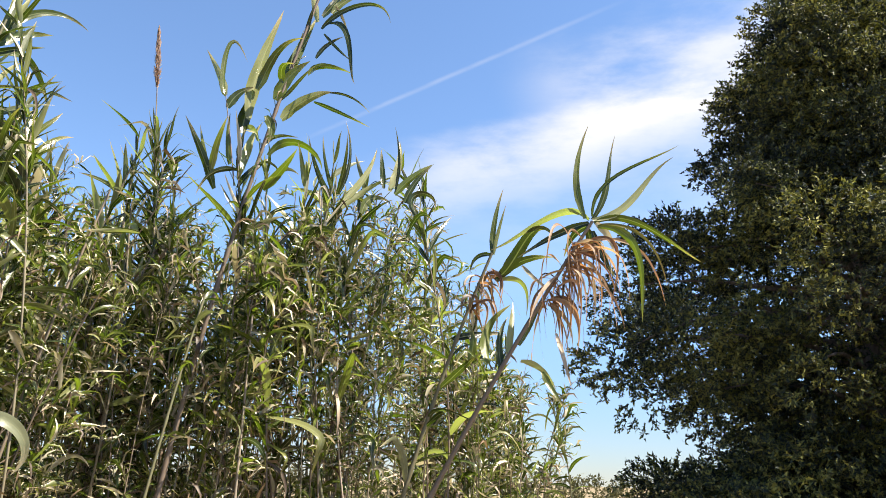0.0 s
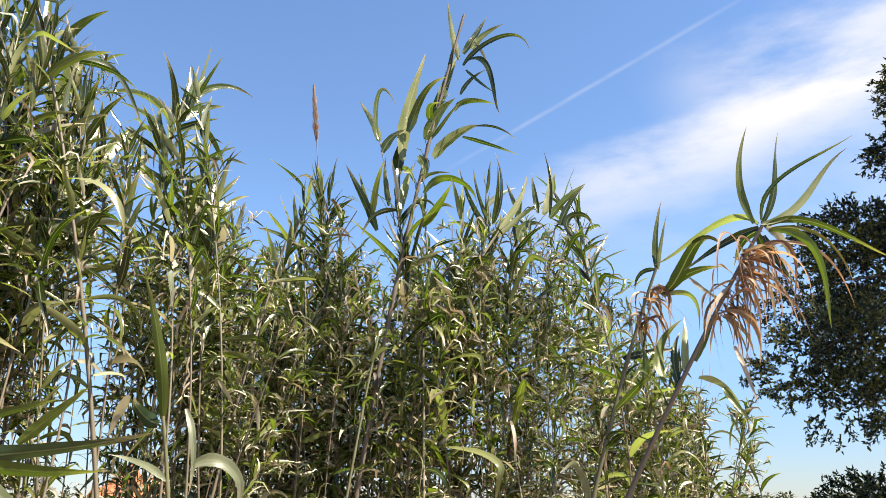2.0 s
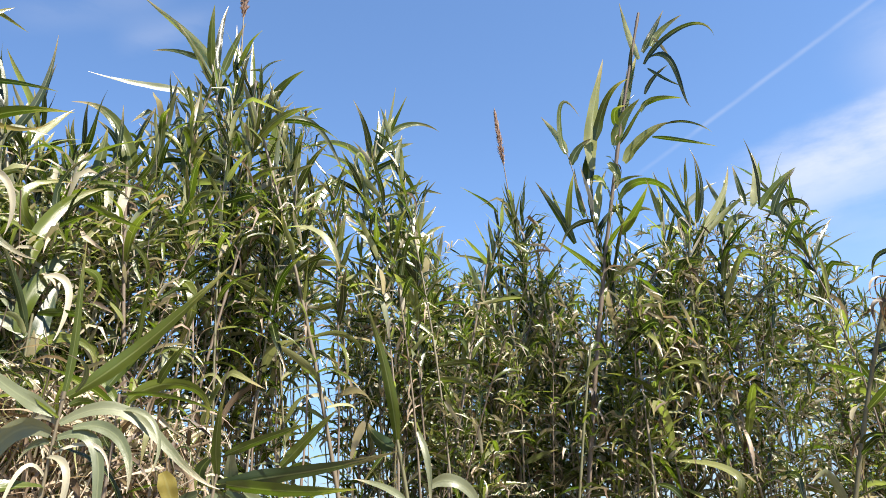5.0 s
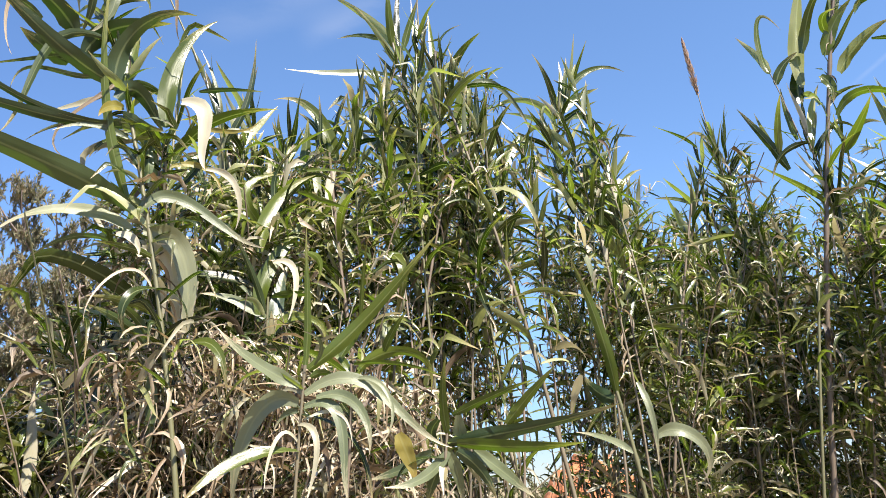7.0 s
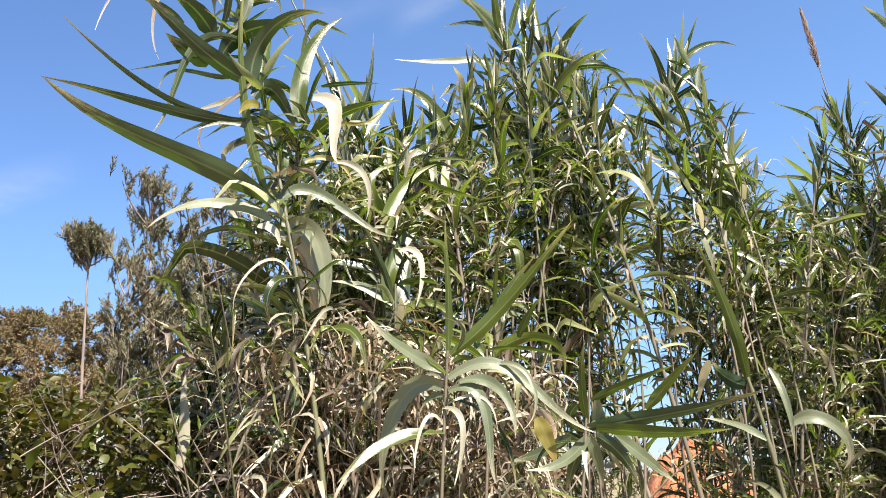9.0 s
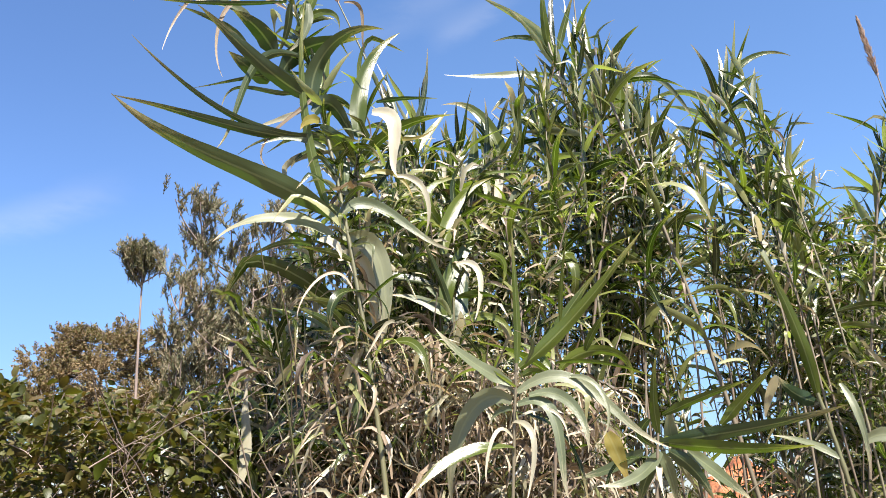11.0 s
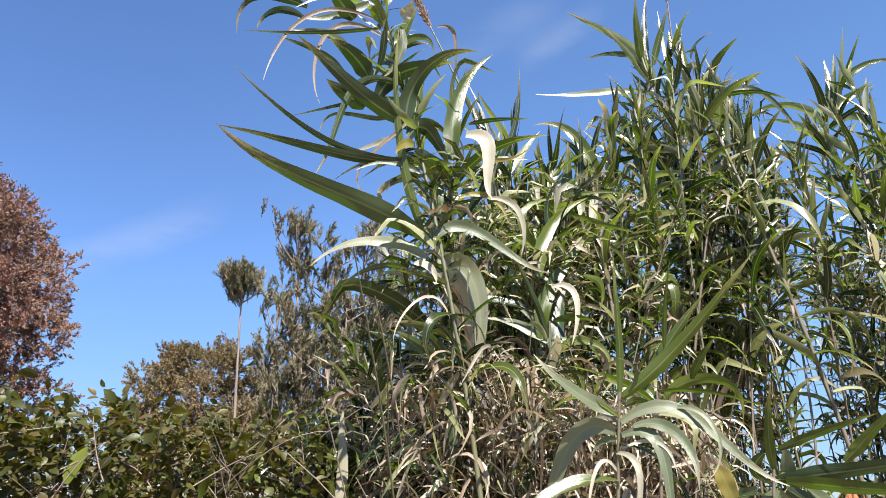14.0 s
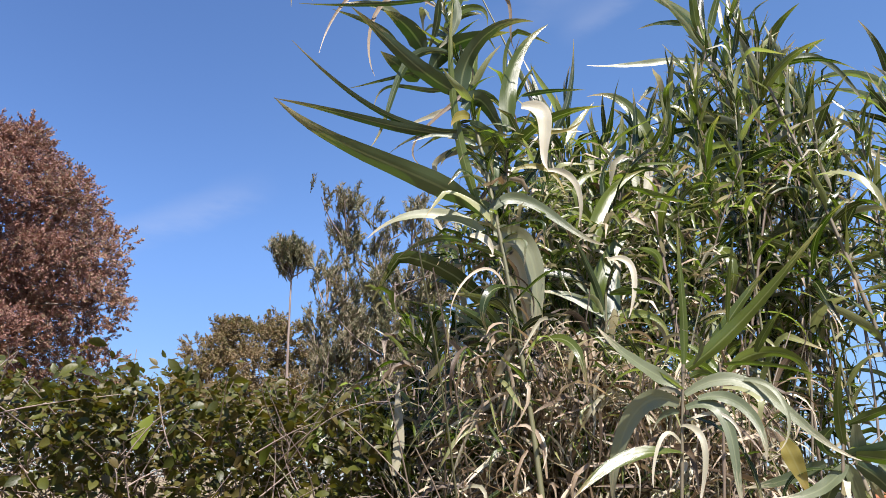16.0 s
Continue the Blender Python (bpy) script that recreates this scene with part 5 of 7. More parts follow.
ribbon(stalk, ((-3.08, 1.86, 3.12), (-3.01, 1.87, 3.18), (-2.95, 1.84, 3.25)), 0.028, (-0.62, 0.42, 0.67), 10, GREEN)
ribbon(stalk, ((-3.30, 1.50, 2.41), (-3.26, 1.52, 2.64), (-3.20, 1.56, 2.82), (-3.14, 1.62, 2.98)), 0.101, (0.85, -0.51, -0.14), 10, FRESH)
ribbon(stalk, ((-3.29, 1.51, 2.39), (-3.36, 1.46, 2.57), (-3.45, 1.33, 2.79)), 0.053, (-0.58, 0.80, 0.14), 10, FRESH)
ribbon(stalk, ((-3.31, 1.47, 2.39), (-3.45, 1.33, 2.45), (-3.59, 1.16, 2.46)), 0.053, (-0.51, 0.60, 0.61), 10, GLOSSY)
ribbon(stalk, ((-3.14, 1.77, 3.11), (-3.12, 1.76, 2.98), (-3.08, 1.76, 2.83)), 0.044, (0.81, -0.56, 0.20), 10, PALE)
ribbon(stalk, ((-3.10, 1.84, 3.09), (-3.10, 1.81, 2.93), (-3.06, 1.82, 2.79)), 0.044, (0.82, -0.55, 0.13), 10, BLEACHED_LIT)
ribbon(stalk, ((-3.24, 1.61, 2.68), (-3.20, 1.66, 2.65), (-3.19, 1.64, 2.46)), 0.043, (0.84, -0.53, 0.11), 10, BLEACHED_LIT)
stalk = reed((-0.62, 4.90, 0.00), (-1.34, 4.81, 2.94), (-1.28, 4.83, 3.56), leaves=22, low=0.45, high=0.9, size=0.28, seed=26, erect=0.4, narrow=0.9, label="slender giant reed with dark pointed leaves")
ribbon(stalk, ((-1.27, 4.83, 3.43), (-1.42, 4.89, 3.71), (-1.52, 4.96, 4.01)), 0.045, (0.31, 0.95, -0.08), 10, GREEN)
ribbon(stalk, ((-1.26, 4.83, 3.48), (-1.37, 4.93, 3.77), (-1.43, 5.03, 4.05)), 0.033, (0.20, 0.94, -0.27), 10, GREEN)
ribbon(stalk, ((-1.25, 4.84, 3.50), (-1.19, 4.76, 3.70), (-1.17, 4.68, 3.88)), 0.036, (-0.25, 0.88, 0.42), 10, GREEN)
ribbon(stalk, ((-1.23, 4.84, 3.44), (-1.10, 4.95, 3.65), (-1.02, 5.05, 3.95)), 0.057, (0.39, -0.90, 0.20), 10, GREEN)
ribbon(stalk, ((-1.24, 4.84, 3.50), (-1.18, 4.87, 3.81), (-1.23, 4.87, 4.08)), 0.029, (-0.44, 0.89, -0.04), 10, GREEN)
ribbon(stalk, ((-1.21, 4.85, 3.40), (-1.09, 4.93, 3.55), (-0.87, 5.02, 3.72)), 0.049, (-0.65, 0.69, 0.31), 10, GREEN)
ribbon(stalk, ((-1.30, 4.83, 3.35), (-1.46, 4.87, 3.53), (-1.60, 4.91, 3.57)), 0.053, (0.45, 0.85, 0.27), 10, GREEN)
ribbon(stalk, ((-0.89, 4.90, 3.55), (-0.84, 4.96, 3.79), (-0.85, 5.01, 3.99)), 0.066, (0.17, -0.96, 0.22), 10, GREEN)
ribbon(stalk, ((-0.93, 4.90, 3.57), (-0.97, 5.00, 3.81), (-1.00, 5.11, 3.97)), 0.042, (0.06, -0.88, 0.47), 10, GREEN)
ribbon(stalk, ((-0.85, 4.91, 3.53), (-0.72, 5.01, 3.72), (-0.60, 5.11, 3.85)), 0.062, (-0.74, 0.65, 0.16), 10, FRESH)
ribbon(stalk, ((-0.78, 4.92, 3.47), (-0.73, 4.95, 3.61), (-0.60, 4.98, 3.78)), 0.049, (0.20, -0.98, 0.08), 10, GREEN)
ribbon(stalk, ((-0.70, 4.93, 3.39), (-0.69, 4.95, 3.55), (-0.63, 4.98, 3.56), (-0.57, 5.00, 3.44)), 0.053, (-0.55, 0.67, 0.50), 20, GREEN)
ribbon(stalk, ((-0.85, 4.91, 3.55), (-0.83, 4.86, 3.83), (-0.86, 4.81, 4.01)), 0.024, (0.15, -0.97, -0.21), 10, GREEN)
ribbon(stalk, ((-0.59, 4.94, 3.14), (-0.51, 5.05, 3.35), (-0.46, 5.15, 3.45)), 0.040, (0.35, -0.84, 0.42), 10, GREEN)
ribbon(stalk, ((-0.75, 4.92, 3.22), (-0.65, 4.82, 3.35), (-0.54, 4.71, 3.23)), 0.039, (-0.65, -0.67, -0.37), 10, GREEN)
ribbon(stalk, ((-1.36, 4.81, 3.18), (-1.41, 4.73, 3.27), (-1.49, 4.65, 3.32)), 0.047, (0.52, -0.76, -0.38), 10, GREEN)
ribbon(stalk, ((-1.07, 4.87, 3.37), (-1.01, 4.93, 3.51), (-0.90, 4.99, 3.51)), 0.065, (0.48, -0.87, 0.08), 10, GREEN)
reed((-1.17, 5.08, 0.00), (-1.22, 5.06, 1.91), (-1.33, 5.02, 3.82), leaves=38, low=0.45, size=0.44, seed=201, erect=0.41, sway=0.28, thick=0.008, label="leafy giant reed with pointed green leaves")
reed((-1.08, 4.96, 0.00), (-1.08, 5.02, 1.86), (-1.10, 5.17, 3.73), leaves=44, low=0.45, size=0.45, seed=202, erect=0.37, sway=0.28, thick=0.008, label="giant reed with a dense head of leaves")
reed((-0.54, 5.27, 0.00), (-0.64, 5.22, 1.93), (-0.86, 5.11, 3.86), leaves=47, low=0.45, size=0.45, seed=203, erect=0.31, sway=0.28, thick=0.008, label="giant reed with broad drooping leaves")
reed((-0.76, 5.37, 0.00), (-0.74, 5.36, 1.89), (-0.69, 5.33, 3.77), leaves=47, low=0.45, size=0.38, seed=204, erect=0.44, sway=0.28, thick=0.008, label="leafy giant reed with pointed green leaves")
reed((-1.74, 4.88, 0.00), (-1.65, 4.85, 1.80), (-1.45, 4.79, 3.59), leaves=46, low=0.45, size=0.44, seed=205, erect=0.46, sway=0.28, thick=0.008, label="giant reed with a dense head of leaves")
reed((-1.49, 4.52, 0.00), (-1.54, 4.52, 1.76), (-1.66, 4.51, 3.52), leaves=49, low=0.45, size=0.38, seed=206, erect=0.34, sway=0.28, thick=0.008, label="giant reed with broad drooping leaves")
reed((-2.91, 4.53, 0.00), (-2.82, 4.53, 1.78), (-2.61, 4.54, 3.56), leaves=51, low=0.45, size=0.45, seed=207, erect=0.56, sway=0.28, thick=0.008, label="leafy giant reed with pointed green leaves")
reed((-2.68, 5.13, 0.00), (-2.66, 5.06, 1.90), (-2.61, 4.88, 3.80), leaves=38, low=0.45, size=0.42, seed=208, erect=0.50, sway=0.28, thick=0.008, label="giant reed with a dense head of leaves")
reed((-2.42, 4.76, 0.00), (-2.41, 4.76, 1.75), (-2.38, 4.77, 3.49), leaves=47, low=0.45, size=0.39, seed=209, erect=0.52, sway=0.28, thick=0.008, label="giant reed with broad drooping leaves")
reed((-2.03, 4.51, 0.00), (-1.97, 4.46, 1.78), (-1.81, 4.36, 3.57), leaves=49, low=0.45, size=0.45, seed=210, erect=0.63, sway=0.28, thick=0.008, label="leafy giant reed with pointed green leaves")
reed((-2.94, 4.54, 0.00), (-2.85, 4.57, 1.92), (-2.64, 4.64, 3.84), leaves=38, low=0.45, size=0.39, seed=211, erect=0.62, sway=0.28, thick=0.008, label="giant reed with a dense head of leaves")
reed((-2.93, 4.98, 0.00), (-2.80, 4.90, 1.90), (-2.48, 4.72, 3.79), leaves=49, low=0.45, size=0.42, seed=212, erect=0.41, sway=0.28, thick=0.008, label="giant reed with broad drooping leaves")
reed((-3.27, 2.57, 0.00), (-3.29, 2.54, 2.02), (-3.35, 2.48, 4.05), leaves=38, low=0.45, size=0.32, seed=213, erect=0.47, sway=0.28, thick=0.008, label="leafy giant reed with pointed green leaves")
reed((-3.37, 2.66, 0.00), (-3.31, 2.66, 1.93), (-3.18, 2.67, 3.87), leaves=42, low=0.45, size=0.38, seed=214, erect=0.59, sway=0.28, thick=0.008, label="giant reed with a dense head of leaves")
reed((-2.91, 2.43, 0.00), (-3.04, 2.40, 1.83), (-3.34, 2.34, 3.66), leaves=39, low=0.45, size=0.40, seed=215, erect=0.32, sway=0.28, thick=0.008, label="giant reed with broad drooping leaves")
reed((-2.99, 2.66, 0.00), (-3.05, 2.71, 1.82), (-3.17, 2.82, 3.65), leaves=49, low=0.45, size=0.36, seed=216, erect=0.21, sway=0.28, thick=0.008, label="leafy giant reed with pointed green leaves")
reed((-3.11, 3.79, 0.00), (-3.15, 3.79, 2.01), (-3.25, 3.81, 4.03), leaves=42, low=0.45, size=0.38, seed=217, erect=0.26, sway=0.28, thick=0.008, label="giant reed with a dense head of leaves")
reed((-3.14, 4.11, 0.00), (-3.13, 4.09, 2.00), (-3.11, 4.04, 4.00), leaves=47, low=0.45, size=0.34, seed=218, erect=0.30, sway=0.28, thick=0.008, label="giant reed with broad drooping leaves")
reed((-3.59, 2.34, 0.00), (-3.57, 2.38, 1.99), (-3.53, 2.47, 3.99), leaves=38, low=0.45, size=0.34, seed=219, erect=0.57, sway=0.28, thick=0.008, label="leafy giant reed with pointed green leaves")
reed((-3.33, 2.45, 0.00), (-3.33, 2.48, 1.96), (-3.33, 2.56, 3.92), leaves=41, low=0.45, size=0.35, seed=220, erect=0.56, sway=0.28, thick=0.008, label="giant reed with a dense head of leaves")
reed((-3.26, 2.85, 0.00), (-3.26, 2.83, 1.94), (-3.26, 2.78, 3.89), leaves=42, low=0.45, size=0.37, seed=221, erect=0.58, sway=0.28, thick=0.008, label="giant reed with broad drooping leaves")
reed((-3.19, 3.00, 0.00), (-3.20, 3.03, 1.76), (-3.22, 3.11, 3.53), leaves=42, low=0.45, size=0.30, seed=222, erect=0.44, sway=0.28, thick=0.008, label="leafy giant reed with pointed green leaves")
reed((-3.06, 4.10, 0.00), (-3.03, 4.05, 1.78), (-2.95, 3.96, 3.55), leaves=44, low=0.45, size=0.40, seed=223, erect=0.51, sway=0.28, thick=0.008, label="giant reed with a dense head of leaves")
reed((-2.75, 4.17, 0.00), (-2.79, 4.15, 1.68), (-2.87, 4.13, 3.35), leaves=39, low=0.45, size=0.42, seed=224, erect=0.69, sway=0.28, thick=0.008, label="giant reed with broad drooping leaves")
reed((-3.39, 2.08, 0.00), (-3.37, 2.11, 1.89), (-3.34, 2.18, 3.77), leaves=49, low=0.45, size=0.38, seed=225, erect=0.50, sway=0.28, thick=0.008, label="leafy giant reed with pointed green leaves")
reed((-3.60, 2.97, 0.00), (-3.49, 2.96, 1.80), (-3.21, 2.94, 3.61), leaves=46, low=0.45, size=0.37, seed=226, erect=0.65, sway=0.28, thick=0.008, label="giant reed with a dense head of leaves")
reed((-3.58, 2.09, 0.00), (-3.49, 2.04, 1.64), (-3.28, 1.92, 3.29), leaves=48, low=0.45, size=0.34, seed=227, erect=0.42, sway=0.28, thick=0.008, label="giant reed with broad drooping leaves")
reed((-2.74, 1.07, 0.00), (-2.82, 1.11, 1.57), (-3.01, 1.19, 3.14), leaves=41, low=0.45, size=0.37, seed=228, erect=0.31, sway=0.28, thick=0.008, label="leafy giant reed with pointed green leaves")
reed((-3.28, 1.36, 0.00), (-3.23, 1.37, 1.58), (-3.14, 1.38, 3.15), leaves=46, low=0.45, size=0.35, seed=229, erect=0.33, sway=0.28, thick=0.008, label="giant reed with a dense head of leaves")
reed((-3.02, 0.89, 0.00), (-3.01, 0.93, 1.64), (-2.98, 1.01, 3.27), leaves=49, low=0.45, size=0.41, seed=230, erect=0.47, sway=0.28, thick=0.008, label="giant reed with broad drooping leaves")
reed((-2.89, 1.37, 0.00), (-2.98, 1.46, 1.62), (-3.20, 1.68, 3.24), leaves=51, low=0.45, size=0.35, seed=231, erect=0.59, sway=0.28, thick=0.008, label="leafy giant reed with pointed green leaves")
reed((-3.00, 4.01, 0.00), (-2.99, 3.97, 1.85), (-2.97, 3.90, 3.69), leaves=39, low=0.45, size=0.31, seed=232, erect=0.68, sway=0.28, thick=0.008, label="giant reed with a dense head of leaves")
reed((-3.01, 3.88, 0.00), (-2.97, 3.93, 1.69), (-2.89, 4.07, 3.38), leaves=46, low=0.45, size=0.33, seed=233, erect=0.63, sway=0.28, thick=0.008, label="giant reed with broad drooping leaves")
reed((-3.52, 2.95, 0.00), (-3.45, 2.88, 1.99), (-3.30, 2.70, 3.99), leaves=51, low=0.45, size=0.37, seed=234, erect=0.41, sway=0.28, thick=0.008, label="leafy giant reed with pointed green leaves")
reed((-3.41, 2.55, 0.00), (-3.36, 2.51, 2.01), (-3.27, 2.41, 4.01), leaves=38, low=0.62, size=0.33, seed=235, erect=0.25, sway=0.28, thick=0.008, label="giant reed with a dense head of leaves")
reed((-3.29, 2.34, 0.00), (-3.26, 2.38, 2.07), (-3.19, 2.49, 4.14), leaves=49, low=0.62, size=0.34, seed=236, erect=0.39, sway=0.28, thick=0.008, label="giant reed with broad drooping leaves")
reed((-3.40, 2.36, 0.00), (-3.31, 2.43, 2.02), (-3.09, 2.58, 4.04), leaves=41, low=0.62, size=0.40, seed=237, erect=0.23, sway=0.28, thick=0.008, label="leafy giant reed with pointed green leaves")
reed((-3.23, 2.21, 0.00), (-3.24, 2.23, 1.87), (-3.25, 2.27, 3.75), leaves=49, low=0.62, size=0.38, seed=238, erect=0.24, sway=0.28, thick=0.008, label="giant reed with a dense head of leaves")
reed((-2.82, 2.91, 0.00), (-2.90, 2.85, 1.95), (-3.09, 2.72, 3.90), leaves=40, low=0.62, size=0.35, seed=239, erect=0.42, sway=0.28, thick=0.008, label="giant reed with broad drooping leaves")
reed((-3.00, 2.72, 0.00), (-3.02, 2.73, 1.84), (-3.05, 2.76, 3.67), leaves=43, low=0.62, size=0.32, seed=240, erect=0.58, sway=0.28, thick=0.008, label="leafy giant reed with pointed green leaves")
reed((-3.20, 2.64, 0.00), (-3.16, 2.71, 1.77), (-3.07, 2.87, 3.54), leaves=43, low=0.62, size=0.41, seed=241, erect=0.61, sway=0.28, thick=0.008, label="giant reed with a dense head of leaves")
reed((-3.17, 3.17, 0.00), (-3.13, 3.13, 1.76), (-3.05, 3.02, 3.51), leaves=47, low=0.62, size=0.36, seed=242, erect=0.56, sway=0.28, thick=0.008, label="giant reed with broad drooping leaves")
reed((-2.71, 3.07, 0.00), (-2.78, 3.08, 1.75), (-2.95, 3.09, 3.51), leaves=44, low=0.62, size=0.31, seed=243, erect=0.48, sway=0.28, thick=0.008, label="leafy giant reed with pointed green leaves")
reed((-2.51, 3.21, 0.00), (-2.61, 3.24, 1.91), (-2.84, 3.30, 3.83), leaves=48, low=0.62, size=0.35, seed=244, erect=0.60, sway=0.28, thick=0.008, label="giant reed with a dense head of leaves")
reed((-2.59, 3.48, 0.00), (-2.63, 3.45, 1.97), (-2.74, 3.36, 3.94), leaves=45, low=0.62, size=0.34, seed=245, erect=0.57, sway=0.28, thick=0.008, label="giant reed with broad drooping leaves")
reed((-2.70, 3.17, 0.00), (-2.76, 3.19, 1.85), (-2.92, 3.25, 3.71), leaves=49, low=0.62, size=0.34, seed=246, erect=0.57, sway=0.28, thick=0.008, label="leafy giant reed with pointed green leaves")
reed((-2.77, 3.50, 0.00), (-2.76, 3.49, 1.80), (-2.73, 3.49, 3.59), leaves=51, low=0.62, size=0.36, seed=247, erect=0.59, sway=0.28, thick=0.008, label="giant reed with a dense head of leaves")
reed((-2.54, 3.42, 0.00), (-2.59, 3.48, 1.73), (-2.71, 3.62, 3.46), leaves=50, low=0.62, size=0.36, seed=248, erect=0.30, sway=0.28, thick=0.008, label="giant reed with broad drooping leaves")
reed((-3.38, 1.79, 0.00), (-3.37, 1.70, 1.67), (-3.33, 1.50, 3.34), leaves=42, low=0.62, size=0.42, seed=249, erect=0.63, sway=0.28, thick=0.008, label="leafy giant reed with pointed green leaves")
reed((-3.59, 1.87, 0.00), (-3.48, 1.81, 1.61), (-3.23, 1.65, 3.21), leaves=46, low=0.62, size=0.38, seed=250, erect=0.55, sway=0.28, thick=0.008, label="giant reed with a dense head of leaves")
reed((-3.45, 1.99, 0.00), (-3.40, 1.97, 1.70), (-3.27, 1.94, 3.39), leaves=47, low=0.62, size=0.37, seed=251, erect=0.32, sway=0.28, thick=0.008, label="giant reed with broad drooping leaves")
reed((-3.45, 1.46, 0.00), (-3.46, 1.47, 1.68), (-3.46, 1.49, 3.36), leaves=48, low=0.45, size=0.34, seed=252, erect=0.27, sway=0.28, thick=0.008, label="leafy giant reed with pointed green leaves")
reed((-3.53, 1.65, 0.00), (-3.48, 1.66, 1.60), (-3.34, 1.68, 3.21), leaves=51, low=0.45, size=0.32, seed=253, erect=0.53, sway=0.28, thick=0.008, label="giant reed with a dense head of leaves")
reed((-3.41, 1.99, 0.00), (-3.38, 1.96, 1.69), (-3.31, 1.90, 3.37), leaves=48, low=0.45, size=0.34, seed=254, erect=0.20, sway=0.28, thick=0.008, label="giant reed with broad drooping leaves")
reed((-3.02, 2.16, 0.00), (-3.10, 2.14, 1.75), (-3.29, 2.08, 3.51), leaves=50, low=0.45, size=0.37, seed=255, erect=0.66, sway=0.28, thick=0.008, label="leafy giant reed with pointed green leaves")

# ---- the thicket ----
SKYLINE = ((-5.7, 3.5), (-3.7, 7.0), (-0.3, 10.5), (3.3, 15), (7.2, 20), (11, 21), (14.5, 20.5), (17, 18), (21.8, 16), (27, 17.5), (29.3, 15.5),
           (31.6, 17.5), (33.7, 20.5), (36.5, 22.5), (40.6, 22), (44.5, 26.5), (49.5, 29.5), (53.4, 26.5), (57, 24.5), (60.6, 24), (64, 25.5), (67.5, 23), (70, 13), (72, 7))
FRONT = ((-6, 7.4), (0, 6.0), (8, 5.2), (20, 4.9), (33, 4.7), (44, 4.2), (53, 3.7), (62, 3.2), (68, 2.9), (73, 2.7))


def along(table, x):
    return float(np.interp(x, [p[0] for p in table], [p[1] for p in table]))


def thicket_spot(rng, depth):
    az = rng.uniform(-5.2, 71) if rng.random() < 0.80 else rng.uniform(-5.0, 34)
    d = along(FRONT, az) + (0.15 if depth < 2 else -0.15) + rng.random() ** 1.3 * depth
    el = along(SKYLINE, az) + 2.4 - abs(rng.normal(0, 3.4))
    top = 1.6 + d * math.tan(radians(el))
    a = radians(az)
    if (35.6 < az < 38.6 and rng.random() < 0.35) or (38.6 < az < 42.6 and rng.random() < 0.55) or rng.random() < 0.80 * max(0.0, math.sin(az * 1.15 + 1.3 * math.sin(az * 0.31))) ** 2:
        return thicket_spot(rng, depth)
    return az, np.array([-d * math.sin(a) - 0.25, d * math.cos(a) - 0.1, 0.0]), max(1.2, top)


KINDS = ("leafy green giant reed among others in a thicket", "giant reed with dry lower leaves in a thicket", "slender giant reed with narrow pointed leaves")
rng = np.random.default_rng(5)
for k in range(84):
    az, foot, top = thicket_spot(rng, 1.2)
    lean = np.array([rng.normal(0, 0.16), rng.normal(0, 0.12), 0])
    tip = foot + lean + np.array([0, 0, top - 0.12])
    reed(foot, foot + lean * 0.35 + np.array([0, 0, top * 0.55]), tip, leaves=int(rng.integers(24, 36)), low=max(0.3, (2.4 if 38.5 < az < 42.6 else 1.1) / top), high=1.0,
         size=float(rng.uniform(0.20, 0.32)), narrow=0.9, sway=0.3, seed=100 + k, erect=float(rng.uniform(0.2, 1.0)), label=KINDS[k % 3], thick=0.009)


def blade_stuff(name, parent, mat, base, direction, lift, length, width, rng, label="", steps=4):
    """Many small blades in one mesh."""
    n = len(base)
    x = direction / np.linalg.norm(direction, axis=1)[:, None]
    z = lift - x * (lift * x).sum(1)[:, None]
    z /= np.linalg.norm(z, axis=1)[:, None] + 1e-9
    y = np.cross(z, x)
    shapes = [blade_arrays(b, t, steps) for b in (0.02, 0.1, 0.2, 0.34, 0.55) for t in TWISTS]
    pick = rng.integers(len(shapes), size=n)
    vs, fs, us, k = [], [], [], 0
    for i, (pos, spread, uv, f) in enumerate(shapes):
        j = np.where(pick == i)[0]
        if not len(j):
            continue
        local = pos[None] * length[j][:, None, None] + spread[None] * width[j][:, None, None]
        world = base[j][:, None] + local[..., 0:1] * x[j][:, None] + local[..., 1:2] * y[j][:, None] + local[..., 2:3] * z[j][:, None]
        vs.append(world.reshape(-1, 3))
        fs.append((f[None] + (np.arange(len(j)) * len(pos))[:, None, None] + k).reshape(-1, 4))
        us.append(np.tile(uv, (len(j), 1)))
        k += len(j) * len(pos)
    me = mesh_of(name, np.concatenate(vs), np.concatenate(fs), mat, np.concatenate(us))
    return tagged(part(name, me, parent, label), kind="stuff")


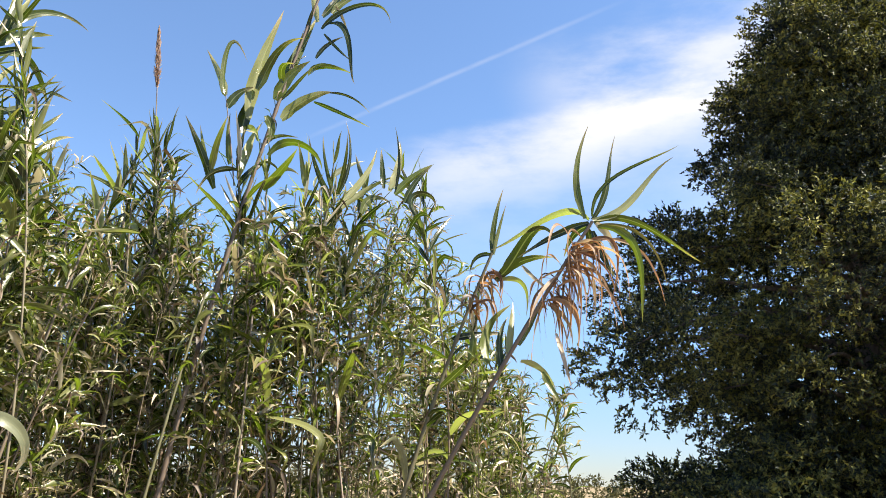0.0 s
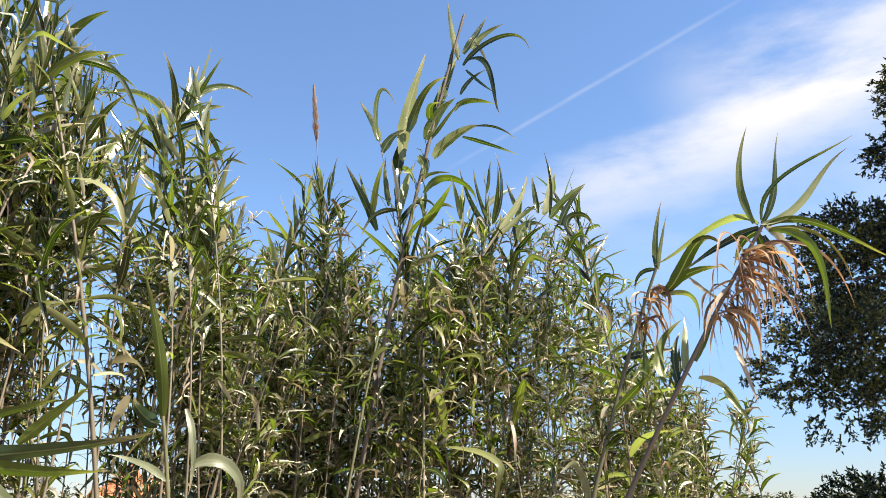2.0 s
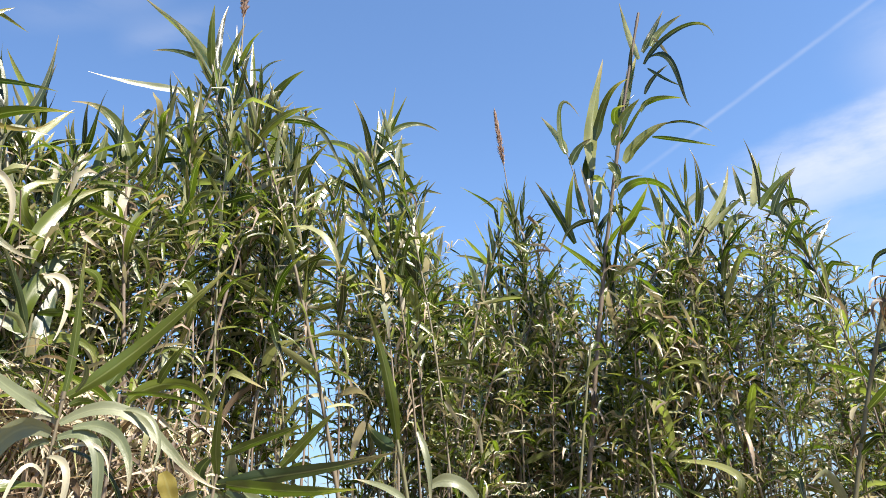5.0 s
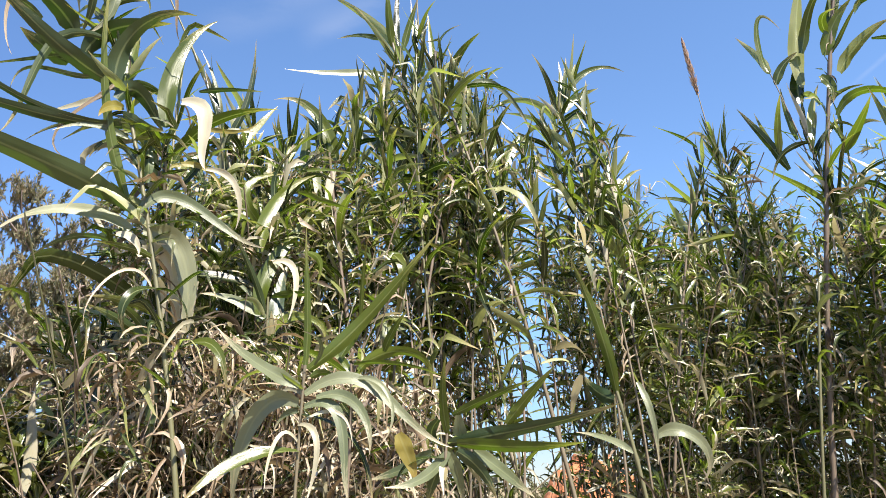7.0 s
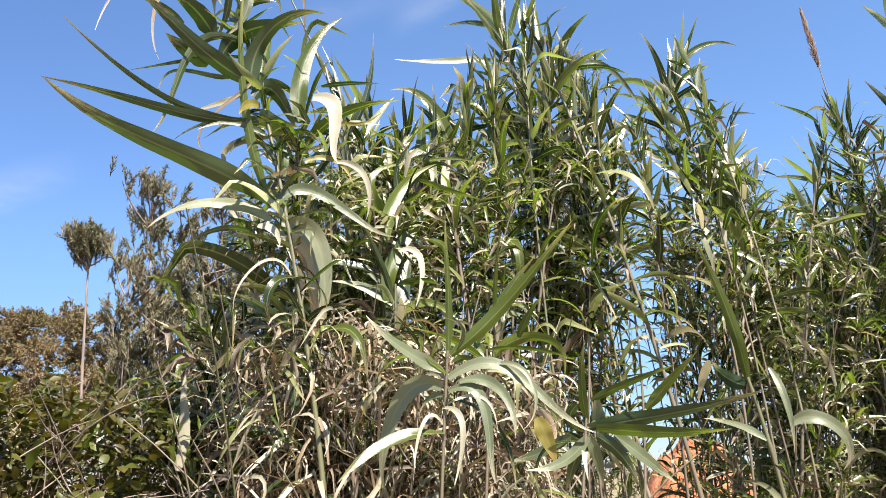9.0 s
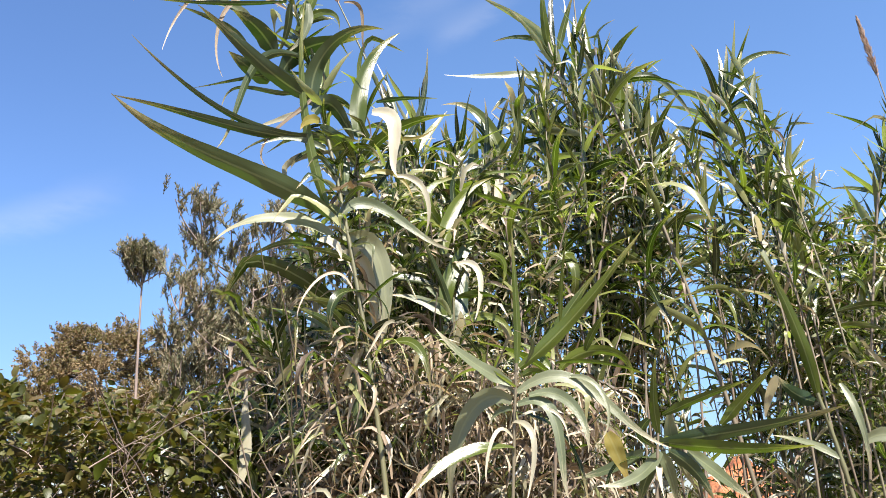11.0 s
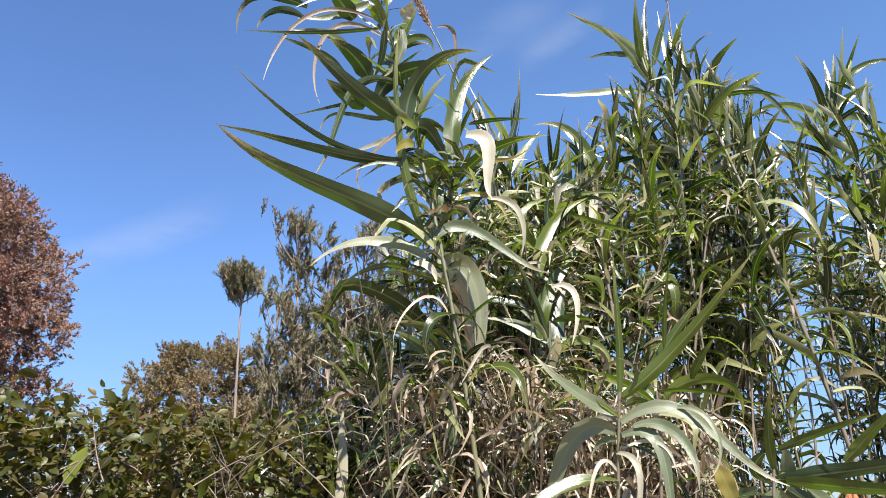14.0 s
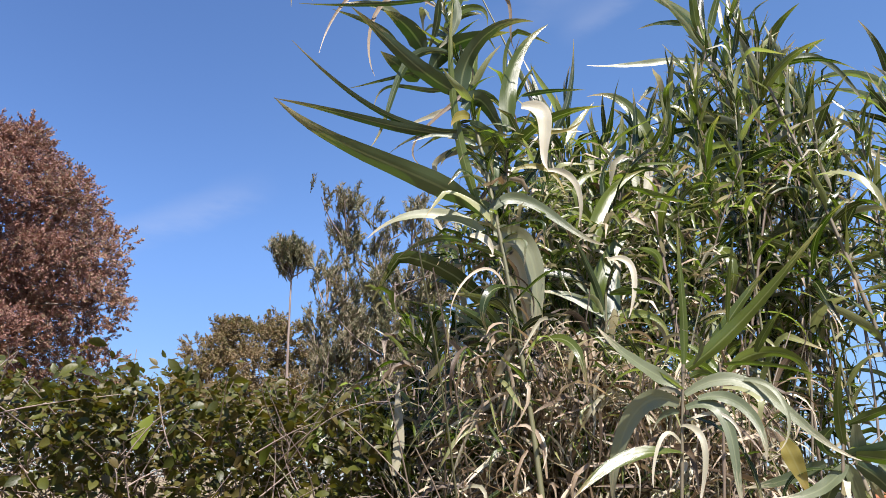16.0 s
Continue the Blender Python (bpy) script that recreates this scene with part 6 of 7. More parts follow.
def thicket():
    """Reed stems whose side twigs carry two rows of small pointed leaves."""
    rng = np.random.default_rng(8)
    owner = thing("reed_thicket", (0, 0, 0), "dense thicket of giant reed stems, side shoots and small leaves", "reed thicket", kind="stuff")
    stems, base, dirs, size, wide = [], [], [], [], []
    for k in range(290):
        az, foot, top = thicket_spot(rng, 2.3)
        lean = np.array([rng.normal(0, 0.30), rng.normal(0, 0.25), 0])
        tip = foot + lean + np.array([0, 0, top - 0.25])
        pts = bezier(foot, foot + lean * 0.2 + np.array([0, 0, top * 0.6]), tip, 20)
        r = rng.uniform(0.004, 0.009)
        stems.append(tube(pts, np.linspace(r, r * 0.35, 20), 5))
        wide.append(pts)
        gap = 38.4 < az < 42.8
        for b in range(int(rng.integers(6, 10)) if gap else int(rng.integers(13, 19))):
            u = rng.uniform(0.68 if gap else 0.26, 0.98)
            p = np.array([np.interp(u, np.linspace(0, 1, 20), pts[:, i]) for i in range(3)])
            a, rise = rng.uniform(0, 2 * math.pi), radians(rng.normal(48, 20))
            out = np.array([math.cos(a) * math.cos(rise), math.sin(a) * math.cos(rise), math.sin(rise)])
            ln = rng.uniform(0.16, 0.46) * (1.15 - 0.55 * u)
            twig = bezier(p, p + out * ln * 0.6, p + out * ln + np.array([0, 0, -0.18 * ln]), 5)
            stems.append(tube(twig, np.linspace(0.0028, 0.001, 5), 3))
            n = int(rng.integers(8, 15))
            w = np.linspace(0.15, 1.0, n)
            q = np.stack([np.interp(w, np.linspace(0, 1, 5), twig[:, i]) for i in range(3)], 1)
            aside = np.cross(out, [0.0, 0.0, 1.0])
            aside /= np.linalg.norm(aside) + 1e-9
            flip = np.where(np.arange(n) % 2, 1.0, -1.0)[:, None]
            base.append(q)
            dirs.append(out * 0.75 + aside * flip * rng.uniform(0.4, 1.1, (n, 1)) + rng.normal(0, 0.28, (n, 3)) + np.array([0, 0, -0.15]))
            size.append(rng.uniform(0.055, 0.15, n) * (1.25 if rng.random() < 0.25 else 1.0))
    v, f = merge(stems)
    tagged(part("stems", mesh_of("stems", v, f, CULM), owner, "straw-coloured reed stems"), kind="stuff")
    base, dirs, size = np.concatenate(base), np.concatenate(dirs), np.concatenate(size)
    q = rng.random(len(base))
    lift = np.tile([0.0, 0.0, 1.0], (len(base), 1)) + rng.normal(0, 0.35, (len(base), 3))
    # FRESH share paints lit side shoots; the near-white share paints sun speckles.
    for name, mat, pick in (("small_leaves", GREEN, q < 0.42), ("young_leaves", FRESH, (q >= 0.42) & (q < 0.68)), ("dry_leaves", DRY, (q >= 0.68) & (q < 0.80)), ("pale_leaves", BLEACHED_LIT, q >= 0.80)):
        d = dirs[pick].copy()
        if mat is DRY:
            d[:, 2] -= 1.0
        blade_stuff(name, owner, mat, base[pick], d, lift[pick], size[pick], size[pick] * rng.uniform(0.11, 0.19, pick.sum()), rng, steps=3)
    # broad leaves of the stems themselves
    n = 2600
    k, u = rng.integers(len(wide), size=n), rng.uniform(0.36, 1.0, n)
    base = np.stack([wide[a][int(b * 19)] for a, b in zip(k, u)])
    a, rise = rng.uniform(0, 2 * math.pi, n), np.radians(rng.normal(8, 34, n) + 40 * (u - 0.5))
    dirs = np.stack([np.cos(a) * np.cos(rise), np.sin(a) * np.cos(rise), np.sin(rise)], 1)
    size, q = rng.uniform(0.16, 0.36, n), rng.random(n)
    lift = np.tile([0.0, 0.0, 1.0], (n, 1)) + rng.normal(0, 0.3, (n, 3))
    for name, mat, pick in (("broad_leaves", GREEN, q < 0.6), ("young_broad_leaves", FRESH, (q >= 0.6) & (q < 0.84)), ("pale_broad_leaves", BLEACHED_LIT, q >= 0.84)):
        blade_stuff(name, owner, mat, base[pick], dirs[pick], lift[pick], size[pick], size[pick] * rng.uniform(0.08, 0.13, pick.sum()), rng, steps=7)


thicket()


def litter():
    """Withered blades that hang in a tangle at the thicket's near end."""
    rng = np.random.default_rng(21)
    owner = thing("withered_tangle", (0, 0, 0), "tangle of withered straw-coloured reed leaves and thin stems", "dry leaves", kind="stuff")
    n = 8600
    az = np.radians(rng.uniform(47, 69, n))
    d = rng.uniform(2.35, 3.3, n)
    z = rng.uniform(1.05, 2.12, n) - np.abs(np.degrees(az) - 62) * 0.012
    base = np.stack([-d * np.sin(az) - 0.35, d * np.cos(az) - 0.2, z], 1)
    a = rng.uniform(0, 2 * math.pi, n)
    rise = np.radians(rng.normal(-40, 35, n))
    dirs = np.stack([np.cos(a) * np.cos(rise), np.sin(a) * np.cos(rise), np.sin(rise)], 1)
    length = rng.uniform(0.08, 0.24, n)
    lift = rng.normal(0, 0.5, (n, 3)) + np.array([0, 0, 1.0])
    q = rng.random(n)
    for name, mat, pick in (("dry_leaves", DRY, q < 0.60), ("pale_leaves", BLEACHED_LIT, (q >= 0.60) & (q < 0.80)), ("green_leaves", GREEN, q >= 0.80)):
        blade_stuff(name, owner, mat, base[pick], dirs[pick], lift[pick], length[pick], length[pick] * rng.uniform(0.035, 0.10, pick.sum()), rng, steps=6)
    stems = []
    for k in range(90):
        a = radians(rng.uniform(50, 71))
        d = rng.uniform(2.4, 3.0)
        foot = np.array([-d * math.sin(a) - 0.35, d * math.cos(a) - 0.2, 0.0])
        tip = foot + np.array([rng.normal(0, 0.35), rng.normal(0, 0.35), rng.uniform(1.6, 2.3)])
        stems.append(tube(bezier(foot, foot + np.array([0, 0, 1.2]), tip, 14), np.linspace(0.006, 0.002, 14), 5))
    v, f = merge(stems)
    tagged(part("stems", mesh_of("stems", v, f, CULM), owner, "thin dry reed stems"), kind="stuff")


litter()


# ---- trees and shrubs ----
def needle(a, b, r, rng):
    """One scale-like branchlet from a to b."""
    a, b = np.asarray(a, float), np.asarray(b, float)
    u = np.cross(b - a, rng.normal(0, 1, 3))
    u *= r / (np.linalg.norm(u) + 1e-9)
    return np.stack([a + u, a - u, b]), np.array([[0, 1, 2]])


def sprig(rng, side, sub, spread, thick, curl=0.0):
    """A foliage spray one metre long along z, with side twigs and their branchlets."""
    out = [needle((0, 0, 0), (0, 0, 1), thick * 0.6, rng), needle((0, 0, 0), (0, 0, 1), thick * 0.6, rng)]
    for k in range(side):
        s = 0.1 + 0.85 * (k + rng.random()) / side
        a = rng.uniform(0, 2 * math.pi)
        o = np.array([math.cos(a), math.sin(a), 0]) * spread + np.array([0, 0, 0.75 + curl * 0.3])
        o /= np.linalg.norm(o)
        ln = 0.42 * (1.1 - s * 0.6) * rng.uniform(0.7, 1.2)
        p = np.array([0, 0, s])
        e = p + o * ln
        out.append(needle(p, e, thick * 0.8, rng))
        for j in range(sub):
            q = p + (e - p) * rng.uniform(0.25, 1.0)
            g = o + rng.normal(0, 0.6, 3) + np.array([0, 0, curl])
            g /= np.linalg.norm(g)
            out.append(needle(q, q + g * rng.uniform(0.15, 0.30), thick, rng))
    return merge(out)


def scatter(name, owner, mat, shapes, at, axis, size, rng, label=""):
    """Copies of the shapes, turned to their axes, joined in one foliage mesh."""
    n = len(at)
    z = axis / np.linalg.norm(axis, axis=1)[:, None]
    h = rng.normal(0, 1, (n, 3))
    x = np.cross(h, z)
    x /= np.linalg.norm(x, axis=1)[:, None]
    y = np.cross(z, x)
    pick = rng.integers(len(shapes), size=n)
    vs, fs, k = [], [], 0
    for i, (v, f) in enumerate(shapes):
        j = np.where(pick == i)[0]
        if not len(j):
            continue
        l = v[None] * size[j][:, None, None]
        w = at[j][:, None] + l[..., 0:1] * x[j][:, None] + l[..., 1:2] * y[j][:, None] + l[..., 2:3] * z[j][:, None]
        vs.append(w.reshape(-1, 3))
        fs.append((f[None] + (np.arange(len(j)) * len(v))[:, None, None] + k).reshape(-1, f.shape[1]))
        k += len(j) * len(v)
    return part(name, mesh_of(name, np.concatenate(vs), np.concatenate(fs), mat, smooth=False), owner, label)


def tree(name, foot, height, profile, limbs, per_limb, mat, shapes, size, label, crown_label, seed, trunk_r=0.16, droop=0.2, tuft=0.16, low=0.1, lean=(0, 0), up=0.5, flat=0.75, crowd=0.9, hollow=None):
    """A tree of a trunk, limbs and foliage sprays; profile gives the crown's radius by height."""
    rng = np.random.default_rng(seed)
    owner = thing(name, foot, label, "tree")
    top = np.array([lean[0], lean[1], height])
    trunk = bezier((0, 0, 0), np.array([lean[0] * 0.2, lean[1] * 0.2, height * 0.5]) + rng.normal(0, 0.08, 3), top, 24)
    v, f = tube(trunk, np.linspace(trunk_r, 0.015, 24), 10)
    part("trunk", mesh_of("trunk", v, f, BARK), owner, "grey-brown bark trunk")
    at, axis = [], []
    turn = rng.uniform(0, 360)
    for k in range(limbs):
        s = low + (0.99 - low) * ((k + rng.random()) / limbs) ** crowd
        p = np.array([np.interp(s, np.linspace(0, 1, 24), trunk[:, i]) for i in range(3)])
        turn += 137.5 + rng.normal(0, 14)
        r = along(profile, p[2]) * rng.uniform(0.76, 1.02)
        o = np.array([math.cos(radians(turn)), math.sin(radians(turn)), 0])
        if hollow and p[2] < 2.9 and o[0] * hollow[0] + o[1] * hollow[1] < 0.72:
            r = max(r, 2.6 * rng.uniform(0.6, 1.0))
        e = p + o * r + np.array([0, 0, r * rng.uniform(-droop, droop + 0.06)])
        pts = bezier(p, p + o * r * 0.5 + np.array([0, 0, r * 0.22]), e, 9)
        v, f = tube(pts, np.linspace(trunk_r * 0.3 * (1.1 - s), 0.006, 9), 5)
        part("limb", mesh_of("limb", v, f, BARK), owner)
        for u in (1.0, 0.74, 0.5)[:1 + int(rng.random() < 0.9) + int(r > 0.9)]:
            c = np.array([np.interp(u, np.linspace(0, 1, 9), pts[:, i]) for i in range(3)])
            c += rng.normal(0, 0.25, 3) * tuft
            size_of = tuft * rng.uniform(0.7, 1.25) * min(1.0, 0.45 + r * 0.5)
            n = int(per_limb * (0.6 if u < 1 else 1.0) * (size_of / tuft) ** 1.6)
            off = rng.normal(0, 1, (n, 3))
            off /= np.linalg.norm(off, axis=1)[:, None]
            off[:, 2] = np.where(rng.random(n) < 0.45, np.abs(off[:, 2]), off[:, 2])
            at.append(c + off * size_of * rng.uniform(0.55, 1.0, (n, 1)) * np.array([1, 1, flat]))
            axis.append(off + o * 0.3 + np.array([0, 0, up]) + rng.normal(0, 0.22, (n, 3)))
    at, axis = np.concatenate(at), np.concatenate(axis)
    scatter("crown", owner, mat, shapes, at, axis, rng.uniform(0.65, 1.2, len(at)) * size, rng, crown_label)
    return owner


def spot(az, d, z=0.0):
    a = radians(az)
    return (-d * math.sin(a) - 0.25, d * math.cos(a) - 0.1, z)


rng = np.random.default_rng(31)
SPRAY = [sprig(rng, 8, 2, 0.8, 0.085, -0.3) for _ in range(8)]
DENSE = [sprig(rng, 9, 2, 1.0, 0.095, 0.15) for _ in range(8)]
BRUSH = [sprig(rng, 18, 2, 0.5, 0.038, 0.7) for _ in range(6)]

tree("juniper_tree", spot(-26.5, 12.0), 11.4, ((0, 2.9), (1.3, 2.9), (1.5, 2.7), (1.75, 1.9), (2.1, 1.3), (2.45, 1.8), (2.75, 3.0), (3.2, 3.6), (4.0, 3.4), (4.75, 3.2), (5.2, 1.9), (5.6, 1.4), (6.0, 1.6), (7.3, 1.4), (8.2, 0.95), (8.7, 0.6), (9.3, 0.25), (11.4, 0.1)),
     235, 104, JUNIPER, SPRAY, 0.20, "large dark green juniper tree with dense drooping boughs", "dense dark scale-leaved foliage", 41, 0.24, 0.10, 0.58, 0.04, up=-0.25, flat=0.66, crowd=1.4, hollow=(-0.90, 0.43))
tree("browned_tree", spot(101.0, 8.5), 4.85, ((0, 0.5), (1.2, 1.0), (2.2, 1.3), (2.8, 1.36), (3.2, 1.25), (3.7, 1.32), (4.1, 1.1), (4.3, 0.72), (4.5, 0.5), (4.7, 0.4), (4.85, 0.1)),
     118, 74, BROWNED, DENSE, 0.092, "bushy tree with reddish-brown withered foliage behind a hedge", "reddish-brown withered foliage", 42, 0.10, 0.08, 0.25, 0.40, up=0.2, flat=0.9)
tree("round_bush", spot(82.8, 9.0), 3.3, ((0, 0.3), (1.4, 0.6), (2.0, 0.80), (2.6, 0.78), (2.95, 0.62), (3.2, 0.35)),
     74, 84, OLIVE, DENSE, 0.088, "rounded brown and olive-green bush behind a hedge", "brown-green foliage", 43, 0.05, 0.1, 0.19, 0.5)


def heath(foot, stems, label, seed):
    """A tree heath: thin bare stems that fork upward and end in brush-like tufts."""
    rng = np.random.default_rng(seed)
    owner = thing("tree_heath", foot, label, "shrub")
    foot = np.asarray(foot)
    wood, at, axis = [], [], []
    for az, el, d, tufts, rad in stems:
        tip = np.asarray(spot(az, d)) - foot
        tip[2] = 1.6 + d * math.tan(radians(el))
        start = np.array([rng.normal(0, 0.1), rng.normal(0, 0.1), 0])
        pts = bezier(start, start * 0.5 + tip * np.array([0.75, 0.75, 0.45]), tip, 16)
        v, f = tube(pts, np.linspace(0.026, 0.007, 16), 6)
        part("stem", mesh_of("stem", v, f, TWIG), owner, "thin mauve-grey woody stem")
        for k in range(tufts):
            u = rng.uniform(0.95 if len(stems) == 1 else 0.55, 1.0)
            p = np.array([np.interp(u, np.linspace(0, 1, 16), pts[:, i]) for i in range(3)])
            e = p + np.array([rng.normal(0, rad), rng.normal(0, rad), rng.uniform(0.12, 0.24 if len(stems) == 1 else 0.42)])
            if u > 0.9:
                e[2] = min(e[2], tip[2] + 0.12)
            wood.append(tube(bezier(p, (p + e) / 2 + (e - p) * np.array([0.2, 0.2, -0.1]), e, 6), np.linspace(0.008, 0.004, 6), 4))
            for j in range(11):
                c = p + (e - p) * rng.uniform(0.55, 1.0) + rng.normal(0, 0.045, 3) * np.array([1, 1, 0.7])
                at.append(c)
                axis.append(np.array([rng.normal(0, 0.45), rng.normal(0, 0.45), 1.0]))
    v, f = merge(wood)
    tagged(part("twig_tangle", mesh_of("twig_tangle", v, f, TWIG), owner, "fine mauve-grey twigs"), kind="stuff")
    at, axis = np.array(at), np.array(axis)
    scatter("crown", owner, HEATH, BRUSH, at, axis, rng.uniform(0.10, 0.17, len(at)), rng, "upright grey-green needle tufts")


heath(spot(73.5, 6.6), [(77.4, 19.0, 6.6, 22, 0.13), (75.0, 17.6, 6.7, 19, 0.14), (72.4, 19.3, 6.5, 20, 0.14), (69.5, 17, 6.6, 18, 0.13), (78.6, 14.2, 6.5, 18, 0.11), (79.0, 9.5, 6.5, 12, 0.10), (73.5, 14.5, 6.4, 17, 0.14),
      (70.5, 13.5, 6.4, 18, 0.15), (76.6, 11, 6.5, 16, 0.12), (74.0, 10.5, 6.3, 16, 0.15), (68, 11, 6.3, 16, 0.15), (71.5, 9.5, 6.2, 16, 0.15)], "grey-green tree heath with wispy upright tufts on thin stems", 51)
heath(spot(78.8, 6.9), [(81.2, 15.2, 6.9, 16, 0.07)], "slender single-stemmed tree heath with one tuft at its top", 52)


# ---- the hedge ----
def oval_leaf(length, width, fold):
    s = np.linspace(0, 1, 5)
    w = np.sin(np.clip(s * 0.9 + 0.08, 0, 1) * math.pi) ** 0.8 * width / 2
    w[-1] = 0.002
    bend = -0.25 * length * s ** 2
    v = np.concatenate([np.stack([s * length, k * w, bend + abs(k) * w * fold], 1) for k in (-1, 0, 1)])
    n = 5
    f = [(a * n + i, a * n + i + 1, (a + 1) * n + i + 1, (a + 1) * n + i) for a in (0, 1) for i in range(n - 1)]
    return v, np.array(f)


HEDGE_TOP = ((60, 3.2), (66, 4.2), (71, 5.4), (75, 6.2), (83, 6.3), (91, 7.0), (97, 6.4), (112, 6.4))


def hedge():
    rng = np.random.default_rng(61)
    owner = thing("hedge", spot(88, 3.6), "low tangled evergreen hedge with small glossy round leaves", "hedge")
    origin = np.asarray(owner.location)
    n = 17000
    az = rng.uniform(61, 114, n)
    deep = rng.random(n) ** 1.6
    d = 2.9 + 1.5 * deep + 0.15 * np.sin(az * 0.7)
    top = 1.6 + d * np.tan(np.radians(np.interp(az, [p[0] for p in HEDGE_TOP], [p[1] for p in HEDGE_TOP]))) - 0.06
    top += 0.05 * np.sin(az * 1.9) + 0.04 * np.sin(az * 4.3 + 1)
    z = top - np.abs(rng.normal(0, 0.30, n)) + rng.normal(0, 0.03, n)
    z = np.maximum(z, 0.15)
    a = np.radians(az)
    at = np.stack([-d * np.sin(a) - 0.25, d * np.cos(a) - 0.1, z], 1)
    # local frames
    x = rng.normal(0, 1, (n, 3)) * np.array([1, 1, 0.6])
    x /= np.linalg.norm(x, axis=1)[:, None]
    up = rng.normal(0, 0.55, (n, 3)) + np.array([0.15, 0.1, 1.0])
    zz = up - x * (up * x).sum(1)[:, None]
    zz /= np.linalg.norm(zz, axis=1)[:, None]
    yy = np.cross(zz, x)
    size = rng.uniform(0.35, 1.15, n)
    shape_v, shape_f = oval_leaf(0.050, 0.031, 0.30)
    front = np.argsort(d - (z - 1.6) * 0.6)[:280]
    rest = np.ones(n, bool)
    rest[front] = False
    w = at[rest][:, None] - origin + size[rest][:, None, None] * (shape_v[None, :, 0:1] * x[rest][:, None] + shape_v[None, :, 1:2] * yy[rest][:, None] + shape_v[None, :, 2:3] * zz[rest][:, None])
    f = (shape_f[None] + (np.arange(rest.sum()) * len(shape_v))[:, None, None]).reshape(-1, 4)
    tagged(part("foliage", mesh_of("foliage", w.reshape(-1, 3), f, HEDGE), owner, "dense small green leaves"), kind="stuff")
    me = mesh_of("leaf", shape_v, shape_f, HEDGE)
    for i in front:
        m = Matrix((x[i], yy[i], zz[i])).transposed().to_4x4() @ Matrix.Scale(size[i], 4)
        m.translation = Vector(at[i] - origin)
        part("leaf", me, owner, "", m)
    big_v, big_f = oval_leaf(0.13, 0.055, 0.25)
    pad = mesh_of("broad_leaf", big_v, big_f, FRESH)
    for az, el, d2, tilt in ((90.0, 1.6, 3.0, 80), (89.2, 1.4, 3.0, 68), (81.3, 3.0, 3.0, 84), (80.7, 2.6, 3.0, 75), (81.9, 2.3, 2.95, 70), (84.5, 1.8, 2.95, 78), (92.5, 2.4, 3.0, 72), (86.6, 2.0, 3.0, 66)):
        m = pose(0, 0, 0, 0, -tilt, rng.uniform(0, 360)) @ Matrix.Scale(rng.uniform(0.7, 1.1), 4)
        m.translation = Vector(spot(az, d2, 1.55 + d2 * math.tan(radians(el)))) - Vector(origin)
        part("broad_leaf", pad, owner, "upright bright green leaf", m)
    twigs = []
    for k in range(1000):
        b = radians(rng.uniform(62, 112))
        dd = rng.uniform(2.9, 4.0)
        foot = np.array([-dd * math.sin(b) - 0.25, dd * math.cos(b) - 0.1, rng.uniform(1.2, 1.75)]) - origin
        e = foot + np.array([rng.normal(0, 0.22), rng.normal(0, 0.22), rng.uniform(0.0, 0.36)])
        lim = 1.6 + dd * math.tan(radians(along(HEDGE_TOP, math.degrees(b)))) + 0.04
        e[2] = min(e[2], lim)
        twigs.append(tube(bezier(foot, (foot + e) / 2 + rng.normal(0, 0.06, 3), e, 8), np.linspace(0.003, 0.0012, 8), 4))
    for k in range(60):
        b = radians(rng.uniform(62, 112))
        dd = rng.uniform(3.2, 4.0)
        foot = np.array([-dd * math.sin(b) - 0.25, dd * math.cos(b) - 0.1, 0.0]) - origin
        e = foot + np.array([rng.normal(0, 0.25), rng.normal(0, 0.25), rng.uniform(1.0, 1.5)])
        twigs.append(tube(bezier(foot, (foot + e) / 2 + rng.normal(0, 0.1, 3), e, 10), np.linspace(0.007, 0.003, 10), 5))
    v, f = merge(twigs)
    tagged(part("twig_tangle", mesh_of("twig_tangle", v, f, TWIG), owner, "thin tangled brown twigs"), kind="stuff")


hedge()


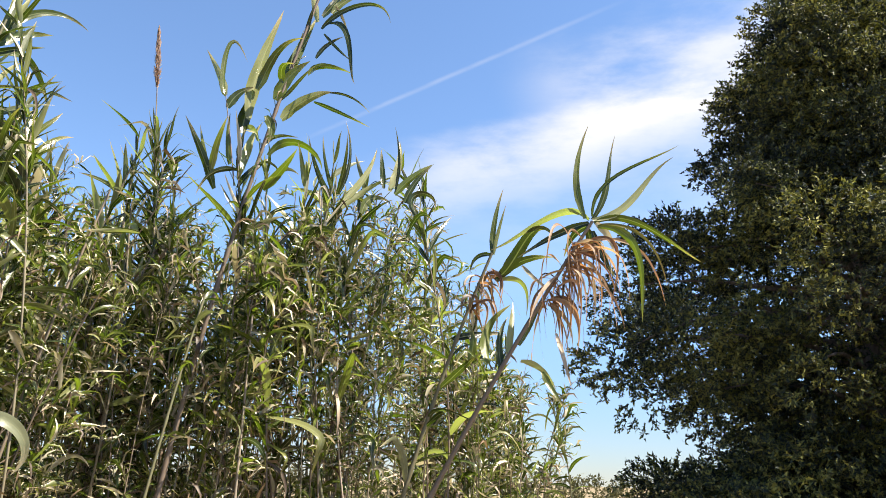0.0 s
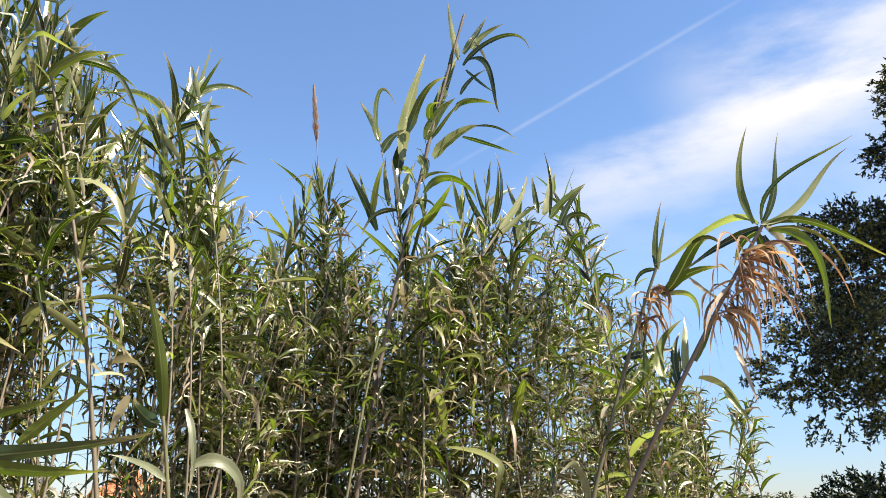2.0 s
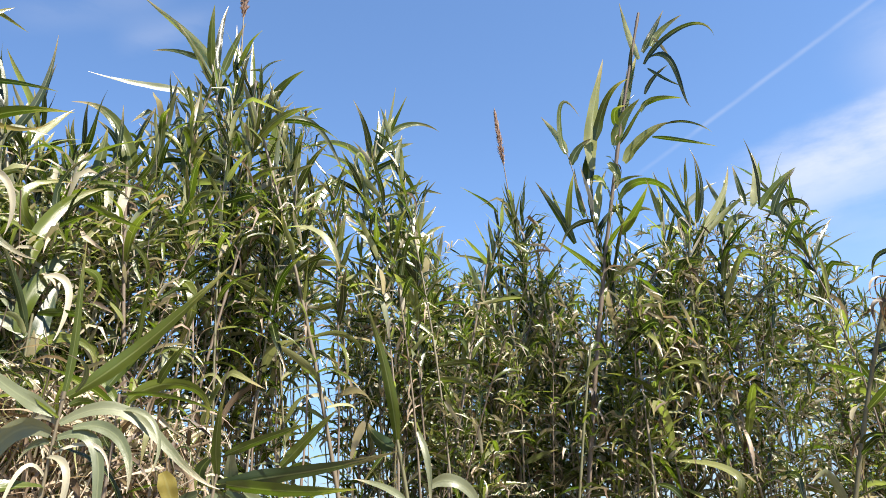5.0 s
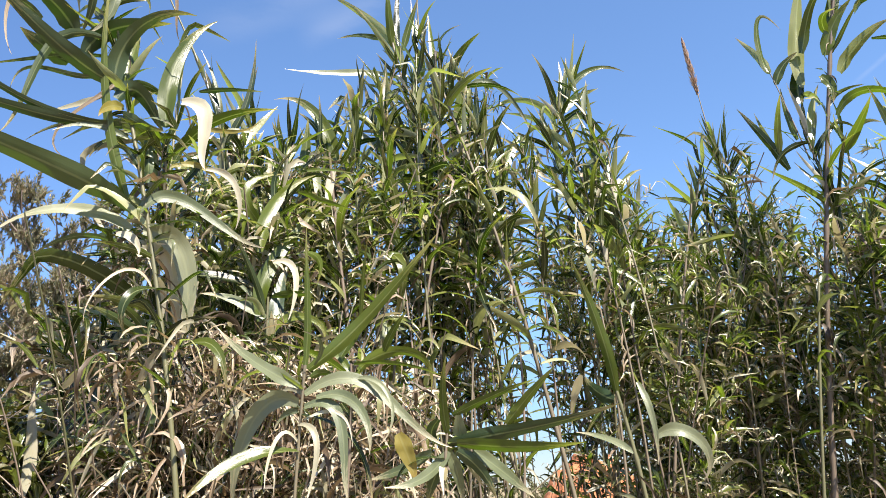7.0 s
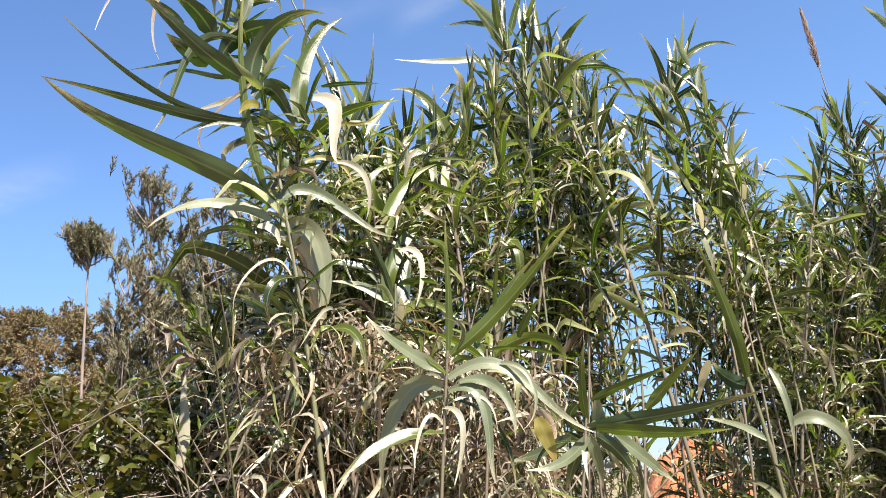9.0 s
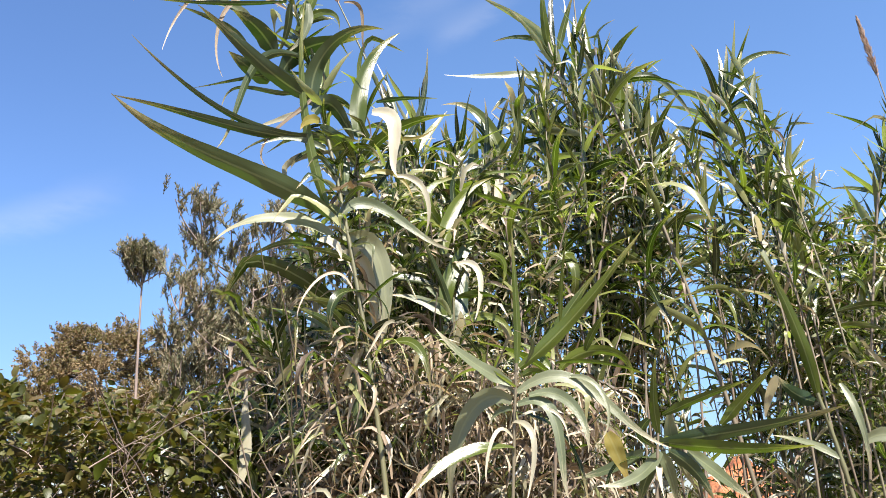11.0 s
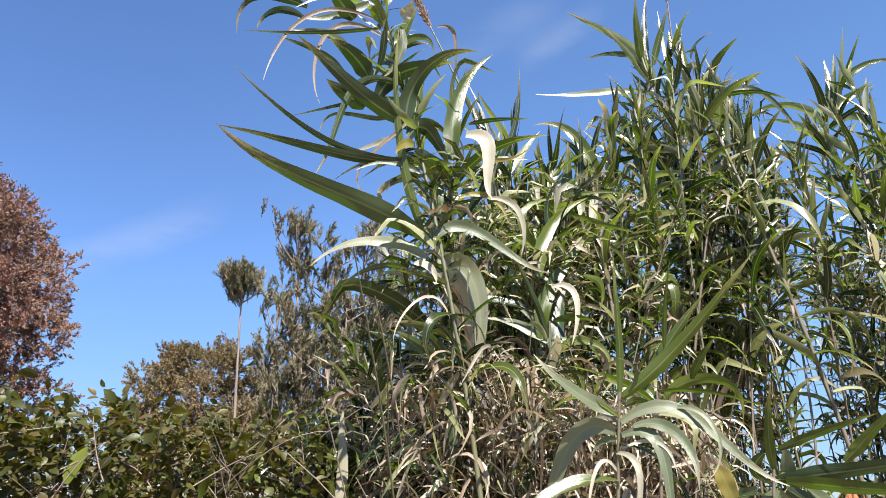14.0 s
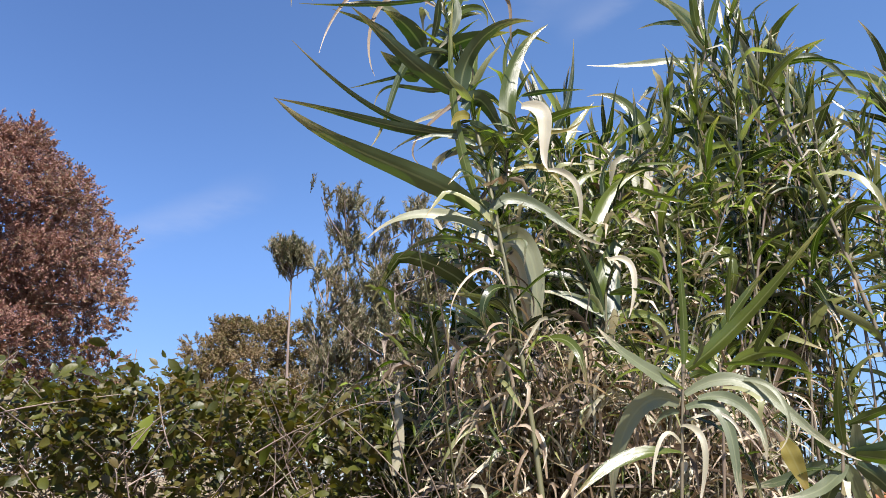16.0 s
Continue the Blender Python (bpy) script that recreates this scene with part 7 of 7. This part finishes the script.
# ---- ground and distance ----
def ground():
    n = 90
    r = np.concatenate([[0], 0.8 * 1.105 ** np.arange(n)])
    r = r[r < 4000]
    a = np.linspace(0, 2 * math.pi, 97)[:-1]
    rr, aa = np.meshgrid(r, a, indexing="ij")
    x, y = rr * np.cos(aa), rr * np.sin(aa)
    z = -0.02 + 0.03 * np.sin(x * 1.7) * np.cos(y * 1.3) * np.clip(rr / 3, 0, 1)
    v = np.stack([x, y, z], -1).reshape(-1, 3)
    k = len(a)
    i, j = np.meshgrid(np.arange(len(r) - 1), np.arange(k), indexing="ij")
    f = np.stack([i * k + j, (i + 1) * k + j, (i + 1) * k + (j + 1) % k, i * k + (j + 1) % k], -1).reshape(-1, 4)
    ob = new("ground", mesh_of("ground", v, f, SOIL))
    tagged(ob, "dry brown soil with scattered litter", "ground", kind="structure")


def earth_bank():
    """A heap of red earth behind the reeds."""
    u, w = np.meshgrid(np.linspace(-1, 1, 46), np.linspace(-1, 1, 46), indexing="ij")
    r = np.sqrt(u ** 2 + w ** 2)
    h = np.clip(1 - r ** 2.2, 0, 1) ** 0.8
    rough = np.array([noise.fractal(Vector((a * 3, b * 3, 2)), 0.9, 2.0, 4) for a, b in zip(u.ravel(), w.ravel())]).reshape(u.shape)
    z = h * 2.08 * (1 + 0.12 * rough) - 0.06
    v = np.stack([u * 1.35, w * 2.4, z], -1).reshape(-1, 3)
    i, j = np.meshgrid(np.arange(45), np.arange(45), indexing="ij")
    f = np.stack([i * 46 + j, (i + 1) * 46 + j, (i + 1) * 46 + j + 1, i * 46 + j + 1], -1).reshape(-1, 4)
    ob = new("earth_bank", mesh_of("earth_bank", v, f, EARTH))
    ob.matrix_basis = pose(*spot(37.0, 13.6), 0, 0, 38)
    tagged(ob, "heap of bare orange-red earth behind the reeds", "earth bank", kind="structure")


def far_scrub():
    rng = np.random.default_rng(71)
    n = 3000
    az = rng.uniform(-40, 60, n)
    d = rng.uniform(38, 60, n)
    tall = 1.6 + d * np.tan(np.radians(0.55 + 0.35 * np.sin(az * 0.9) + 0.3 * np.sin(az * 2.7 + 1)))
    a = np.radians(az)
    at = np.stack([-d * np.sin(a), d * np.cos(a), tall * rng.uniform(0.02, 0.85, n)], 1)
    axis = rng.normal(0, 0.5, (n, 3)) + np.array([0, 0, 1.0])
    owner = thing("far_scrub", (0, 0, 0), "far belt of low olive-green scrub on the horizon", "scrub", kind="stuff")
    scatter("foliage", owner, SCRUB, SPRAY, at, axis, rng.uniform(0.4, 0.75, n), rng)


ground()
earth_bank()
far_scrub()
